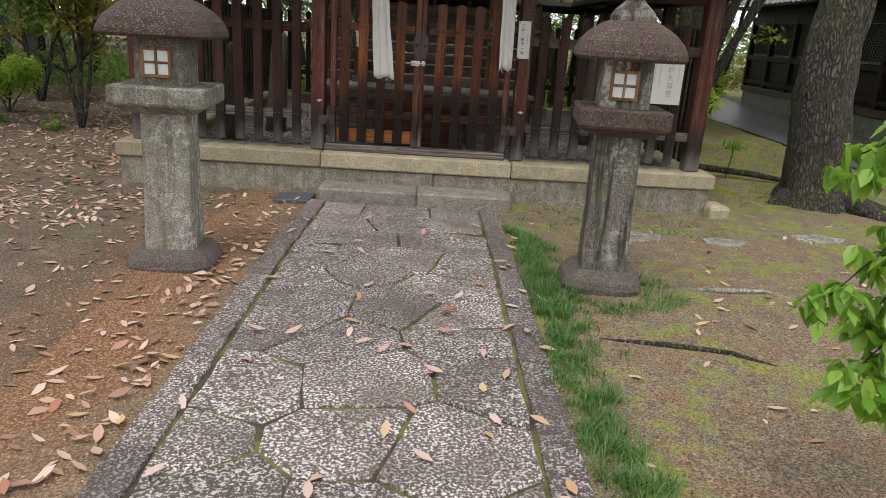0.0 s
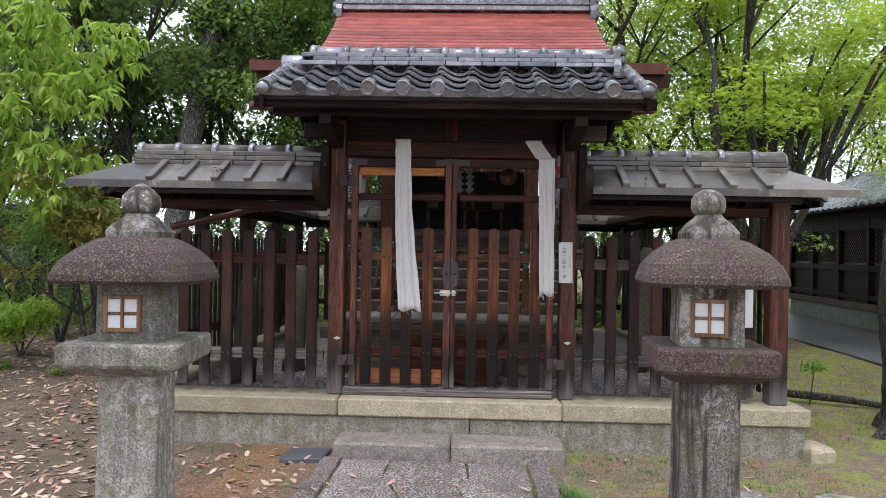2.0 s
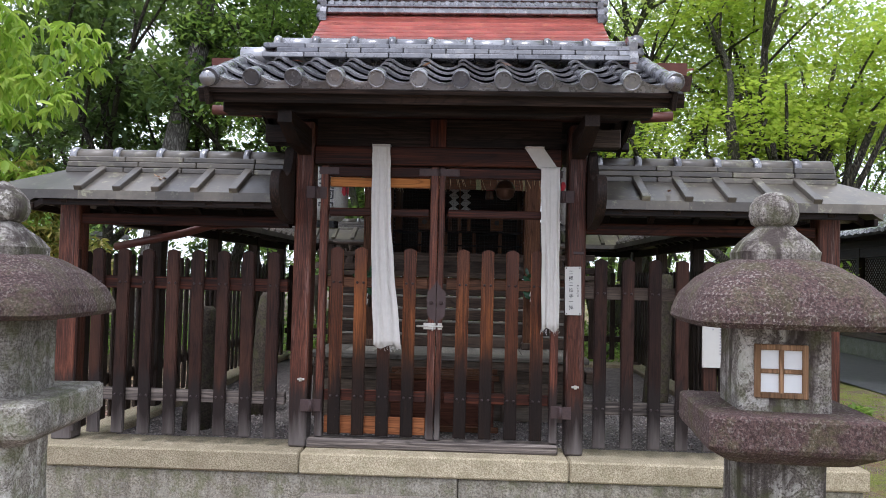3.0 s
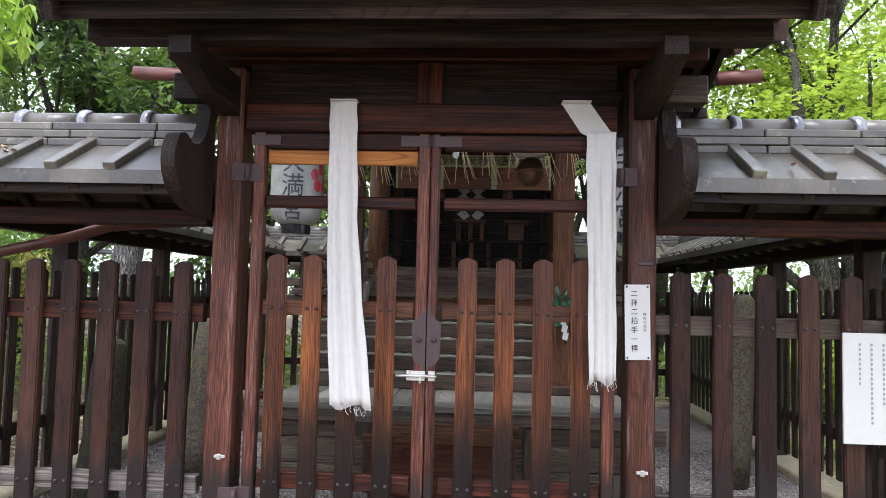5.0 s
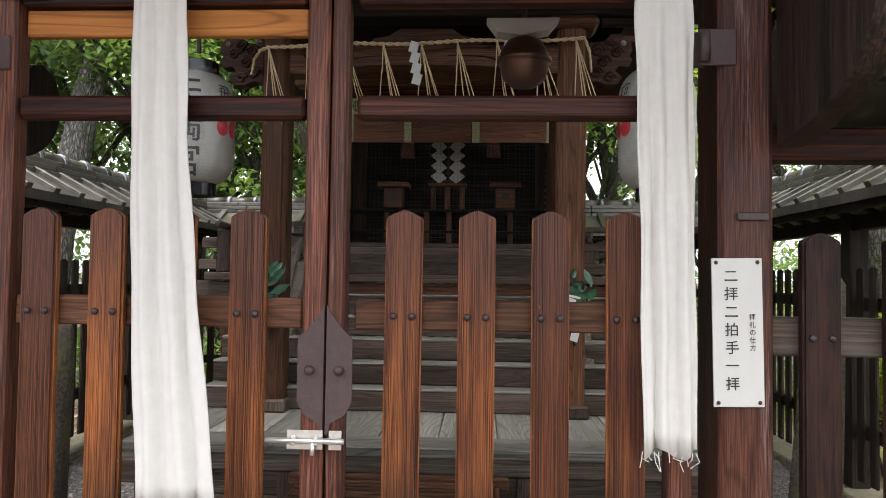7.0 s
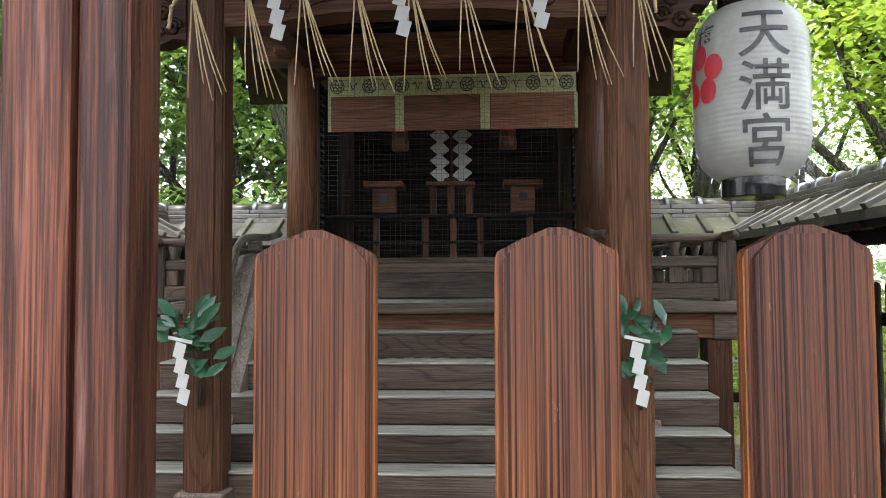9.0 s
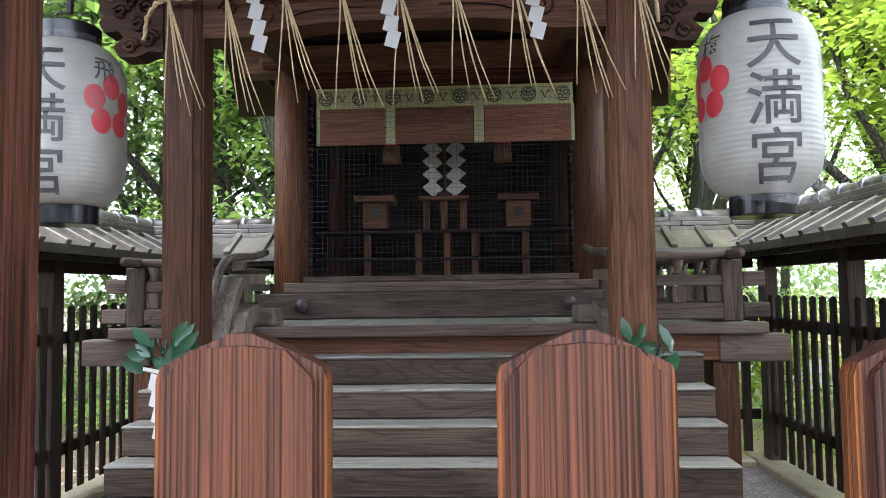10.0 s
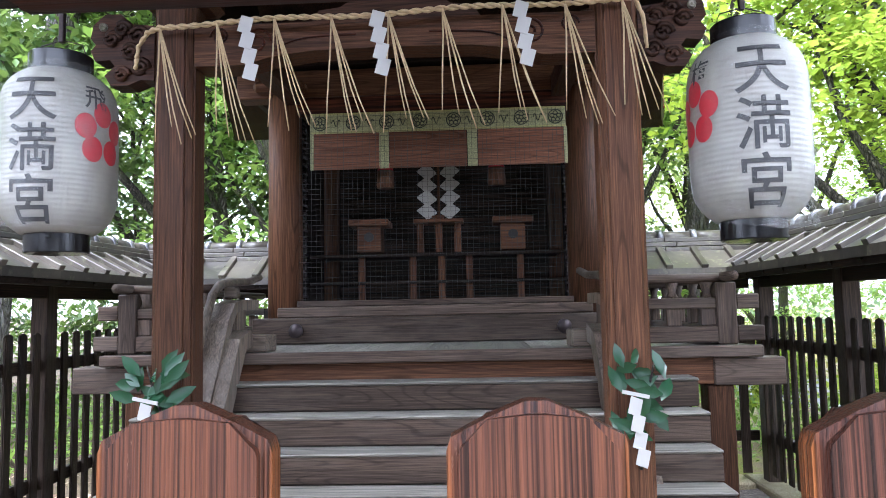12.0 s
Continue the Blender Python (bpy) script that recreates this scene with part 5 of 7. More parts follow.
part("streamer", chevron(-1), M["paper"], go)
part("streamer", chevron(1), M["paper"], go)
part("wand", block(0.016, 0.016, 0.44, 0.002).copy(), M["hall_z"], go, at=(0, 0.012, 0.21))
# bird net across the front of the sanctuary
v, f = [], []


def wire(a, b, w):
    k = len(v)
    a, b = Vector(a), Vector(b)
    d = (b - a).normalized()
    s = Vector((d.z, 0, -d.x)) * w
    v.extend([a - s, a + s, b + s, b - s])
    f.append((k, k + 1, k + 2, k + 3))


for i in range(50):
    x = -0.885 + i * 0.033
    wire((x, 10.885, 1.84), (x + 0.01 * math.sin(i), 10.885, 2.99), 0.0008)
for i in range(36):
    z = 1.85 + i * 0.032
    wire((-0.89, 10.884, z), (0.745, 10.884, z + 0.008 * math.sin(i * 1.7)), 0.0008)
net = thing("bird_net", "thin brown bird net across the sanctuary front", "net", data=mesh_from("bird_net", v, f), material=M["net"])
sol = net.modifiers.new("thread", "SOLIDIFY")
sol.thickness = 0.0012


# railings of the veranda
def railing(name, x0, x1, y, label):
    rl = thing(name, label, "railing", "veranda railings")
    xc = x1 if abs(x1 - HX) > abs(x0 - HX) else x0
    s = 1 if xc > HX else -1
    a, b = min(x0, x1), max(x0, x1)
    beam("base_rail", rl, M["old_x"], a, b + 0.0, y - 0.04, y + 0.04, 1.60, 1.675, 0.006)
    beam("middle_rail", rl, M["old_x"], a, b, y - 0.03, y + 0.03, 1.755, 1.805, 0.005)
    part("top_rail", bm_mesh("top_rail", lathe(bmesh.new(), [(0.022, a), (0.022, b)], 12, axis="x"), True), M["old_x"], rl, at=(0, y, 1.895))
    beam("corner_post", rl, M["old_z"], xc - 0.045, xc + 0.045, y - 0.045, y + 0.045, 1.59, 1.875, 0.006)
    for z, ln in ((1.64, 0.17), (1.785, 0.15)):
        beam("rail_end", rl, M["old_x"], min(xc + s * 0.046, xc + s * ln), max(xc + s * 0.046, xc + s * ln), y - 0.035, y + 0.035, z - 0.035, z + 0.035, 0.006)
    n = 3
    for k in range(n):
        x = a + (b - a) * (k + 0.5) / n
        beam("baluster", rl, M["old_z"], x - 0.035, x + 0.035, y - 0.025, y + 0.025, 1.676, 1.754, 0.004)
        part("collar", bm_mesh("collar", lathe(bmesh.new(), [(0.03, 1.806), (0.018, 1.83), (0.03, 1.875)], 10), True), M["old_z"], rl, at=(x, y, 0))
    # side run to the back
    beam("side_base_rail", rl, M["old_y"], xc - 0.04, xc + 0.04, y + 0.046, 12.1, 1.60, 1.675, 0.006)
    beam("side_middle_rail", rl, M["old_y"], xc - 0.03, xc + 0.03, y + 0.046, 12.1, 1.755, 1.805, 0.005)
    part("side_top_rail", bm_mesh("side_top_rail", lathe(bmesh.new(), [(0.022, y - 0.15), (0.022, 12.1)], 12, axis="y"), True), M["old_y"], rl, at=(xc, 0, 1.90))
    for k in range(7):
        yy = y + 0.2 + k * 0.28
        beam("baluster", rl, M["old_z"], xc - 0.025, xc + 0.025, yy - 0.035, yy + 0.035, 1.676, 1.754, 0.004)
        part("collar", bm_mesh("collar", lathe(bmesh.new(), [(0.03, 1.806), (0.018, 1.83), (0.03, 1.88)], 10), True), M["old_z"], rl, at=(xc, yy, 0))


railing("veranda_railing", 0.86, 1.33, 9.97, "weathered wooden veranda railing with projecting ends")
railing("veranda_railing", -1.48, -1.04, 9.97, "weathered wooden veranda railing with projecting ends")


def bent_plank(path, w, h):
    """A rectangular rail that follows a path in the plane of the stairs."""
    rings = []
    for i, (y, z) in enumerate(path):
        a, b = path[max(i - 1, 0)], path[min(i + 1, len(path) - 1)]
        d = Vector((b[0] - a[0], b[1] - a[1])).normalized()
        n = Vector((-d.y, d.x)) * h / 2
        rings.append([(-w / 2, y + n.x, z + n.y), (w / 2, y + n.x, z + n.y), (w / 2, y - n.x, z - n.y), (-w / 2, y - n.x, z - n.y)])
    return rings_loft(bmesh.new(), rings)


def stair_rail(x, s):
    sr = thing("stair_rail", "curved weathered handrail sweeping down the shrine stairs", "handrail", "stair rails", at=pose(x, 10, 0, 0, 0, s * 5) @ pose(0, -10, 0))
    pts = [(10.42, 1.965), (10.25, 1.935), (10.05, 1.925), (9.93, 1.91), (9.86, 1.86), (9.79, 1.74), (9.70, 1.56), (9.58, 1.36), (9.40, 1.10)]
    part("handrail", bm_mesh("handrail", tube(bmesh.new(), [(0, y, z) for y, z in pts], [0.019, 0.02, 0.021, 0.021, 0.021, 0.019, 0.019, 0.019, 0.019], 10), True), M["rail_z"], sr, at=(-0.045 if s < 0 else -0.03, 0, 0))
    part("lower_rail", bent_plank([(10.18, 1.815), (10.0, 1.815), (9.91, 1.80), (9.85, 1.73), (9.70, 1.44), (9.45, 1.02)], 0.10, 0.05), M["rail_z"], sr)
    part("stringer", bent_plank([(9.95, 1.655), (9.84, 1.63), (9.70, 1.38), (9.38, 0.87)], 0.10, 0.085), M["rail_z"], sr, at=(-s * 0.065, 0, 0))
    beam("newel", sr, M["rail_z"], -0.045, 0.045, 9.94, 10.03, 1.589, 1.80, 0.005)
    beam("bracket", sr, M["rail_x"], -0.03, 0.03, 9.95, 10.0, 1.85, 1.90, 0.005)
    part("floor_block", with_mat(block(0.16, 0.14, 0.08, 0.006), M["rail_x"]), None, sr, at=(-s * 0.10, 10.02, 1.63))
    part("boss", bm_mesh("boss", lathe(bmesh.new(), [(0.042, 0), (0.042, -0.012), (0.026, -0.022), (0.02, -0.03)], 16, axis="y"), True), M["iron"], sr, "round dark metal boss", at=(-s * 0.058, 10.715, 1.665))


stair_rail(-0.985, -1)
stair_rail(0.80, 1)

# porch posts, rainbow beam, carved noses
POST = []
for qx, qy in ((1, 1), (-1, 1), (-1, -1), (1, -1)):
    nook = [(0.077, 0.046), (0.069, 0.046), (0.069, 0.054), (0.054, 0.069), (0.046, 0.069), (0.046, 0.077)]
    ring = [(qx * a, qy * b) for a, b in nook]
    POST += ring if qx * qy > 0 else ring[::-1]
porch = thing("porch", "carved wooden porch of the shrine hall on two square posts", "porch")
for x in (-0.913, 0.717):
    bm = prism(bmesh.new(), POST, -1.05, 1.05, "xy")
    part("porch_post", bm, M["hall_z"], porch, at=(x, 9.18, 1.88))
    beam("post_shoe", porch, M["old_z"], x - 0.097, x + 0.097, 9.085, 9.275, 0.83, 0.90, 0.01)
    beam("bearing_block", porch, M["hall_x"], x - 0.14, x + 0.14, 9.07, 9.29, 2.93, 3.0, 0.025)
bm = bmesh.new()
o = [(-0.836, 2.845), (0.64, 2.845), (0.64, 2.69), (0.45, 2.69), (0.36, 2.715), (0.20, 2.735), (-0.10, 2.74), (-0.40, 2.735), (-0.56, 2.715), (-0.65, 2.69), (-0.836, 2.69)]
prism(bm, o, 9.12, 9.245)
rb = part("rainbow_beam", bm, M["hall_x"], porch, "arched beam with carved scrolls")


def scroll(cx, cz, s, r0=0.055, turns=1.6, n=26):
    return [(cx + s * (r0 * (1 - 0.8 * k / n)) * math.cos(turns * 2 * math.pi * k / n), 9.118, cz + (r0 * (1 - 0.8 * k / n)) * math.sin(turns * 2 * math.pi * k / n)) for k in range(n)]


for cx, s in ((-0.60, 1), (0.41, -1)):
    part("carved_scroll", bm_mesh("carved_scroll", tube(bmesh.new(), scroll(cx, 2.775, s), 0.006, 6), True), M["gate_x"], rb)
    part("carved_scroll", bm_mesh("carved_scroll", tube(bmesh.new(), scroll(cx - s * 0.14, 2.80, -s, 0.035), 0.005, 6), True), M["gate_x"], rb)
    part("carved_scroll", bm_mesh("carved_scroll", tube(bmesh.new(), [(cx + s * (0.07 + 0.02 * k), 9.118, 2.79 - 0.05 * math.exp(-k * 0.35)) for k in range(16)], 0.004, 6), True), M["gate_x"], rb)


def carved_nose(x, s):
    """A beam end carved as a cloud-scrolled beast head, one plain carved mass."""
    bm = bmesh.new()
    o = [(0, 0.10), (0.09, 0.11), (0.13, 0.15), (0.19, 0.15), (0.235, 0.11), (0.245, 0.06), (0.225, 0.035), (0.245, 0.01), (0.225, -0.03), (0.17, -0.025), (0.15, -0.05), (0.19, -0.085), (0.165, -0.125), (0.10, -0.125), (0.05, -0.105), (0, -0.11)]
    prism(bm, [(s * a, b) for a, b in o], -0.045, 0.045)
    scrolls = []
    for cx, cz, r in ((0.06, 0.06, 0.04), (0.12, 0.09, 0.032), (0.09, 0.0, 0.036), (0.05, -0.06, 0.036), (0.12, -0.085, 0.03), (0.16, 0.05, 0.034)):
        scrolls.append(tube(bmesh.new(), [(s * cx + r * (1 - 0.75 * k / 16) * math.cos(k * 0.6), -0.05, cz + r * (1 - 0.75 * k / 16) * math.sin(k * 0.6)) for k in range(17)], 0.009, 6))
    nose = part("carved_nose", bm, M["carve_x"], porch, "carved cloud and beast-head beam end", at=(x, 9.17, 2.755))
    for b in scrolls:
        part("carved_scroll", bm_mesh("carved_scroll", b, True), M["carve_x"], nose)
    part("eye_boss", lathe(bmesh.new(), [(0.017, 0.0), (0.014, -0.012)], 12, s * 0.195, -0.045, 0.10, "y"), M["granite"], nose)


carved_nose(-0.99, -1)
carved_nose(0.795, 1)
beam("porch_purlin", porch, M["dark_x"], -1.95, 1.72, 9.10, 9.26, 3.002, 3.12, 0.008)
bm = bmesh.new()
prism(bm, [(-0.40, 2.846), (0.23, 2.846), (0.20, 2.89), (0.12, 2.90), (0.06, 2.94), (-0.23, 2.94), (-0.29, 2.90), (-0.37, 2.89)], 9.13, 9.23)
part("frog_leg_strut", bm, M["carve_x"], porch)
for x in (-0.913, 0.717):
    bm = bmesh.new()
    prism(bm, [(9.26, 2.80), (9.6, 2.93), (10.2, 3.03), (10.87, 3.05), (10.87, 3.17), (10.2, 3.15), (9.6, 3.05), (9.26, 2.92)], -0.05, 0.05, "yz")
    part("curved_tie", bm, M["carve_y"], porch, at=(x, 0, 0))


# great copper roof
def roof_profile(t):
    """Front slope from the eave (t = 0) to the ridge (t = 1)."""
    return 8.12 + 2.60 * t, 3.33 + 0.34 * t + 1.14 * t ** 1.9


def half_width(t):
    return 1.72 + 0.36 * (1 - t) ** 2.2


great = thing("hall_roof", "red-brown copper shrine roof with seamed courses and a dark ridge", "roof")
ROWS_C = 30
for back in (False, True):
    for k in range(ROWS_C):
        t0, t1 = k / ROWS_C, (k + 1.06) / ROWS_C
        (y0, z0), (y1, z1) = roof_profile(t0), roof_profile(min(t1, 1))
        w0, w1 = half_width(t0), half_width(min(t1, 1))
        if back:
            y0, y1 = 21.44 - y0 - 0.0, 21.44 - y1
            z0, z1 = z0 + 0.25 * (1 - t0), z1 + 0.25 * (1 - min(t1, 1))
        bm = bmesh.new()
        n = 12
        top, bot = [], []
        for i in range(n + 1):
            u = -1 + 2 * i / n
            flare = 0.05 * abs(u) ** 6 * (1 - t0)
            top.append(((HX + u * w0, y0, z0 + 0.014 + flare), (HX + u * w1, y1, z1 + flare)))
        for i in range(n):
            a, b = top[i], top[i + 1]
            q = [bm.verts.new(p) for p in (a[0], b[0], b[1], a[1])]
            lo = [bm.verts.new((p[0], p[1], p[2] - 0.018)) for p in (a[0], b[0])]
            bm.faces.new(q)
            bm.faces.new((q[0], lo[0], lo[1], q[1]))
        bmesh.ops.remove_doubles(bm, verts=bm.verts, dist=0.0005)
        part("copper_course", bm, M["copper"], great)
# soffit and thickness of the roof
for back in (False, True):
    bm = bmesh.new()
    prev = None
    for k in range(13):
        t = k / 12
        y, z = roof_profile(t)
        w = half_width(t)
        if back:
            y, z = 21.44 - y, z + 0.25 * (1 - t)
        row = [bm.verts.new((HX - w + 0.01, y, z - 0.005)), bm.verts.new((HX + w - 0.01, y, z - 0.005)), bm.verts.new((HX + w - 0.03, y, z - 0.14)), bm.verts.new((HX - w + 0.03, y, z - 0.14))]
        if prev:
            for a, b in ((1, 2), (2, 3), (3, 0)):
                bm.faces.new((prev[a], prev[b], row[b], row[a]))
        else:
            bm.faces.new(row)
        prev = row
    part("soffit", bm, M["carve_y"], great)
for i in range(25):
    u = -0.97 + 1.94 * i / 24
    bm = bmesh.new()
    pts = []
    for k in range(7):
        t = k / 6 * 0.62
        y, z = roof_profile(t)
        pts.append((y + (0.03 if k == 0 else 0), z - 0.15))
    o = pts + [(y, z - 0.06) for y, z in pts[::-1]]
    prism(bm, o, -0.022, 0.022, "yz")
    part("rafter", bm, M["carve_y"], great, at=(HX + u * 1.82, 0, 0))
for s in (-1, 1):
    for k in range(8):
        y0 = 8.25 + k * 0.62
        beam("gable_rafter", great, M["carve_x"], HX + s * 1.45 - 0.22, HX + s * 1.45 + 0.22, y0, y0 + 0.05, roof_profile(min(abs(10.72 - abs(y0 - 10.72)) - 8.12, 2.6) / 2.6)[1] - 0.26 if y0 < 10.72 else 3.6, (roof_profile(min(abs(10.72 - abs(y0 - 10.72)) - 8.12, 2.6) / 2.6)[1] - 0.26 if y0 < 10.72 else 3.6) + 0.05, 0.003)
# gable infill so that the roof is closed at its ends
for s in (-1, 1):
    bm = bmesh.new()
    ys = [roof_profile(t / 10) for t in range(3, 11)]
    o = [(y, z - 0.10) for y, z in ys] + [(21.44 - y, z - 0.10) for y, z in ys[::-1]]
    o = [(9.2, 3.3)] + [p for p in o if p[1] > 3.35] + [(12.3, 3.3)]
    prism(bm, o, -0.02, 0.02, "yz")
    part("gable_wall", bm, M["dark_z"], great, at=(HX + s * 1.30, 0, 0))
beam("ridge_box", great, M["tile"], HX - 1.66, HX + 1.66, 10.60, 10.84, 4.78, 5.02, 0.01, "dark ridge box")
for z in (4.85, 4.93, 5.02):
    beam("ridge_course", great, M["tile"], HX - 1.70, HX + 1.70, 10.57, 10.87, z, z + 0.025, 0.004)
for s in (-1, 1):
    ridge_end(great, HX + s * 1.70, 10.72, 4.74, s, 1.3)
for i in range(30):
    part("ridge_boss", bm_mesh("ridge_boss", lathe(bmesh.new(), [(0.03, 0), (0.03, -0.02)], 10, axis="y"), False), M["tile"], great, at=(HX - 1.6 + i * 0.11, 10.60, 4.905))
# gutters at the porch eave
for name, x0, x1, y, z in (("gutter", HX - 2.12, HX + 2.0, 8.10, 3.36), ):
    bm = bmesh.new()
    o = [(-0.07, 0.05), (-0.05, -0.05), (0.05, -0.05), (0.07, 0.05), (0.06, 0.05), (0.045, -0.038), (-0.045, -0.038), (-0.06, 0.05)]
    prism(bm, [(y + a, z + b) for a, b in o], x0, x1, "yz")
    thing("gutter", "red-brown copper box gutter along the porch eave", "gutter", data=bm, material=M["copper_gutter"])
for s in (-1, 1):
    xg = HX + s * 1.80
    bm = bmesh.new()
    tube(bm, [(xg + s * (0.35 if s < 0 else 0.12), 8.2, 2.99), (xg - s * 0.15, 8.2, 2.97)], 0.045, 12)
    thing("rain_pipe", "red-brown copper rain pipe under the eave", "rain pipe", "rain pipes", data=bm_mesh("rain_pipe", bm, True), material=M["copper_gutter"])
bm = bmesh.new()
tube(bm, [(-2.75, 7.55, 1.72), (-2.2, 7.5, 1.83), (-1.95, 7.48, 1.90), (-1.45, 7.42, 1.93)], 0.032, 12)
thing("drain_pipe", "red-brown drain pipe running behind the fence", "pipe", data=bm_mesh("drain_pipe", bm, True), material=M["copper_gutter"])

# red-brown offering box before the platform
ob_ = thing("offering_box", "low red-brown wooden offering box before the platform", "offering box", at=(-0.11, 8.12, 0.25))
part("front", block(0.86, 0.02, 0.42, 0.004).copy(), M["box_red"], ob_, at=(0, -0.20, 0.235))
for s in (-1, 1):
    part("side", block(0.02, 0.38, 0.42, 0.004).copy(), M["box_red"], ob_, at=(s * 0.42, 0, 0.235))
part("back", block(0.82, 0.02, 0.42, 0.004).copy(), M["box_red"], ob_, at=(0, 0.18, 0.235))
for z in (0.455, 0.03):
    part("rim", block(0.94, 0.05, 0.045, 0.005).copy(), M["hall_x"], ob_, at=(0, -0.215, z))
part("rim", block(0.94, 0.05, 0.045, 0.005).copy(), M["hall_x"], ob_, at=(0, 0.20, 0.455))
for k in range(7):
    part("slat", block(0.82, 0.025, 0.03, 0.004).copy(), M["hall_x"], ob_, at=(0, -0.15 + k * 0.05, 0.45))

# rope with straw and paper streamers
def rope_z(x):
    return 2.822 + 0.035 * (x + 0.95) / 1.7 + 0.006 * math.sin(x * 9)


rope_pts = [(-1.035, 9.07, 2.67), (-1.02, 9.06, 2.75), (-0.985, 9.055, 2.80)] + [(-0.94 + k * 0.0855, 9.055, rope_z(-0.94 + k * 0.0855)) for k in range(21)] + [(0.80, 9.06, 2.79), (0.812, 9.07, 2.67)]
rope = thing("straw_rope", "twisted straw rope with hanging straws across the porch", "rope")
for ph in (0, math.pi):
    pts = []
    for i in range(len(rope_pts) - 1):
        a, b = Vector(rope_pts[i]), Vector(rope_pts[i + 1])
        for k in range(8):
            p = a.lerp(b, k / 8)
            an = ph + (i * 8 + k) * 0.75
            pts.append(p + Vector((0, 0.0055 * math.cos(an), 0.0055 * math.sin(an))))
    part("strand", bm_mesh("strand", tube(bmesh.new(), pts, 0.0062, 6), True), M["straw"], rope)
g = random.Random(12)
for x in (-0.936, -0.725, -0.515, -0.308, -0.102, 0.092, 0.305, 0.526, 0.725):
    n = 5
    for k in range(n):
        bm = bmesh.new()
        dx = k * 0.030 + g.uniform(-0.012, 0.012) + (-0.01 if k == 0 else 0.03)
        ln = g.uniform(0.37, 0.45)
        z0 = rope_z(x)
        tube(bm, [(x, 9.05, z0), (x + dx * 0.25 + 0.003, 9.043, z0 - ln * 0.3), (x + dx * 0.65, 9.042, z0 - ln * 0.7), (x + dx, 9.045 + g.uniform(-0.01, 0.01), z0 - ln)], [0.003, 0.0032, 0.0028, 0.002], 5)
        part("straw", bm_mesh("straw", bm, True), M["straw"], rope)
for x in (-0.630, -0.155, 0.355):
    thing("paper_streamer", "white zigzag paper streamer hanging from the rope", "paper streamer", "paper streamers", at=pose(x, 9.035, rope_z(x) + 0.012, 0, 0, 0), data=zigzag(0.045, 4, 0.058, -0.016), material=M["paper"])


# sakaki sprigs on the porch posts
def leaf_blade(ln, w, bend=0.25):
    """One pointed leaf, folded along its midrib."""
    v = [(0, 0, 0), (w * 0.5, ln * 0.35, w * 0.12), (w * 0.42, ln * 0.68, w * 0.05 - bend * ln * 0.15), (0, ln, -bend * ln * 0.4), (-w * 0.42, ln * 0.68, w * 0.05 - bend * ln * 0.15), (-w * 0.5, ln * 0.35, w * 0.12), (0, ln * 0.35, 0), (0, ln * 0.68, -bend * ln * 0.15)]
    f = [(0, 1, 6), (0, 6, 5), (1, 2, 7, 6), (5, 6, 7, 4), (2, 3, 7), (4, 7, 3)]
    return v, f


def sprig(x, side):
    sp = thing("sakaki_sprig", "glossy dark green sprig with white paper on the post", "sprig", "sakaki sprigs", at=(x, 9.09, 1.42))
    bm = tube(bmesh.new(), [(0, 0, -0.2), (0.01, -0.01, -0.05), (0.03 * side, -0.03, 0.08), (0.05 * side, -0.05, 0.18)], [0.006, 0.006, 0.005, 0.003], 6)
    part("stem", bm_mesh("stem", bm, True), M["bark"], sp)
    r = random.Random(int(x * 77) + 5)
    for k in range(26):
        v, f = leaf_blade(r.uniform(0.085, 0.12), r.uniform(0.035, 0.046))
        me = mesh_from("leaf", v, f, True)
        an = r.uniform(-110, 110)
        part("leaf", me, M["sakaki"], sp, at=pose(r.uniform(-0.09, 0.10), -0.03 - r.uniform(0, 0.06), r.uniform(-0.10, 0.16), r.uniform(50, 100), an, r.uniform(-25, 25)) @ pose(0, 0, 0))
    zz = part("paper", zigzag(0.038, 4, 0.055, -0.013), M["paper"], sp, "white zigzag paper", at=(-0.045, -0.10, 0.06))
    part("paper_knot", with_mat(block(0.09, 0.004, 0.012, 0.0), M["paper"]), None, sp, at=pose(-0.03, -0.10, 0.065, 0, 12, 0))


sprig(-0.913, -1)
sprig(0.735, 1)


# paper lanterns with lettering
def glyph(ch, size):
    """The outline of one character as vertices and faces, centred."""
    cu = bpy.data.curves.new("glyph", "FONT")
    cu.body, cu.size, cu.offset = ch, size, size * 0.008
    tmp = bpy.data.objects.new("glyph", cu)
    scene.collection.objects.link(tmp)
    dg = bpy.context.evaluated_depsgraph_get()
    me = bpy.data.meshes.new_from_object(tmp.evaluated_get(dg))
    bpy.data.objects.remove(tmp)
    bm = bmesh.new()
    bm.from_mesh(me)
    xs = [v.co.x for v in bm.verts]
    ys = [v.co.y for v in bm.verts]
    cx, cy = size * 0.5, size * 0.38
    for v in bm.verts:
        v.co.x -= cx
        v.co.y -= cy
    return bm


def lantern_r(z, half):
    """Radius of the paper body at a height from its middle."""
    u = max(-1, min(1, z / half))
    return 0.205 * (1 - 0.40 * abs(u) ** 6)


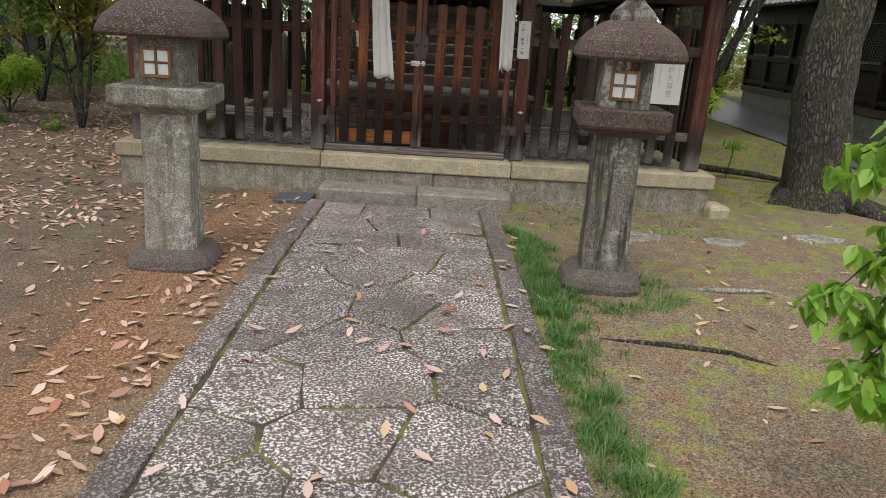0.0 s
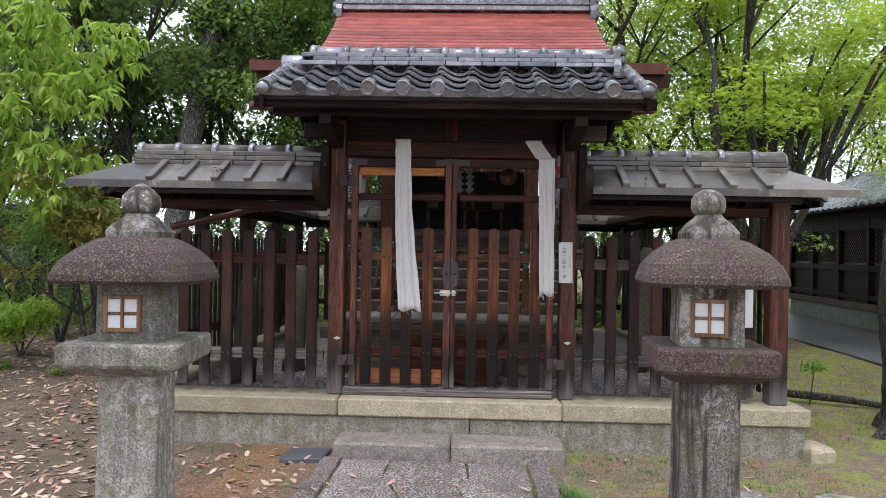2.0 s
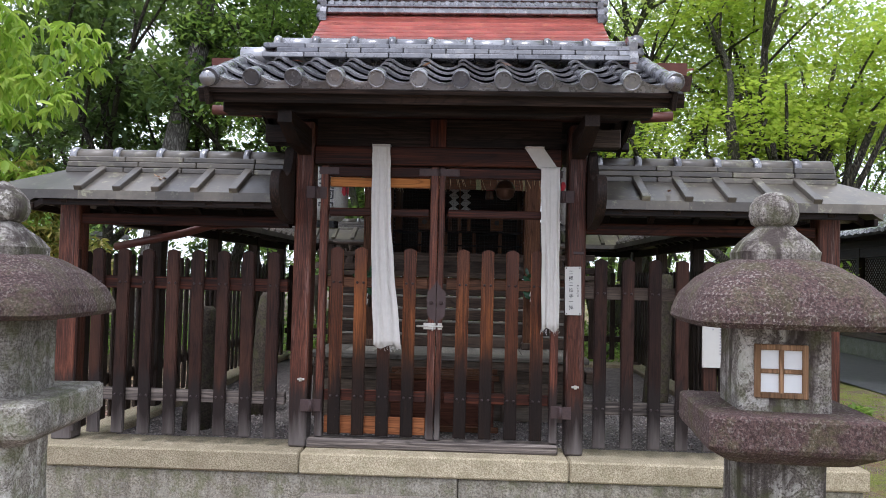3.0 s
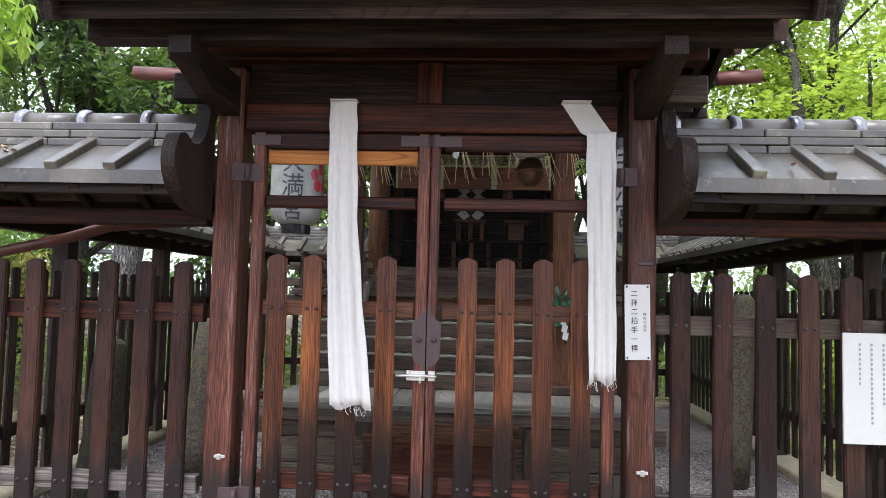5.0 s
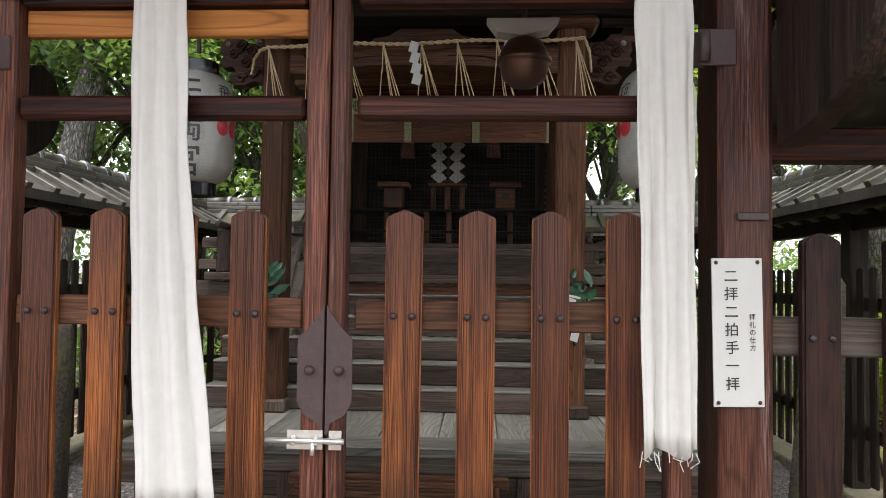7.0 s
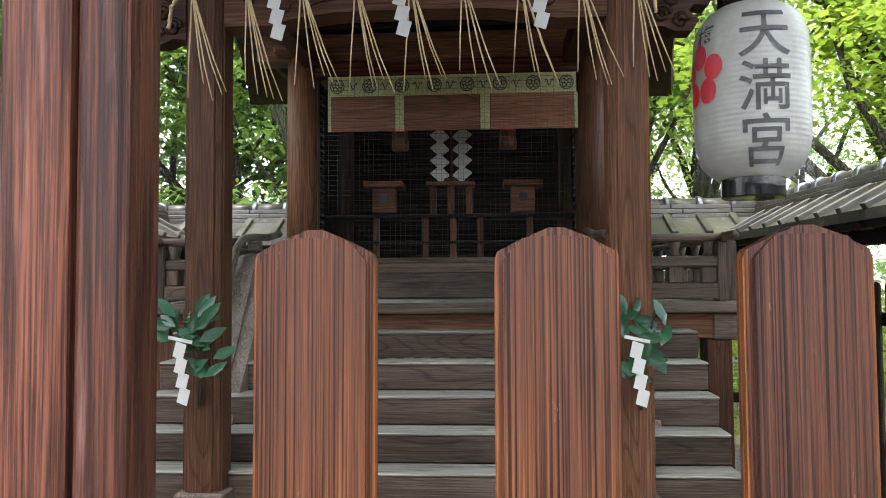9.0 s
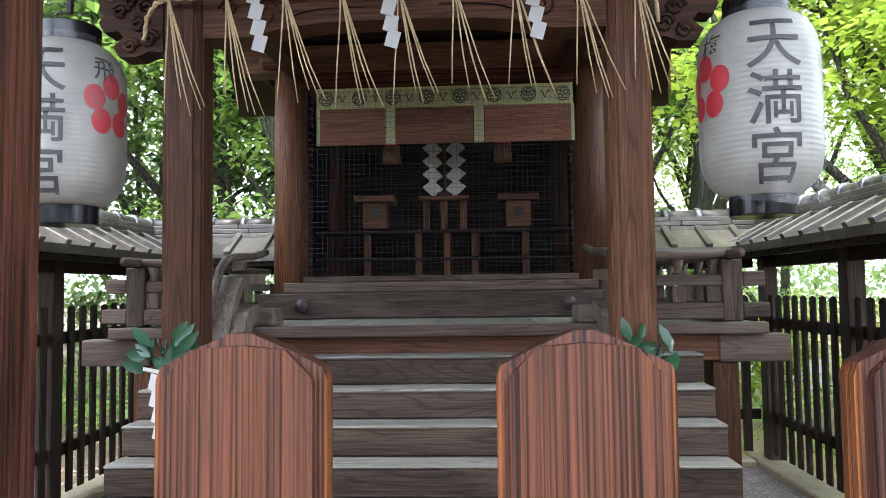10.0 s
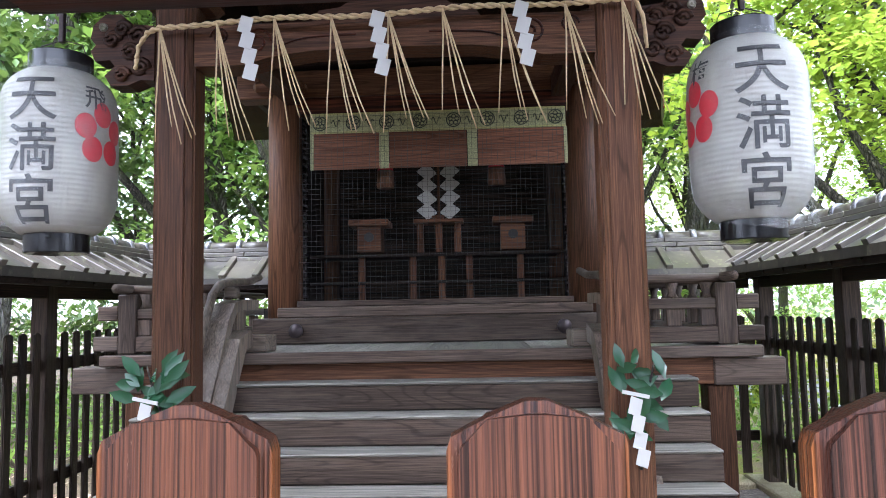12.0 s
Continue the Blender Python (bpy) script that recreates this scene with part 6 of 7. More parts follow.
def paper_lantern(at, text_deg, small, small_deg, label, half, loose):
    pl = thing("paper_lantern", label, "paper lantern", "paper lanterns", at=at)
    prof = []
    n = 110
    for i in range(n + 1):
        z = -half + 2 * half * i / n
        prof.append((lantern_r(z, half) + 0.0009 * math.sin(i * 2 * math.pi / 3.3), z))
    part("body", bm_mesh("body", lathe(bmesh.new(), prof, 48), True), M["lantern_paper"], pl, "white ribbed paper under clear plastic")
    for z0, z1 in ((half - 0.005, half + 0.075), (-half - 0.07, -half + 0.005)):
        part("ring", bm_mesh("ring", lathe(bmesh.new(), [(0.108, z0), (0.112, z0 + 0.004), (0.112, z1 - 0.004), (0.108, z1), (0.09, z1), (0.09, z1 - 0.01)], 64), False), M["black_lacquer"], pl, "black lacquered ring")
    bm = bmesh.new()
    tube(bm, [(-0.10, 0, half + 0.07), (-0.08, 0, half + 0.12), (0, 0, half + 0.14), (0.08, 0, half + 0.12), (0.10, 0, half + 0.07)], 0.0025, 6)
    part("bail", bm_mesh("bail", bm, True), M["iron"], pl)
    part("hook_rod", with_mat(block(0.02, 0.02, 0.16, 0.003), M["iron"]), None, pl, at=(0, 0, half + 0.21))

    def wrap(bm, deg, zc, off=0.003):
        bmesh.ops.subdivide_edges(bm, edges=[e for e in bm.edges if e.calc_length() > 0.02], cuts=2)
        bmesh.ops.triangulate(bm, faces=bm.faces)
        for v in bm.verts:
            z = zc + v.co.y
            r = lantern_r(z, half) + off
            a = radians(deg - 90) + v.co.x / 0.212
            v.co = Vector((r * math.cos(a), r * math.sin(a), z))
        return bm
    for ch, z in zip("天満宮", (0.56 * half, -0.04 * half, -0.64 * half)):
        part("character", wrap(glyph(ch, 0.60 * half), text_deg, z), M["ink"], pl, "black brushed character")
    part("character", wrap(glyph(small, 0.095), small_deg, 0.62 * half), M["ink"], pl, "small black character")
    for a in range(5):
        an = radians(90 + 72 * a)
        bm = bmesh.new()
        cx, cz = 0.074 * math.cos(an), 0.074 * math.sin(an)
        ring = [bm.verts.new((cx + 0.041 * math.cos(k * math.pi / 12), cz + 0.047 * math.sin(k * math.pi / 12), 0)) for k in range(24)]
        c = bm.verts.new((cx, cz, 0))
        for k in range(24):
            bm.faces.new((ring[k], ring[(k + 1) % 24], c))
        part("red_petal", wrap(bm, small_deg + (8 if small_deg > 0 else -8), 0.055), M["red"], pl, "red plum-blossom dot")
    # clear bag drawn over the paper, gathered at the ring, open at the foot
    g = random.Random(int(half * 1000))
    bag, m = bmesh.new(), 72
    rings = []
    for z in [half + 0.03 - (2 * half + 0.03 + loose) * i / 26 for i in range(27)]:
        ring = []
        for k in range(m):
            a = 2 * math.pi * k / m
            gather = max(0.0, (z - half * 0.72) / (half * 0.28))
            flare = max(0.0, (-z - half * 0.80) / (half * 0.2))
            r0 = max(lantern_r(z, half) + 0.008, (0.19 + 0.01 * flare) if z < -half * 0.7 else 0.0)
            if z > half * 0.985:
                r0 = 0.118
            r0 += 0.006 * noise.noise((math.cos(a) * 2.5, math.sin(a) * 2.5, z * 4 + half)) + (0.004 * gather + 0.008 * flare) * math.sin(a * 11 + 2 * math.sin(a * 3))
            ring.append((r0 * math.cos(a), r0 * math.sin(a), z + 0.012 * flare * math.sin(a * 2 + 1)))
        rings.append(ring)
    rings_loft(bag, rings, False)
    part("plastic_cover", bm_mesh("plastic_cover", bag, True), M["film"], pl, "loose wrinkled clear plastic cover").visible_shadow = False
    return pl


lpn = Nodes("lantern_paper", 0.6)
c_ = lpn.mix(lpn.ramp(lpn.noise(lpn.coords((1, 1, 1)), 6, 4), (0.3, 0.0), (0.7, 1.0)), (0.32, 0.305, 0.265), (0.48, 0.462, 0.415))
lpn.b.inputs["Coat Weight"].default_value, lpn.b.inputs["Coat Roughness"].default_value = 0.6, 0.12
lpn.bump(lpn.noise(lpn.coords((9, 9, 1.5)), 1.0, 3, 0.6, 0.5), 0.35, 0.02)
M["lantern_paper"] = lpn.done(c_)
fn = Nodes("clear_film", 0.12)
fn.bump(fn.noise(fn.coords((11, 11, 3.5)), 1.0, 4, 0.6, 1.2), 0.6, 0.03)
fn.done((0.75, 0.75, 0.73))
clear = fn.nt.nodes.new("ShaderNodeBsdfTransparent")
clear.inputs["Color"].default_value = (0.97, 0.97, 0.96, 1)
film_mix = fn.nt.nodes.new("ShaderNodeMixShader")
fn.put(film_mix.inputs[0], fn.ramp(fn.noise(fn.coords((7, 7, 2.5)), 1.0, 5, 0.65, 0.8), (0.42, 0.015), (0.74, 0.17)))
fn.nt.links.new(clear.outputs[0], film_mix.inputs[1])
fn.nt.links.new(fn.b.outputs[0], film_mix.inputs[2])
fn.nt.links.new(film_mix.outputs[0], fn.nt.nodes["Material Output"].inputs["Surface"])
M["film"] = fn.mat
paper_lantern(pose(-1.373, 9.17, 2.385, 0, 0, 0), 5, "飛", 66, "white paper lantern in plastic, lettered in black with red dots", 0.305, -0.02)
paper_lantern(pose(1.175, 9.15, 2.385, 0, 0, 0), -6, "梅", -68, "white paper lantern in loose plastic, lettered in black with red dots", 0.32, 0.03)
for s, x in ((-1, -1.345), (1, 1.175)):
    thing("lantern_arm", "dark timber arm holding the paper lantern", "arm", "lantern arms", at=(x + (-s) * 0.05, 9.17, 2.985), data=with_mat(block(0.5, 0.05, 0.05, 0.005), M["dark_x"]))

# bell under the gate roof
bell = thing("bell", "round brown bronze bell hanging inside the gate", "bell", at=(0.352, 7.31, 2.20))
part("body", bm_mesh("body", lathe(bmesh.new(), [(0.005, -0.072), (0.035, -0.068), (0.062, -0.045), (0.072, -0.008), (0.074, 0.0), (0.080, 0.002), (0.080, 0.012), (0.074, 0.014), (0.070, 0.03), (0.052, 0.062), (0.02, 0.078), (0.01, 0.08)], 28), True), M["bronze"], bell)
part("hanger", bm_mesh("hanger", lathe(bmesh.new(), [(0.008, 0.078), (0.008, 0.30)], 8), True), M["iron"], bell)
bm = bmesh.new()
prism(bm, [(-0.12, 0.0), (0.09, 0.0), (0.06, -0.035), (-0.02, -0.05), (-0.09, -0.04)], -0.03, 0.03)
part("cloth_knot", bm, M["cloth"], bell, "white cloth tied above the bell", at=(0.01, 0.0, 0.125))
thing("bell_beam", "dark timber beam holding the bell", "beam", at=(0.35, 7.31, 2.55), data=with_mat(block(1.2, 0.07, 0.09, 0.004), M["dark_x"]))


# white cloths on the lintel
def cloth(name, pts_top, pts, label, seed, tail=0.0):
    """A hanging strip with soft vertical folds; pts: (height, left, right)."""
    r = random.Random(seed)
    ph = [r.uniform(0, 6.28) for _ in range(4)]
    n, verts, faces = 22, [], []
    rows = []
    for i in range(len(pts) - 1):
        for k in range(10):
            u = k / 10
            rows.append([pts[i][j] + (pts[i + 1][j] - pts[i][j]) * u for j in range(3)])
    rows.append(list(pts[-1]))
    for ri, (z, a, b) in enumerate(rows):
        d = ri / len(rows)
        for i in range(n + 1):
            u = i / n
            fold = (0.010 * math.sin(u * 17 + ph[0]) + 0.006 * math.sin(u * 31 + ph[1] + d)) * min(1, 0.15 + d * 1.3)
            verts.append((a + (b - a) * u + 0.002 * math.sin(ri * 0.7 + u * 9), fold - 0.01 * d, z + (0.012 * math.sin(u * 9 + ph[2]) if ri == len(rows) - 1 else 0)))
    w = n + 1
    faces = [(j * w + i, j * w + i + 1, (j + 1) * w + i + 1, (j + 1) * w + i) for j in range(len(rows) - 1) for i in range(n)]
    ob = thing(name, label, "cloth", "white cloths", at=(0, 6.888, 0))
    main = part("strip", mesh_from("strip", verts, faces, True), M["cloth"], ob)
    sol = main.modifiers.new("thick", "SOLIDIFY")
    sol.thickness = 0.003
    zb, a, b = pts[-1]
    bm = bmesh.new()
    for k in range(13):
        x = a + (b - a) * r.random()
        ln = r.uniform(0.012, 0.04)
        tube(bm, [(x, -0.012, zb + 0.005), (x + r.uniform(-0.01, 0.01), -0.015, zb - ln * 0.5), (x + r.uniform(-0.015, 0.015), -0.012, zb - ln)], 0.0011, 4)
    part("frayed_edge", bm, M["cloth"], ob)
    return ob


cloth("hanging_cloth", None, [(2.452, -0.605, -0.478), (2.30, -0.603, -0.472), (1.9, -0.598, -0.458), (1.5, -0.585, -0.420), (1.045, -0.560, -0.365)], "long white cotton cloth hanging from the gate lintel", 3)
cl = cloth("hanging_cloth", None, [(2.318, 0.578, 0.712), (2.1, 0.580, 0.714), (1.7, 0.590, 0.716), (1.19, 0.598, 0.722)], "white cotton cloth folded over the gate lintel", 5)
bm = bmesh.new()
a = [(0.468, 2.452), (0.598, 2.455), (0.690, 2.325), (0.705, 2.306), (0.582, 2.304), (0.556, 2.318)]
prism(bm, a, 0.022, 0.026)
part("fold", bm, M["cloth"], cl, at=(0, 0, 0))
for xa, xb in ((-0.605, -0.478), (0.468, 0.598)):
    thing("cloth_fold", "white cloth laid over the top of the lintel", "cloth", "white cloths", at=((xa + xb) / 2, 6.98, 2.456), data=with_mat(block(xb - xa, 0.215, 0.005, 0.0), M["cloth"]))


# signs
def text_column(parent, chars, x, z, size, pitch, mat, y=-0.0045):
    for k, ch in enumerate(chars):
        bm = glyph(ch, size)
        for v in bm.verts:
            v.co = Vector((v.co.x, 0, v.co.y))
        part("character", bm, mat, parent, at=(x, y, z - k * pitch))


sign = thing("prayer_sign", "white paper notice with black lettering pinned to the gate post", "sign", at=pose(0.815, 6.899, 1.462, 0, -1.0, 0))
part("board", block(0.112, 0.006, 0.335, 0.001).copy(), M["paper"], sign)
text_column(sign, "二拝二拍手一拝", -0.014, 0.128, 0.032, 0.0405, M["ink"])
text_column(sign, "拝礼の仕方", 0.032, 0.035, 0.015, 0.0175, M["ink"])
for x in (-0.046, 0.046):
    for z in (-0.158, 0.158):
        part("pin", bm_mesh("pin", lathe(bmesh.new(), [(0.005, 0), (0.003, -0.004)], 8, axis="y"), True), M["iron"], sign, at=(x, -0.003, z))
sign2 = thing("history_sign", "white notice board with grey lettering fixed to the pickets", "sign", at=pose(2.02, 6.900, 1.20, 0, 0, 0))
part("board", block(0.64, 0.012, 0.48, 0.002).copy(), M["paper"], sign2)
text_column(sign2, "飛梅天満宮", 0.20, 0.15, 0.062, 0.072, M["grey_ink"], -0.0075)
r = random.Random(9)
for k in range(8):
    x = 0.10 - k * 0.05
    ln = r.uniform(0.16, 0.36)
    z = 0.19
    while ln > 0:
        part("line_of_writing", with_mat(block(0.0085, 0.002, 0.012, 0.0), M["grey_ink"]), None, sign2, at=(x, -0.0075, z))
        z -= 0.021
        ln -= 0.021
for k in range(14):
    part("line_of_writing", with_mat(block(0.007, 0.002, 0.009, 0.0), M["grey_ink"]), None, sign2, at=(0.275, -0.0075, 0.20 - k * 0.017))


# ---------------------------------------------------------------- planting
def leaf_cloud(name, centres, count, size, seed, spread, droop=0.3, flat=0.6, aspect=0.45, whorl=0):
    """Many small folded leaves scattered about branch tips; one mesh, leaf by leaf.
    centres: (x, y, z, radius); spread: share of vertical radius; whorl: leaves that share one twig end."""
    g = np.random.RandomState(seed)
    c = np.array(centres, float)
    w = c[:, 3] ** 2
    idx = g.choice(len(c), count, p=w / w.sum())
    d = g.normal(size=(count, 3))
    d /= np.linalg.norm(d, axis=1)[:, None] + 1e-9
    rad = c[idx, 3] * g.uniform(0.25, 1.0, count) ** 0.6
    p = c[idx, :3] + d * rad[:, None] * np.array([1, 1, spread])
    if whorl:
        p = np.repeat(p[::whorl], whorl, 0)[:count]
    s = size * g.uniform(0.6, 1.35, count)
    yaw = g.uniform(0, 2 * np.pi, count)
    dip = g.normal(-droop, flat, count)
    fwd = np.stack([np.cos(yaw) * np.cos(dip), np.sin(yaw) * np.cos(dip), np.sin(dip)], 1)
    if whorl:
        p = p + fwd * s[:, None] * 0.55
    side = np.stack([-np.sin(yaw), np.cos(yaw), g.normal(0, 0.35, count)], 1)
    side /= np.linalg.norm(side, axis=1)[:, None]
    up = np.cross(fwd, side)
    a = p - fwd * s[:, None] * 0.5
    b = p + side * (s * aspect * 0.5)[:, None] + up * (s * 0.06)[:, None]
    e = p + fwd * s[:, None] * 0.5 - np.array([0, 0, 1]) * (s * 0.12)[:, None]
    f = p - side * (s * aspect * 0.5)[:, None] + up * (s * 0.06)[:, None]
    if whorl:
        # long pointed leaf with a folded midrib that hangs at its tip
        h = fwd * s[:, None] * 0.22
        drop = np.array([0, 0, 1]) * (s * 0.10)[:, None]
        v = np.stack([a, b - h, b + h * 0.8 - drop * 0.5, e - drop, f + h * 0.8 - drop * 0.5, f - h], 1).reshape(-1, 3)
        k = np.arange(count)[:, None] * 6
        tri = np.concatenate([k + np.array(q) for q in ((0, 1, 2), (0, 2, 3), (0, 3, 4), (0, 4, 5))], 1).reshape(-1, 3)
    else:
        v = np.stack([a, b, e, f], 1).reshape(-1, 3)
        k = np.arange(count)[:, None] * 4
        tri = np.concatenate([k + np.array([0, 1, 2]), k + np.array([0, 2, 3])], 1).reshape(-1, 3)
    me = bpy.data.meshes.new(name)
    me.vertices.add(len(v))
    me.vertices.foreach_set("co", v.ravel())
    me.loops.add(len(tri) * 3)
    me.loops.foreach_set("vertex_index", tri.ravel().astype(np.int32))
    me.polygons.add(len(tri))
    me.polygons.foreach_set("loop_start", np.arange(0, len(tri) * 3, 3, dtype=np.int32))
    me.polygons.foreach_set("loop_total", np.full(len(tri), 3, dtype=np.int32))
    me.update(calc_edges=True)
    return me


def grow(bm, start, way, length, radius, depth, r, tips, bend=0.35, rise=0.1, kids=(2, 3), seg=7):
    """A limb that tapers, bends and divides; its tips are gathered."""
    pts, rad = [Vector(start)], [radius]
    d = Vector(way).normalized()
    n = 5
    for i in range(n):
        d = (d + Vector((r.uniform(-bend, bend), r.uniform(-bend, bend), r.uniform(-bend, bend) + rise)) * 0.35).normalized()
        pts.append(pts[-1] + d * length / n)
        rad.append(radius * (1 - 0.5 * (i + 1) / n))
    own = bmesh.new()
    tube(own, pts, rad, seg)
    bm.append(own)
    if depth == 0:
        tips.append(pts[-1])
        tips.append(pts[3])
        return
    for k in range(r.randint(*kids)):
        i = r.randint(2, n)
        nd = (d + Vector((r.uniform(-1, 1), r.uniform(-1, 1), r.uniform(-0.35, 0.6)))).normalized()
        grow(bm, pts[i], nd, length * r.uniform(0.55, 0.8), rad[i] * 0.75, depth - 1, r, tips, bend, rise, kids, max(5, seg - 1))
    tips.append(pts[-1])


def tree(name, label, base, stems, mat_bark, mat_leaf, leaves, size, seed, crown_r=0.7, spread=0.5, depth=2, droop=0.3, extra=(), group="trees", flat=0.6, aspect=0.45, category="tree", whorl=0):
    """stems: (way, length, radius). extra: more leaf masses (x, y, z, radius) relative to the base."""
    r = random.Random(seed)
    t = thing(name, label, category, group, at=base)
    tips = []
    for way, length, radius in stems:
        limbs = []
        grow(limbs, (0, 0, -0.1), way, length, radius, depth, r, tips)
        for k, b in enumerate(limbs):
            part("limb" if k else "trunk", bm_mesh("limb", b, True), mat_bark, t)
    cs = [(p.x, p.y, p.z, crown_r * r.uniform(0.6, 1.2)) for p in tips] + list(extra)
    part("crown", leaf_cloud("crown", cs, leaves, size, seed, spread, droop, flat, aspect, whorl), mat_leaf, t)
    return t


# old trunk beside the road
r = random.Random(2)
tr = thing("old_tree", "thick dark furrowed trunk with moss at its flared foot", "tree", at=(4.22, 7.72, -0.08))
rings = []
for z, cx, rad, fl in ((-0.15, 0.12, 0.52, 0.30), (0.05, 0.10, 0.44, 0.22), (0.2, 0.06, 0.37, 0.12), (0.45, 0.0, 0.325, 0.05), (0.8, -0.05, 0.305, 0.03), (1.2, -0.09, 0.285, 0.03), (1.7, -0.09, 0.265, 0.03), (2.3, -0.02, 0.25, 0.03), (3.0, 0.12, 0.235, 0.03), (4.0, 0.35, 0.215, 0.02), (5.5, 0.7, 0.18, 0.02), (7.5, 1.1, 0.12, 0.02)):
    ring = []
    for k in range(40):
        a = 2 * math.pi * k / 40
        rr = rad * (1 + fl * (0.6 * math.cos(3 * a + 0.5) + 0.4 * math.cos(5 * a + 1.0)) + 0.05 * noise.noise((math.cos(a) * 3, math.sin(a) * 3, z * 1.5)) + 0.035 * noise.noise((math.cos(a) * 9, math.sin(a) * 9, z * 3)))
        ring.append((cx + rr * math.cos(a), rr * math.sin(a), z))
    rings.append(ring)
bm = rings_loft(bmesh.new(), rings)
bmesh.ops.subdivide_edges(bm, edges=[e for e in bm.edges if abs(e.verts[0].co.z - e.verts[1].co.z) > 0.1], cuts=6)
for v in bm.verts:
    p = v.co
    q = 0.022 * noise.noise((p.x * 14, p.y * 14, p.z * 4)) + 0.012 * noise.noise((p.x * 30, p.y * 30, p.z * 9))
    d = Vector((p.x, p.y, 0)).normalized()
    v.co = p + d * q
part("trunk", bm_mesh("trunk", bm, True), M["bark"], tr)
for pts in ([(0.3, 0.0, 0.12), (0.6, -0.1, 0.03), (0.95, -0.15, -0.04)], [(0.25, -0.3, 0.10), (0.42, -0.6, 0.02), (0.5, -0.9, -0.05)], [(-0.3, -0.1, 0.06), (-0.45, -0.16, 0.0), (-0.6, -0.2, -0.06)]):
    part("root", bm_mesh("root", tube(bmesh.new(), pts, [0.13, 0.08, 0.03], 9), True), M["bark"], tr)
limbs, tips = [], []
for z, w in ((4.2, (-0.7, -0.3, 0.5)), (5.0, (0.6, -0.6, 0.6)), (5.6, (-0.4, 0.7, 0.6)), (6.5, (0.8, 0.2, 0.8))):
    grow(limbs, (0.35 + (z - 4) * 0.2, 0, z), w, 2.4, 0.09, 1, r, tips)
for b in limbs:
    part("limb", bm_mesh("limb", b, True), M["bark"], tr)
lb = bmesh.new()
tube(lb, [(0.1, 0.1, 3.0), (0.5, 1.2, 3.1), (1.0, 2.4, 2.95), (1.8, 3.4, 2.85)], [0.06, 0.04, 0.03, 0.012], 7)
part("limb", bm_mesh("limb", lb, True), M["bark"], tr)
part("crown", leaf_cloud("crown", [(p.x, p.y, p.z, 0.8) for p in tips] + [(0.6, 1.9, 2.95, 0.35), (1.1, 2.6, 2.85, 0.4), (1.6, 3.2, 2.8, 0.4)], 9000, 0.09, 21, 0.35), M["leaf_maple"], tr)

MAPLE = dict(mat_bark=M["bark"], mat_leaf=M["leaf_maple"], spread=0.22, droop=0.1, flat=0.35, aspect=0.8)
tree("maple", "spreading maple with dark leaning stems and bright green leaves", (4.55, 13.0, 0), [((-0.06, 0, 1), 4.2, 0.15), ((0.10, 0.05, 1), 4.6, 0.17), ((0.18, 0.1, 1), 4.2, 0.11)], leaves=15000, size=0.09, seed=31, crown_r=1.15, **MAPLE)
tree("maple", "spreading maple with dark leaning stems and bright green leaves", (4.75, 13.6, 0), [((0.14, 0, 1), 4.2, 0.13), ((0.20, 0.1, 1), 4.6, 0.13), ((0.27, -0.1, 1), 4.4, 0.10)], leaves=15500, size=0.09, seed=37, crown_r=1.1, **MAPLE)
tree("maple", "spreading maple with dark leaning stems and bright green leaves", (11.6, 17.5, 0), [((-0.3, -0.1, 1), 4.2, 0.14), ((0.3, 0.1, 1), 4.4, 0.13)], leaves=7000, size=0.12, seed=41, crown_r=1.2, **MAPLE)
# pale big trunk
tree("cedar", "tall straight trunk with pale flaking bark", (-5.92, 15.0, 0), [((0.0, 0.0, 1), 11.0, 0.27)], M["bark_grey"], M["leaf_dark"], 3000, 0.16, 53, 0.8, 0.5, 0, group="trees")
# young bright tree at the near left, drooping sprays
NEAR = [(-0.6, -0.4, 3.0, 0.55), (0.0, -0.2, 2.6, 0.5), (0.45, -0.3, 3.3, 0.45), (-1.1, 0.0, 2.4, 0.6), (0.3, 0.2, 4.0, 0.7), (-0.8, 0.3, 3.8, 0.8), (-0.2, -0.5, 4.6, 0.8), (-1.4, -0.3, 3.3, 0.7), (0.6, -0.1, 2.5, 0.3), (-1.8, 0.0, 4.3, 0.8), (0.1, -0.5, 2.1, 0.3)]
tree("young_oak", "leaning tree with drooping sprays of fresh yellow-green leaves", (-7.0, 9.5, 0), [((0.3, 0, 1), 2.6, 0.07), ((-0.1, 0.1, 1), 2.6, 0.06)], M["bark"], M["leaf_bright"], 12000, 0.135, 61, 0.45, 0.7, 2, droop=0.75, flat=0.35, extra=[(a + 2.0, b, c, d) for a, b, c, d in NEAR], aspect=0.34, whorl=8)
tree("gold_shrub", "tall shrub with golden-tipped young leaves", (-4.75, 9.9, 0), [((0.1, 0, 1), 1.9, 0.04), ((-0.25, 0, 1), 1.9, 0.04), ((0.3, 0.1, 1), 1.8, 0.03)], M["bark"], M["leaf_gold"], 5600, 0.085, 67, 0.42, 0.6, 1, category="shrub", group="shrubs", extra=[(-0.1, -0.2, 1.75, 0.4), (0.3, -0.2, 1.9, 0.35), (0.05, 0, 2.25, 0.3)], whorl=7, aspect=0.4, droop=0.0)
tree("dark_shrub", "dark evergreen shrub behind the fence", (-6.6, 12.4, 0), [((0.2, 0, 1), 1.5, 0.05), ((-0.4, 0, 1), 1.6, 0.05)], M["bark"], M["leaf_mid"], 6000, 0.10, 68, 0.7, 0.7, 1, category="shrub", group="shrubs")
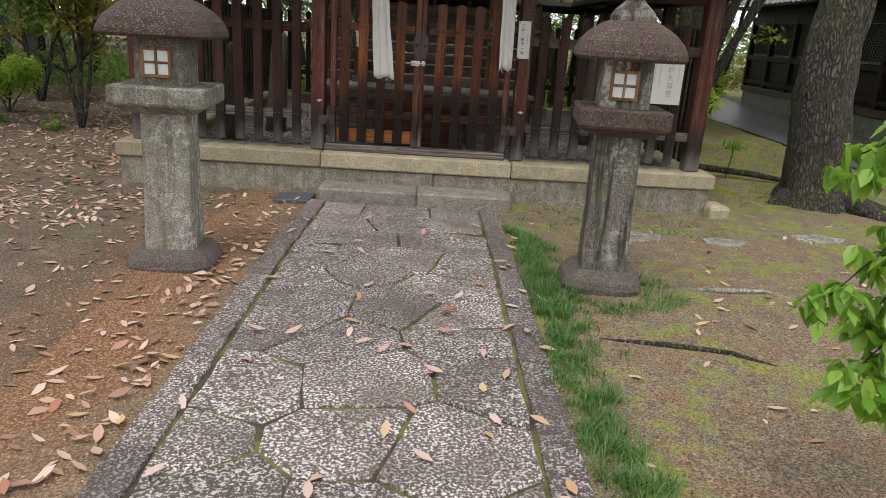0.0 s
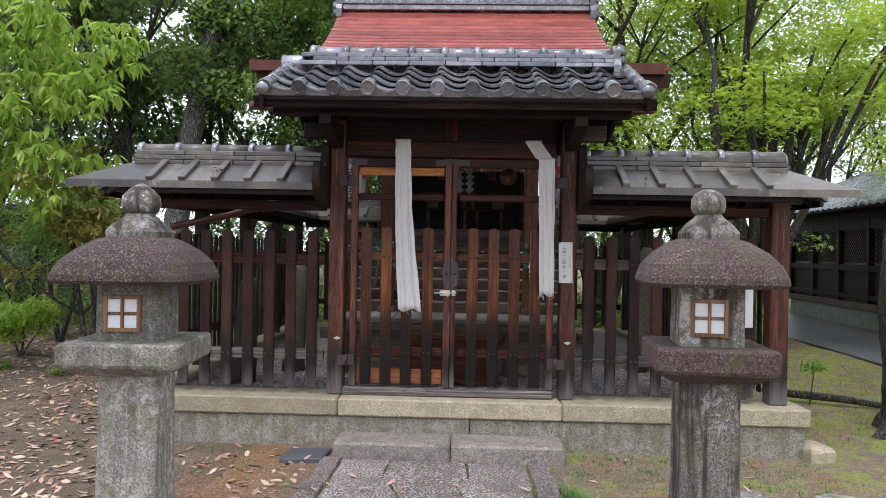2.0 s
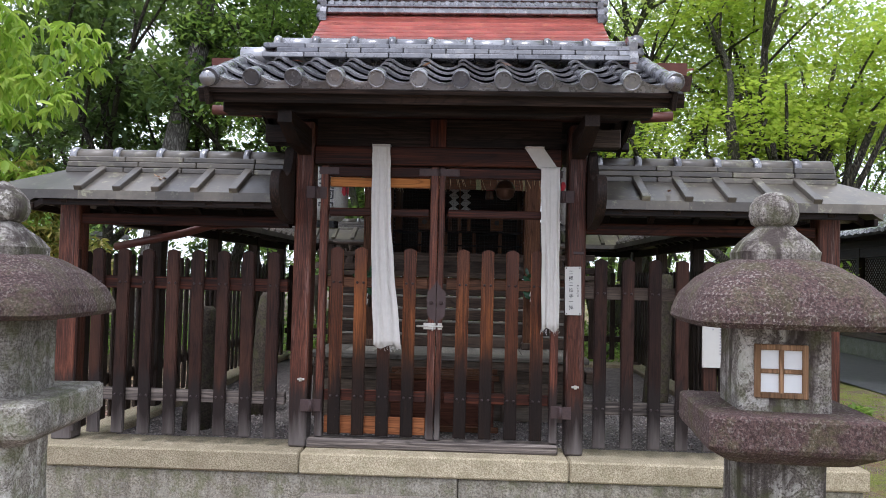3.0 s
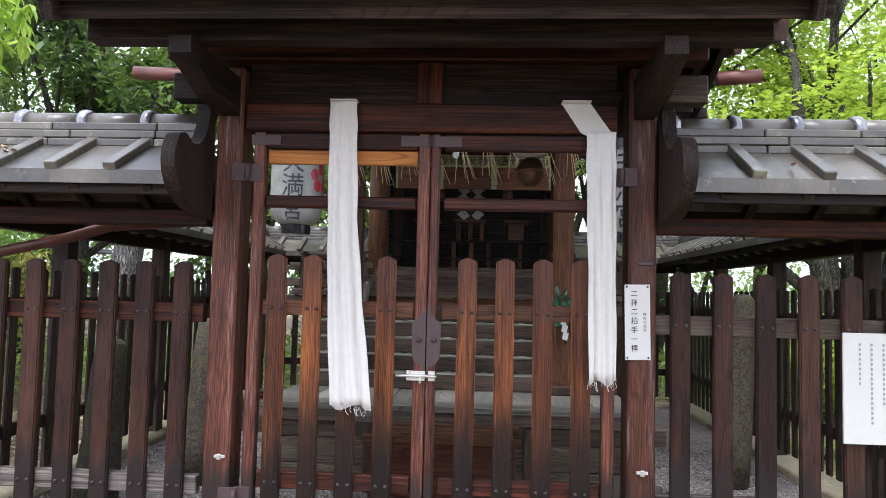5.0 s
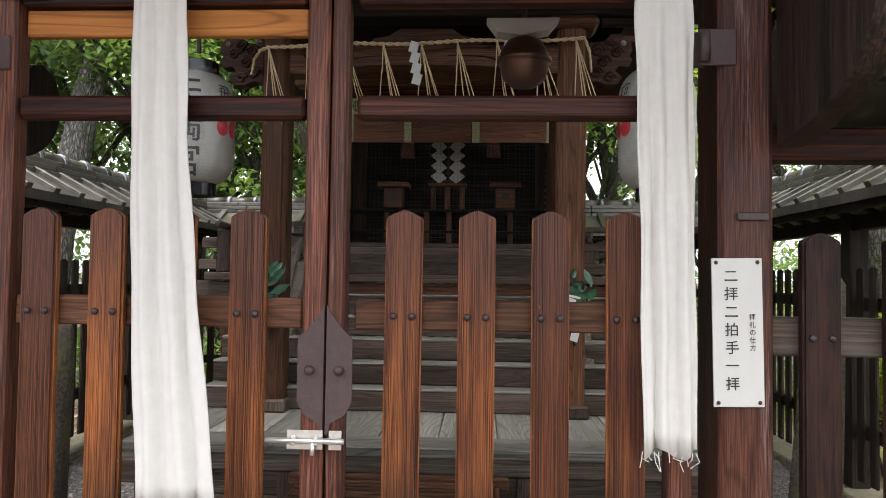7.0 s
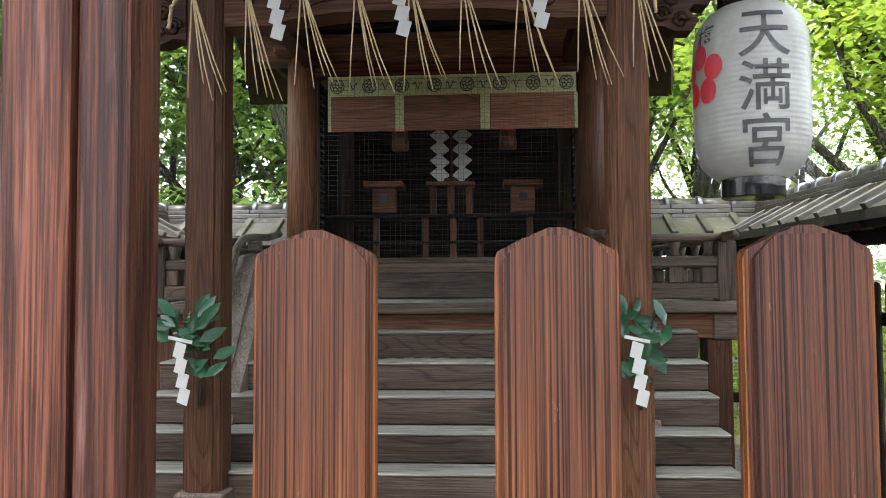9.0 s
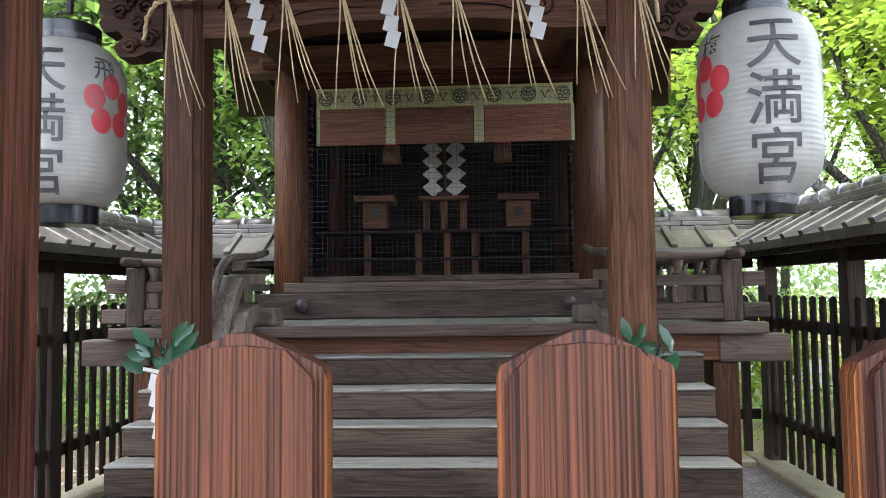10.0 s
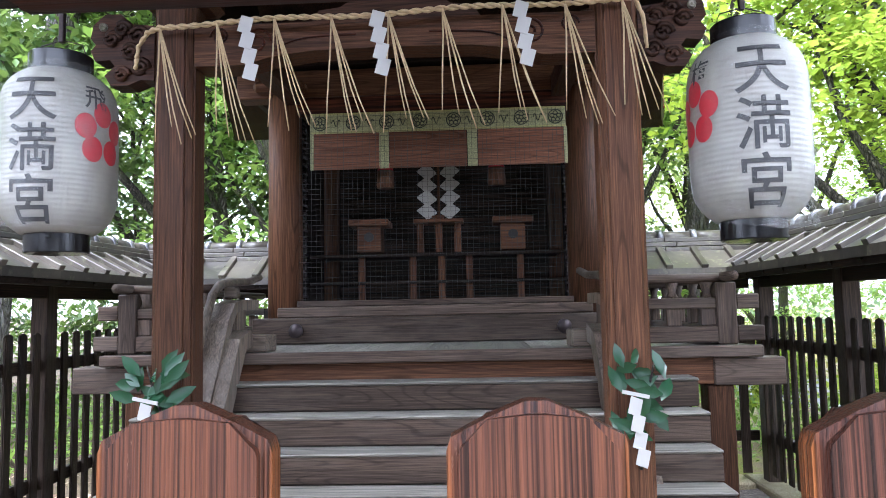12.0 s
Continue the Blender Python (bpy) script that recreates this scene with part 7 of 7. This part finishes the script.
tree("green_bush", "small fresh green bush in the leaf litter", (-6.35, 11.0, 0), [((0.1, 0, 1), 0.5, 0.02), ((-0.4, 0.1, 0.8), 0.5, 0.015), ((0.5, 0, 0.8), 0.5, 0.015)], M["bark"], M["leaf_bright"], 2600, 0.085, 71, 0.24, 0.7, 1, category="shrub", group="shrubs")
for k, (x, y) in enumerate(((-5.0, 9.6), (-5.9, 9.9), (-6.2, 9.1))):
    tree("weed", "low green weed on the earth", (x, y, -0.02), [((0.1 * k, 0, 1), 0.1, 0.006)], M["bark"], M["leaf_mid"], 110, 0.07, 80 + k, 0.16, 0.6, 0, category="plant", group="weeds")
# low bright growth beyond the east side of the court
for k, (x, y) in enumerate(((3.7, 11.6), (4.6, 13.9), (5.6, 15.6), (3.9, 16.2))):
    tree("maple_sapling", "low young maple with bright green leaves beyond the fence", (x, y, -0.06), [((0.1, 0, 1), 0.9, 0.02), ((-0.3, 0.1, 1), 0.9, 0.018), ((0.35, 0, 1), 0.8, 0.015)], M["bark"], M["leaf_maple"], 2600, 0.08, 90 + k, 0.42, 0.5, 1, category="tree", group="maple saplings", aspect=0.7)
# woods behind: evergreen masses and mossy trunks
WOODS = [(-9.5, 13.5, "d"), (-8.0, 17.5, "d"), (-4.0, 17.0, "d"), (-6.6, 20.5, "d"), (-12.5, 18.0, "d"), (-1.8, 18.5, "d"), (-2.7, 15.8, "m"), (-1.6, 15.2, "m"), (0.9, 15.6, "m"), (2.6, 15.4, "p"), (3.4, 18.5, "p"), (0.2, 20.5, "d"), (6.6, 17.5, "b"), (5.0, 21.5, "p"), (10.5, 22.5, "m"), (12.8, 16.0, "b"), (-15.0, 14.0, "d"), (-11.5, 23.0, "d"), (3.0, 25.0, "d"), (8.5, 27.0, "m"), (-3.0, 25.0, "d"), (15.0, 24.0, "m"), (-18.5, 20.0, "d")]
for k, (x, y, kind) in enumerate(WOODS):
    rr = random.Random(100 + k)
    h = rr.uniform(4.5, 6.5)
    mat = {"d": M["leaf_dark"], "m": M["leaf_mid"], "b": M["leaf_bright"], "p": M["leaf_pale"]}[kind]
    lab = {"d": "dark evergreen tree of the wood behind the shrine", "m": "green broadleaf tree with a mossy trunk behind the shrine", "b": "light green broadleaf tree behind the shrine", "p": "broadleaf tree with thin branches behind the shrine, leaves paled as if backlit"}[kind]
    low = [(rr.uniform(-1.6, 1.6), rr.uniform(-1.2, 1.2), rr.uniform(1.2, 4.5), rr.uniform(0.35, 0.7)) for _ in range(16)]
    high = [(rr.uniform(-2.2, 2.2), rr.uniform(-1.8, 1.8), rr.uniform(4.5, 9.5), rr.uniform(0.5, 0.95)) for _ in range(18)]
    tree("woodland_tree", lab, (x, y, -0.05), [((rr.uniform(-0.15, 0.15), 0, 1), h, rr.uniform(0.12, 0.2)), ((rr.uniform(-0.5, 0.5), 0.1, 1), h * 0.9, 0.09)], M["bark_moss"] if kind != "d" else M["bark"], mat, 10500 if kind == "d" else 11000 if kind == "m" else 8000 if kind == "b" else 5000, 0.17 if kind == "d" else 0.115, 100 + k, 0.85, 0.5, 2, flat=0.45, aspect=0.62, extra=(low if kind in "dm" else low[:5]) + high, group="woodland trees")
v = leaf_cloud("far_woods", [(20 * math.sin(a) * s, 12 + 22 * math.cos(a) * s, z, 3.2) for a in [i * 0.2 - 1.7 for i in range(18)] for s in (1.15, 1.5) for z in ((1.5, 4.5, 7.5, 10.0) if a < -0.1 else (1.5,))], 50000, 0.30, 200, 0.6, 0.3, 0.5, 0.65)
thing("far_woods", "dense dark green woods in the distance", "woods", kind="stuff", data=v, material=M["leaf_dark"])
thing("undergrowth", "dark low undergrowth beneath the trees", "undergrowth", kind="stuff", data=leaf_cloud("undergrowth", [(x, y + 0.8 * math.sin(x * 3), 0.35, 0.9) for x in span(-13, 4, 1.0) for y in (14.6, 16.5, 19)] + [(-9 + 0.7 * i, 12.8 + 0.3 * (i % 3), 0.3, 0.45) for i in range(6)], 16000, 0.12, 201, 0.45), material=M["leaf_mid"])
thing("garden_bank", "low sunlit shrubs on the bank beyond the road", "shrubs", kind="stuff", data=leaf_cloud("garden_bank", [(x, 24.5 + 0.5 * math.sin(x * 2), 0.5 + 0.4 * (k % 2), 0.8) for k, x in enumerate(span(4.5, 12, 0.6))], 7000, 0.12, 202, 0.6), material=M["leaf_gold"])

# hanging spray of young leaves near the path
sp = thing("hanging_spray", "hanging spray of fresh green leaves beside the path", "branch", at=(1.33, 2.0, 0.93))
bm = bmesh.new()
tips = []
for k, (x0, z0, x1, z1) in enumerate(((0.30, 0.55, -0.10, 0.30), (0.35, 0.45, -0.15, -0.10), (0.32, 0.35, 0.0, -0.35), (0.40, 0.30, 0.10, -0.25), (0.30, 0.50, 0.02, 0.10), (0.36, 0.52, 0.12, 0.05), (0.34, 0.48, 0.06, -0.18), (0.42, 0.40, 0.16, -0.42))):
    pts = [(x0 + (x1 - x0) * u + 0.08 * math.sin(u * 3), 0.06 * math.sin(k * 2 + u * 2), z0 + (z1 - z0) * u ** 1.4) for u in (0, 0.2, 0.4, 0.6, 0.8, 1.0)]
    tube(bm, pts, [0.006, 0.005, 0.004, 0.003, 0.003, 0.002], 6)
    tips += pts[1:]
tube(bm, [(0.3, 0, 0.5), (0.9, 0.1, 0.9), (1.8, 0.2, 1.0), (2.9, 0.25, -0.2), (3.0, 0.3, -1.0)], [0.012, 0.02, 0.03, 0.05, 0.06], 8)
part("twigs", bm_mesh("twigs", bm, True), M["bark"], sp)
part("leaves", leaf_cloud("leaves", [(p[0], p[1], p[2] - 0.02, 0.085) for p in tips], 2400, 0.062, 300, 0.95, 0.75, 0.45, 0.55, 3), M["leaf_spray"], sp)
# young plant and branch at the mossy bank
pl = thing("young_plant", "thin young plant with palmate leaves on the moss", "plant", at=(3.75, 8.9, -0.06))
part("stem", bm_mesh("stem", tube(bmesh.new(), [(0, 0, 0), (0.02, 0, 0.2), (0.05, 0, 0.42)], [0.008, 0.006, 0.004], 6), True), M["bark"], pl)
part("leaves", leaf_cloud("leaves", [(0.05, 0, 0.42, 0.13)], 60, 0.14, 301, 0.4, 0.2, 0.4, 0.22), M["leaf_mid"], pl)
bm = tube(bmesh.new(), [(2.85, 9.2, 0.0), (3.5, 9.1, 0.03), (4.1, 8.9, 0.01), (4.6, 8.7, -0.04)], [0.03, 0.045, 0.04, 0.025], 10)
thing("fallen_log", "dark fallen log lying on the moss", "log", data=bm_mesh("fallen_log", bm, True), material=M["bark"])
for k, pts in enumerate(([(0.95, 3.50, -0.01), (1.25, 3.42, 0.01), (1.6, 3.36, 0.01), (1.95, 3.20, -0.02)], [(1.65, 4.36, -0.01), (1.95, 4.30, 0.015), (2.2, 4.32, 0.01), (2.45, 4.25, -0.02)], [(2.9, 7.6, -0.06), (3.3, 7.3, -0.04), (3.8, 7.4, -0.04)])):
    bm = tube(bmesh.new(), [(x, y, z + ground_z(x, y)) for x, y, z in pts], [0.010, 0.017, 0.014, 0.005][:len(pts)], 8)
    thing("tree_root", "tree root running along the bare earth", "root", "tree roots", data=bm_mesh("tree_root", bm, True), material=M["bark"] if k != 1 else M["granite"])
for poly in ([(1.35, 5.70), (1.60, 5.62), (1.95, 5.66), (2.0, 5.86), (1.70, 5.95), (1.40, 5.88)], [(2.36, 5.70), (2.62, 5.66), (2.72, 5.82), (2.5, 5.95), (2.34, 5.88)], [(3.3, 5.98), (3.6, 5.95), (3.75, 6.12), (3.5, 6.25), (3.28, 6.15)]):
    bm, c = stone_prism(poly, 0.0, -0.1, 0.0, 0.012, 0.012)
    thing("stepping_stone", "flat pale stepping stone sunk in the earth", "stepping stone", "stepping stones", at=(c.x, c.y, ground_z(c.x, c.y) + 0.018), data=bm, material=M["granite"])
# rough stones inside the court
for x, y, h in ((-1.83, 8.5, 1.36), (-2.15, 7.8, 1.25), (1.90, 9.0, 1.62)):
    g = random.Random(int(x * 10))
    bm = rings_loft(bmesh.new(), [rsquare(hh, hh * 0.8, z, 5, 0.08, g) for hh, z in ((0.12, 0.22), (0.11, 0.5), (0.10, h * 0.6), (0.095, h * 0.85), (0.08, h * 0.97), (0.05, h))])
    thing("stone_pillar", "rough brown-grey stone pillar standing in the gravel court", "stone pillar", "stone pillars", at=pose(x, y, 0.0, 0, 3 if x < 0 else 4, 12), data=bm_mesh("stone_pillar", bm, True), material=M["pillar"])


# grass tufts, moss and fallen leaves
def blades(tufts, seed):
    g = np.random.RandomState(seed)
    v, f = [], []
    for x, y, n, hgt in tufts:
        z = ground_z(x, y) - 0.005
        for k in range(n):
            a, ln = g.uniform(0, 6.28), hgt * g.uniform(0.6, 1.2)
            lean = g.uniform(0.3, 1.0)
            w = 0.0034
            bx, by = x + g.normal(0, 0.025), y + g.normal(0, 0.025)
            dx, dy = math.cos(a), math.sin(a)
            b = len(v)
            for u in (0.0, 0.5, 1.0):
                px, py, pz = bx + dx * lean * ln * u * u, by + dy * lean * ln * u * u, z + ln * (u - 0.35 * lean * u * u)
                ww = w * (1 - 0.85 * u)
                v += [(px - dy * ww, py + dx * ww, pz), (px + dy * ww, py - dx * ww, pz)]
            f += [(b, b + 1, b + 3, b + 2), (b + 2, b + 3, b + 5, b + 4)]
    return mesh_from("grass_tufts", v, f)


g = random.Random(77)
tufts = []
for k in range(62):
    cy = 1.5 + 4.2 * (k + g.random()) / 62
    cx = 0.70 + abs(g.gauss(0, 0.11))
    for q in range(g.randint(4, 8)):
        tufts.append((cx + g.gauss(0, 0.045), cy + g.gauss(0, 0.05), g.randint(12, 22), g.uniform(0.05, 0.115)))
for k in range(160):
    a = g.uniform(0, 6.28)
    rr = g.uniform(0.28, 0.55)
    tufts.append((1.12 + rr * math.cos(a), 4.25 + rr * 0.8 * math.sin(a), g.randint(8, 14), g.uniform(0.04, 0.08)))
for k in range(140):
    tufts.append((g.uniform(0.8, 2.7), g.uniform(5.9, 6.7), g.randint(5, 10), g.uniform(0.03, 0.06)))
for k in range(60):
    tufts.append((g.uniform(-2.6, -1.2), g.uniform(5.8, 6.7), g.randint(5, 9), g.uniform(0.03, 0.05)))
thing("dwarf_grass", "fine green grass tufts along the path and round the lantern", "grass", kind="stuff", data=blades(tufts, 8), material=M["grass"])
far = [(g.uniform(2.8, 6.3), g.uniform(7.2, 13.0), g.randint(4, 8), g.uniform(0.02, 0.05)) for k in range(2600)]
thing("mossy_lawn", "short bright moss and grass beyond the plinth", "moss", kind="stuff", data=blades(far, 9), material=M["lawn"])
bits = [(g.uniform(1.2, 3.2), g.uniform(2.2, 5.5), 5, 0.012) for k in range(500)]
thing("moss_specks", "specks of pale moss on the bare earth", "moss", kind="stuff", data=blades(bits, 10), material=M["lawn"])


def litter_mesh(points, seed, size):
    g = np.random.RandomState(seed)
    v, f = [], []
    for x, y, z in points:
        s = size * g.uniform(0.6, 1.25)
        a = g.uniform(0, 6.28)
        bl, bf = leaf_blade(s, s * g.uniform(0.30, 0.42), g.uniform(-0.6, 0.7))
        ca, sa = math.cos(a), math.sin(a)
        t1, t2 = g.normal(0, 0.22), g.normal(0, 0.22)
        b = len(v)
        for p in bl:
            px, py, pz = p[0], p[1] - s / 2, p[2]
            pz = pz + px * t1 + py * t2
            v.append((x + px * ca - py * sa, y + px * sa + py * ca, z + max(0.003, pz + 0.008)))
        f += [tuple(b + i for i in q) for q in bf]
    return mesh_from("leaf_litter", v, f, True)


M["litter"] = island("fallen_leaves", (0.50, 0.30, 0.23), (0.62, 0.45, 0.36), (0.33, 0.12, 0.06), (0.66, 0.52, 0.38), (0.42, 0.26, 0.20), (0.20, 0.09, 0.055), (0.60, 0.42, 0.20), rough=0.55)
pts = []
for k in range(1100):
    x, y = g.uniform(-4.5, -1.1), g.uniform(1.2, 6.7)
    if g.random() < 0.55 + 0.3 * (x > -2.2):
        pts.append((x, y, ground_z(x, y)))
for k in range(4600):
    x, y = -2.3 - abs(g.gauss(0, 2.6)), g.uniform(5.0, 14.0)
    if not (x > -3.05 and y > 6.6):
        pts.append((x, y, ground_z(x, y)))
for k in range(130):
    x, y = g.uniform(0.7, 4.5), g.uniform(1.6, 6.6)
    pts.append((x, y, ground_z(x, y)))
for k in range(700):
    x, y = g.uniform(-9, -3.2), g.uniform(9.5, 16)
    pts.append((x, y, ground_z(x, y)))
for k in range(110):
    pts.append((g.uniform(-1.35, -1.1), g.uniform(1.6, 6.2), 0.0))
thing("leaf_litter", "scattered pink and brown fallen leaves on the earth", "leaf litter", kind="stuff", data=litter_mesh(pts, 15, 0.082), material=M["litter"])
n_ = Nodes("path_leaf", 0.5)
M["path_leaf"] = n_.done(n_.ramp(n_.info.outputs["Random"], (0.0, (0.50, 0.30, 0.23)), (0.35, (0.62, 0.46, 0.40)), (0.6, (0.36, 0.12, 0.05)), (0.8, (0.58, 0.44, 0.24)), (1.0, (0.44, 0.26, 0.22))))
LEAVES = []
for k in range(5):
    v, f = leaf_blade(0.100, 0.030 + 0.002 * k, 0.5 - 0.25 * k)
    me = mesh_from("fallen_leaf", v, f, True)
    me.materials.append(M["path_leaf"])
    LEAVES.append(me)
for k in range(95):
    x, y = g.uniform(-1.0, 0.6), 1.2 + 5.1 * g.random() ** 1.3
    thing("fallen_leaf", "curled pinkish-brown fallen leaf on the path", "fallen leaf", "fallen leaves on the path", at=pose(x, y, ground_z(-0.2, y) + 0.034, g.uniform(-12, 12), g.uniform(-12, 12), g.uniform(0, 360)), data=LEAVES[k % 5])
roofleaves = [(-2.05, 6.72, 2.17), (-2.0, 6.70, 2.16), (-2.08, 6.75, 2.18), (-2.02, 6.68, 2.15), (1.4, 6.66, 2.13), (-1.0, 6.3, 2.86), (-0.2, 6.35, 2.86), (1.1, 6.4, 2.90), (0.3, 6.3, 2.85)]
thing("roof_leaves", "few brown leaves caught on the tile roofs", "leaf litter", kind="stuff", data=litter_mesh(roofleaves * 2, 16, 0.06), material=M["litter"])

# ---------------------------------------------------------------- road, neighbouring buildings
road = thing("road", "wet grey asphalt lane beyond the moss", "road", kind="structure", data=mesh_from("road", [(6.4, 4.0, -0.045), (8.6, 4.0, -0.045), (8.85, 14.0, -0.045), (9.1, 21.6, -0.045), (9.6, 24.0, -0.045), (5.0, 24.0, -0.045), (6.4, 16.0, -0.045), (6.2, 11.0, -0.045)], [(0, 1, 2, 7), (7, 2, 6), (6, 2, 3, 5), (5, 3, 4)]), material=M["asphalt"])
nb = thing("lattice_building", "long dark timber building with lattice windows on a mossy base", "building", at=pose(9.15, 21.6, 0, 0, 0, -92.5))
L = 13.0
beam("base_wall", nb, M["concrete"], 0, L, 0, 0.25, -0.1, 0.36, 0.01)
beam("base_cap", nb, M["old_x"], -0.05, L, -0.04, 0.3, 0.363, 0.52, 0.01)
beam("dado", nb, M["dark_x"], 0, L, 0.05, 0.12, 0.523, 1.30, 0.0)
beam("dado_rail", nb, M["dark_x"], -0.03, L, -0.02, 0.15, 1.24, 1.38, 0.008)
beam("dado_rail", nb, M["dark_x"], -0.03, L, -0.02, 0.15, 0.60, 0.70, 0.008)
beam("upper_wall", nb, M["plaster"], 0, L, 0.10, 0.14, 1.385, 2.3, 0.0)
beam("head_rail", nb, M["dark_x"], -0.03, L, -0.02, 0.15, 2.20, 2.42, 0.008)
beam("eave_wall", nb, M["dark_x"], 0, L, 0.04, 0.14, 2.425, 2.95, 0.0)
beam("end_wall", nb, M["dark_y"], -0.04, 0.0, 0.16, 4.0, 0.3, 2.95, 0.0)
for k in range(10):
    x = k * 1.42
    beam("wall_post", nb, M["dark_z"], x - 0.07, x + 0.07, -0.03, 0.14, 0.523, 2.42, 0.006)
    if k < 9:
        lt = part("lattice_window", with_mat(block(1.10, 0.02, 0.74, 0.0), M["plaster"]), None, nb, "diagonal lattice window", at=(x + 0.71, 0.085, 1.80))
        bm = bmesh.new()
        for s in (-1, 1):
            for q in range(-9, 10):
                a = q * 0.105
                pts2 = []
                for z in (-0.37, 0.37):
                    pts2.append((a + s * z, z))
                (xa, za), (xb, zb) = pts2
                if max(xa, xb) > 0.55 or min(xa, xb) < -0.55:
                    ta, tb = 0.0, 1.0
                    dx = xb - xa
                    lo, hi = (-0.55 - xa) / dx, (0.55 - xa) / dx
                    ta, tb = max(ta, min(lo, hi)), min(tb, max(lo, hi))
                    if tb <= ta:
                        continue
                    xa, za, xb, zb = xa + dx * ta, za + (zb - za) * ta, xa + dx * tb, za + (zb - za) * tb
                box(bm, 0, 0, 0, math.hypot(xb - xa, zb - za), 0.012, 0.02, 0, pose((xa + xb) / 2, -0.02 - 0.006 * s, (za + zb) / 2, 0, -math.degrees(math.atan2(zb - za, xb - xa)), 0))
        part("lattice", bm, M["dark_x"], lt)
bm = bmesh.new()
n = 180
ring_a, ring_b = [], []
for i in range(n + 1):
    x = -0.5 + (L + 0.5) * i / n
    w = 0.02 * math.cos(i * math.pi / 2)
    ring_a.append((x, -0.75, 2.72 + w))
    ring_b.append((x, 2.2, 4.0 + w))
va = [bm.verts.new(p) for p in ring_a]
vb2 = [bm.verts.new(p) for p in ring_b]
vc = [bm.verts.new((p[0], p[1], p[2] - 0.07)) for p in ring_a]
for i in range(n):
    bm.faces.new((va[i], va[i + 1], vb2[i + 1], vb2[i]))
    bm.faces.new((vc[i], vc[i + 1], va[i + 1], va[i]))
part("roof", bm, M["tile"], nb, "grey corrugated tile roof")
beam("soffit", nb, M["dark_x"], -0.45, L, -0.7, 0.1, 2.60, 2.645, 0.0)
# shed behind the shrubs
shed = thing("shed", "weathered grey shed half hidden behind shrubs", "shed", at=(-12.5, 17.4, 0))
beam("wall", shed, M["shed_wall"], 0, 3.4, 0.0, 0.12, 0, 2.2, 0.01)
for x in (0.1, 1.3, 2.4, 3.4):
    beam("post", shed, M["dark_z"], x - 0.07, x + 0.07, -0.07, -0.003, 0, 2.3, 0.006)
# near-black panel on the closed wall, painting the shade of an opening
for x in (1.85,):
    beam("dark_opening", shed, M["glass"], x - 0.4, x + 0.4, -0.03, -0.003, 0.05, 1.5, 0.0)
beam("roof", shed, M["slab"], -0.4, 3.9, -0.6, 2.4, 2.3, 2.42, 0.02)
beam("leaning_board", shed, M["board_tan"], 2.75, 2.99, -0.13, -0.075, 0.0, 1.75, 0.004, "pale upright board")
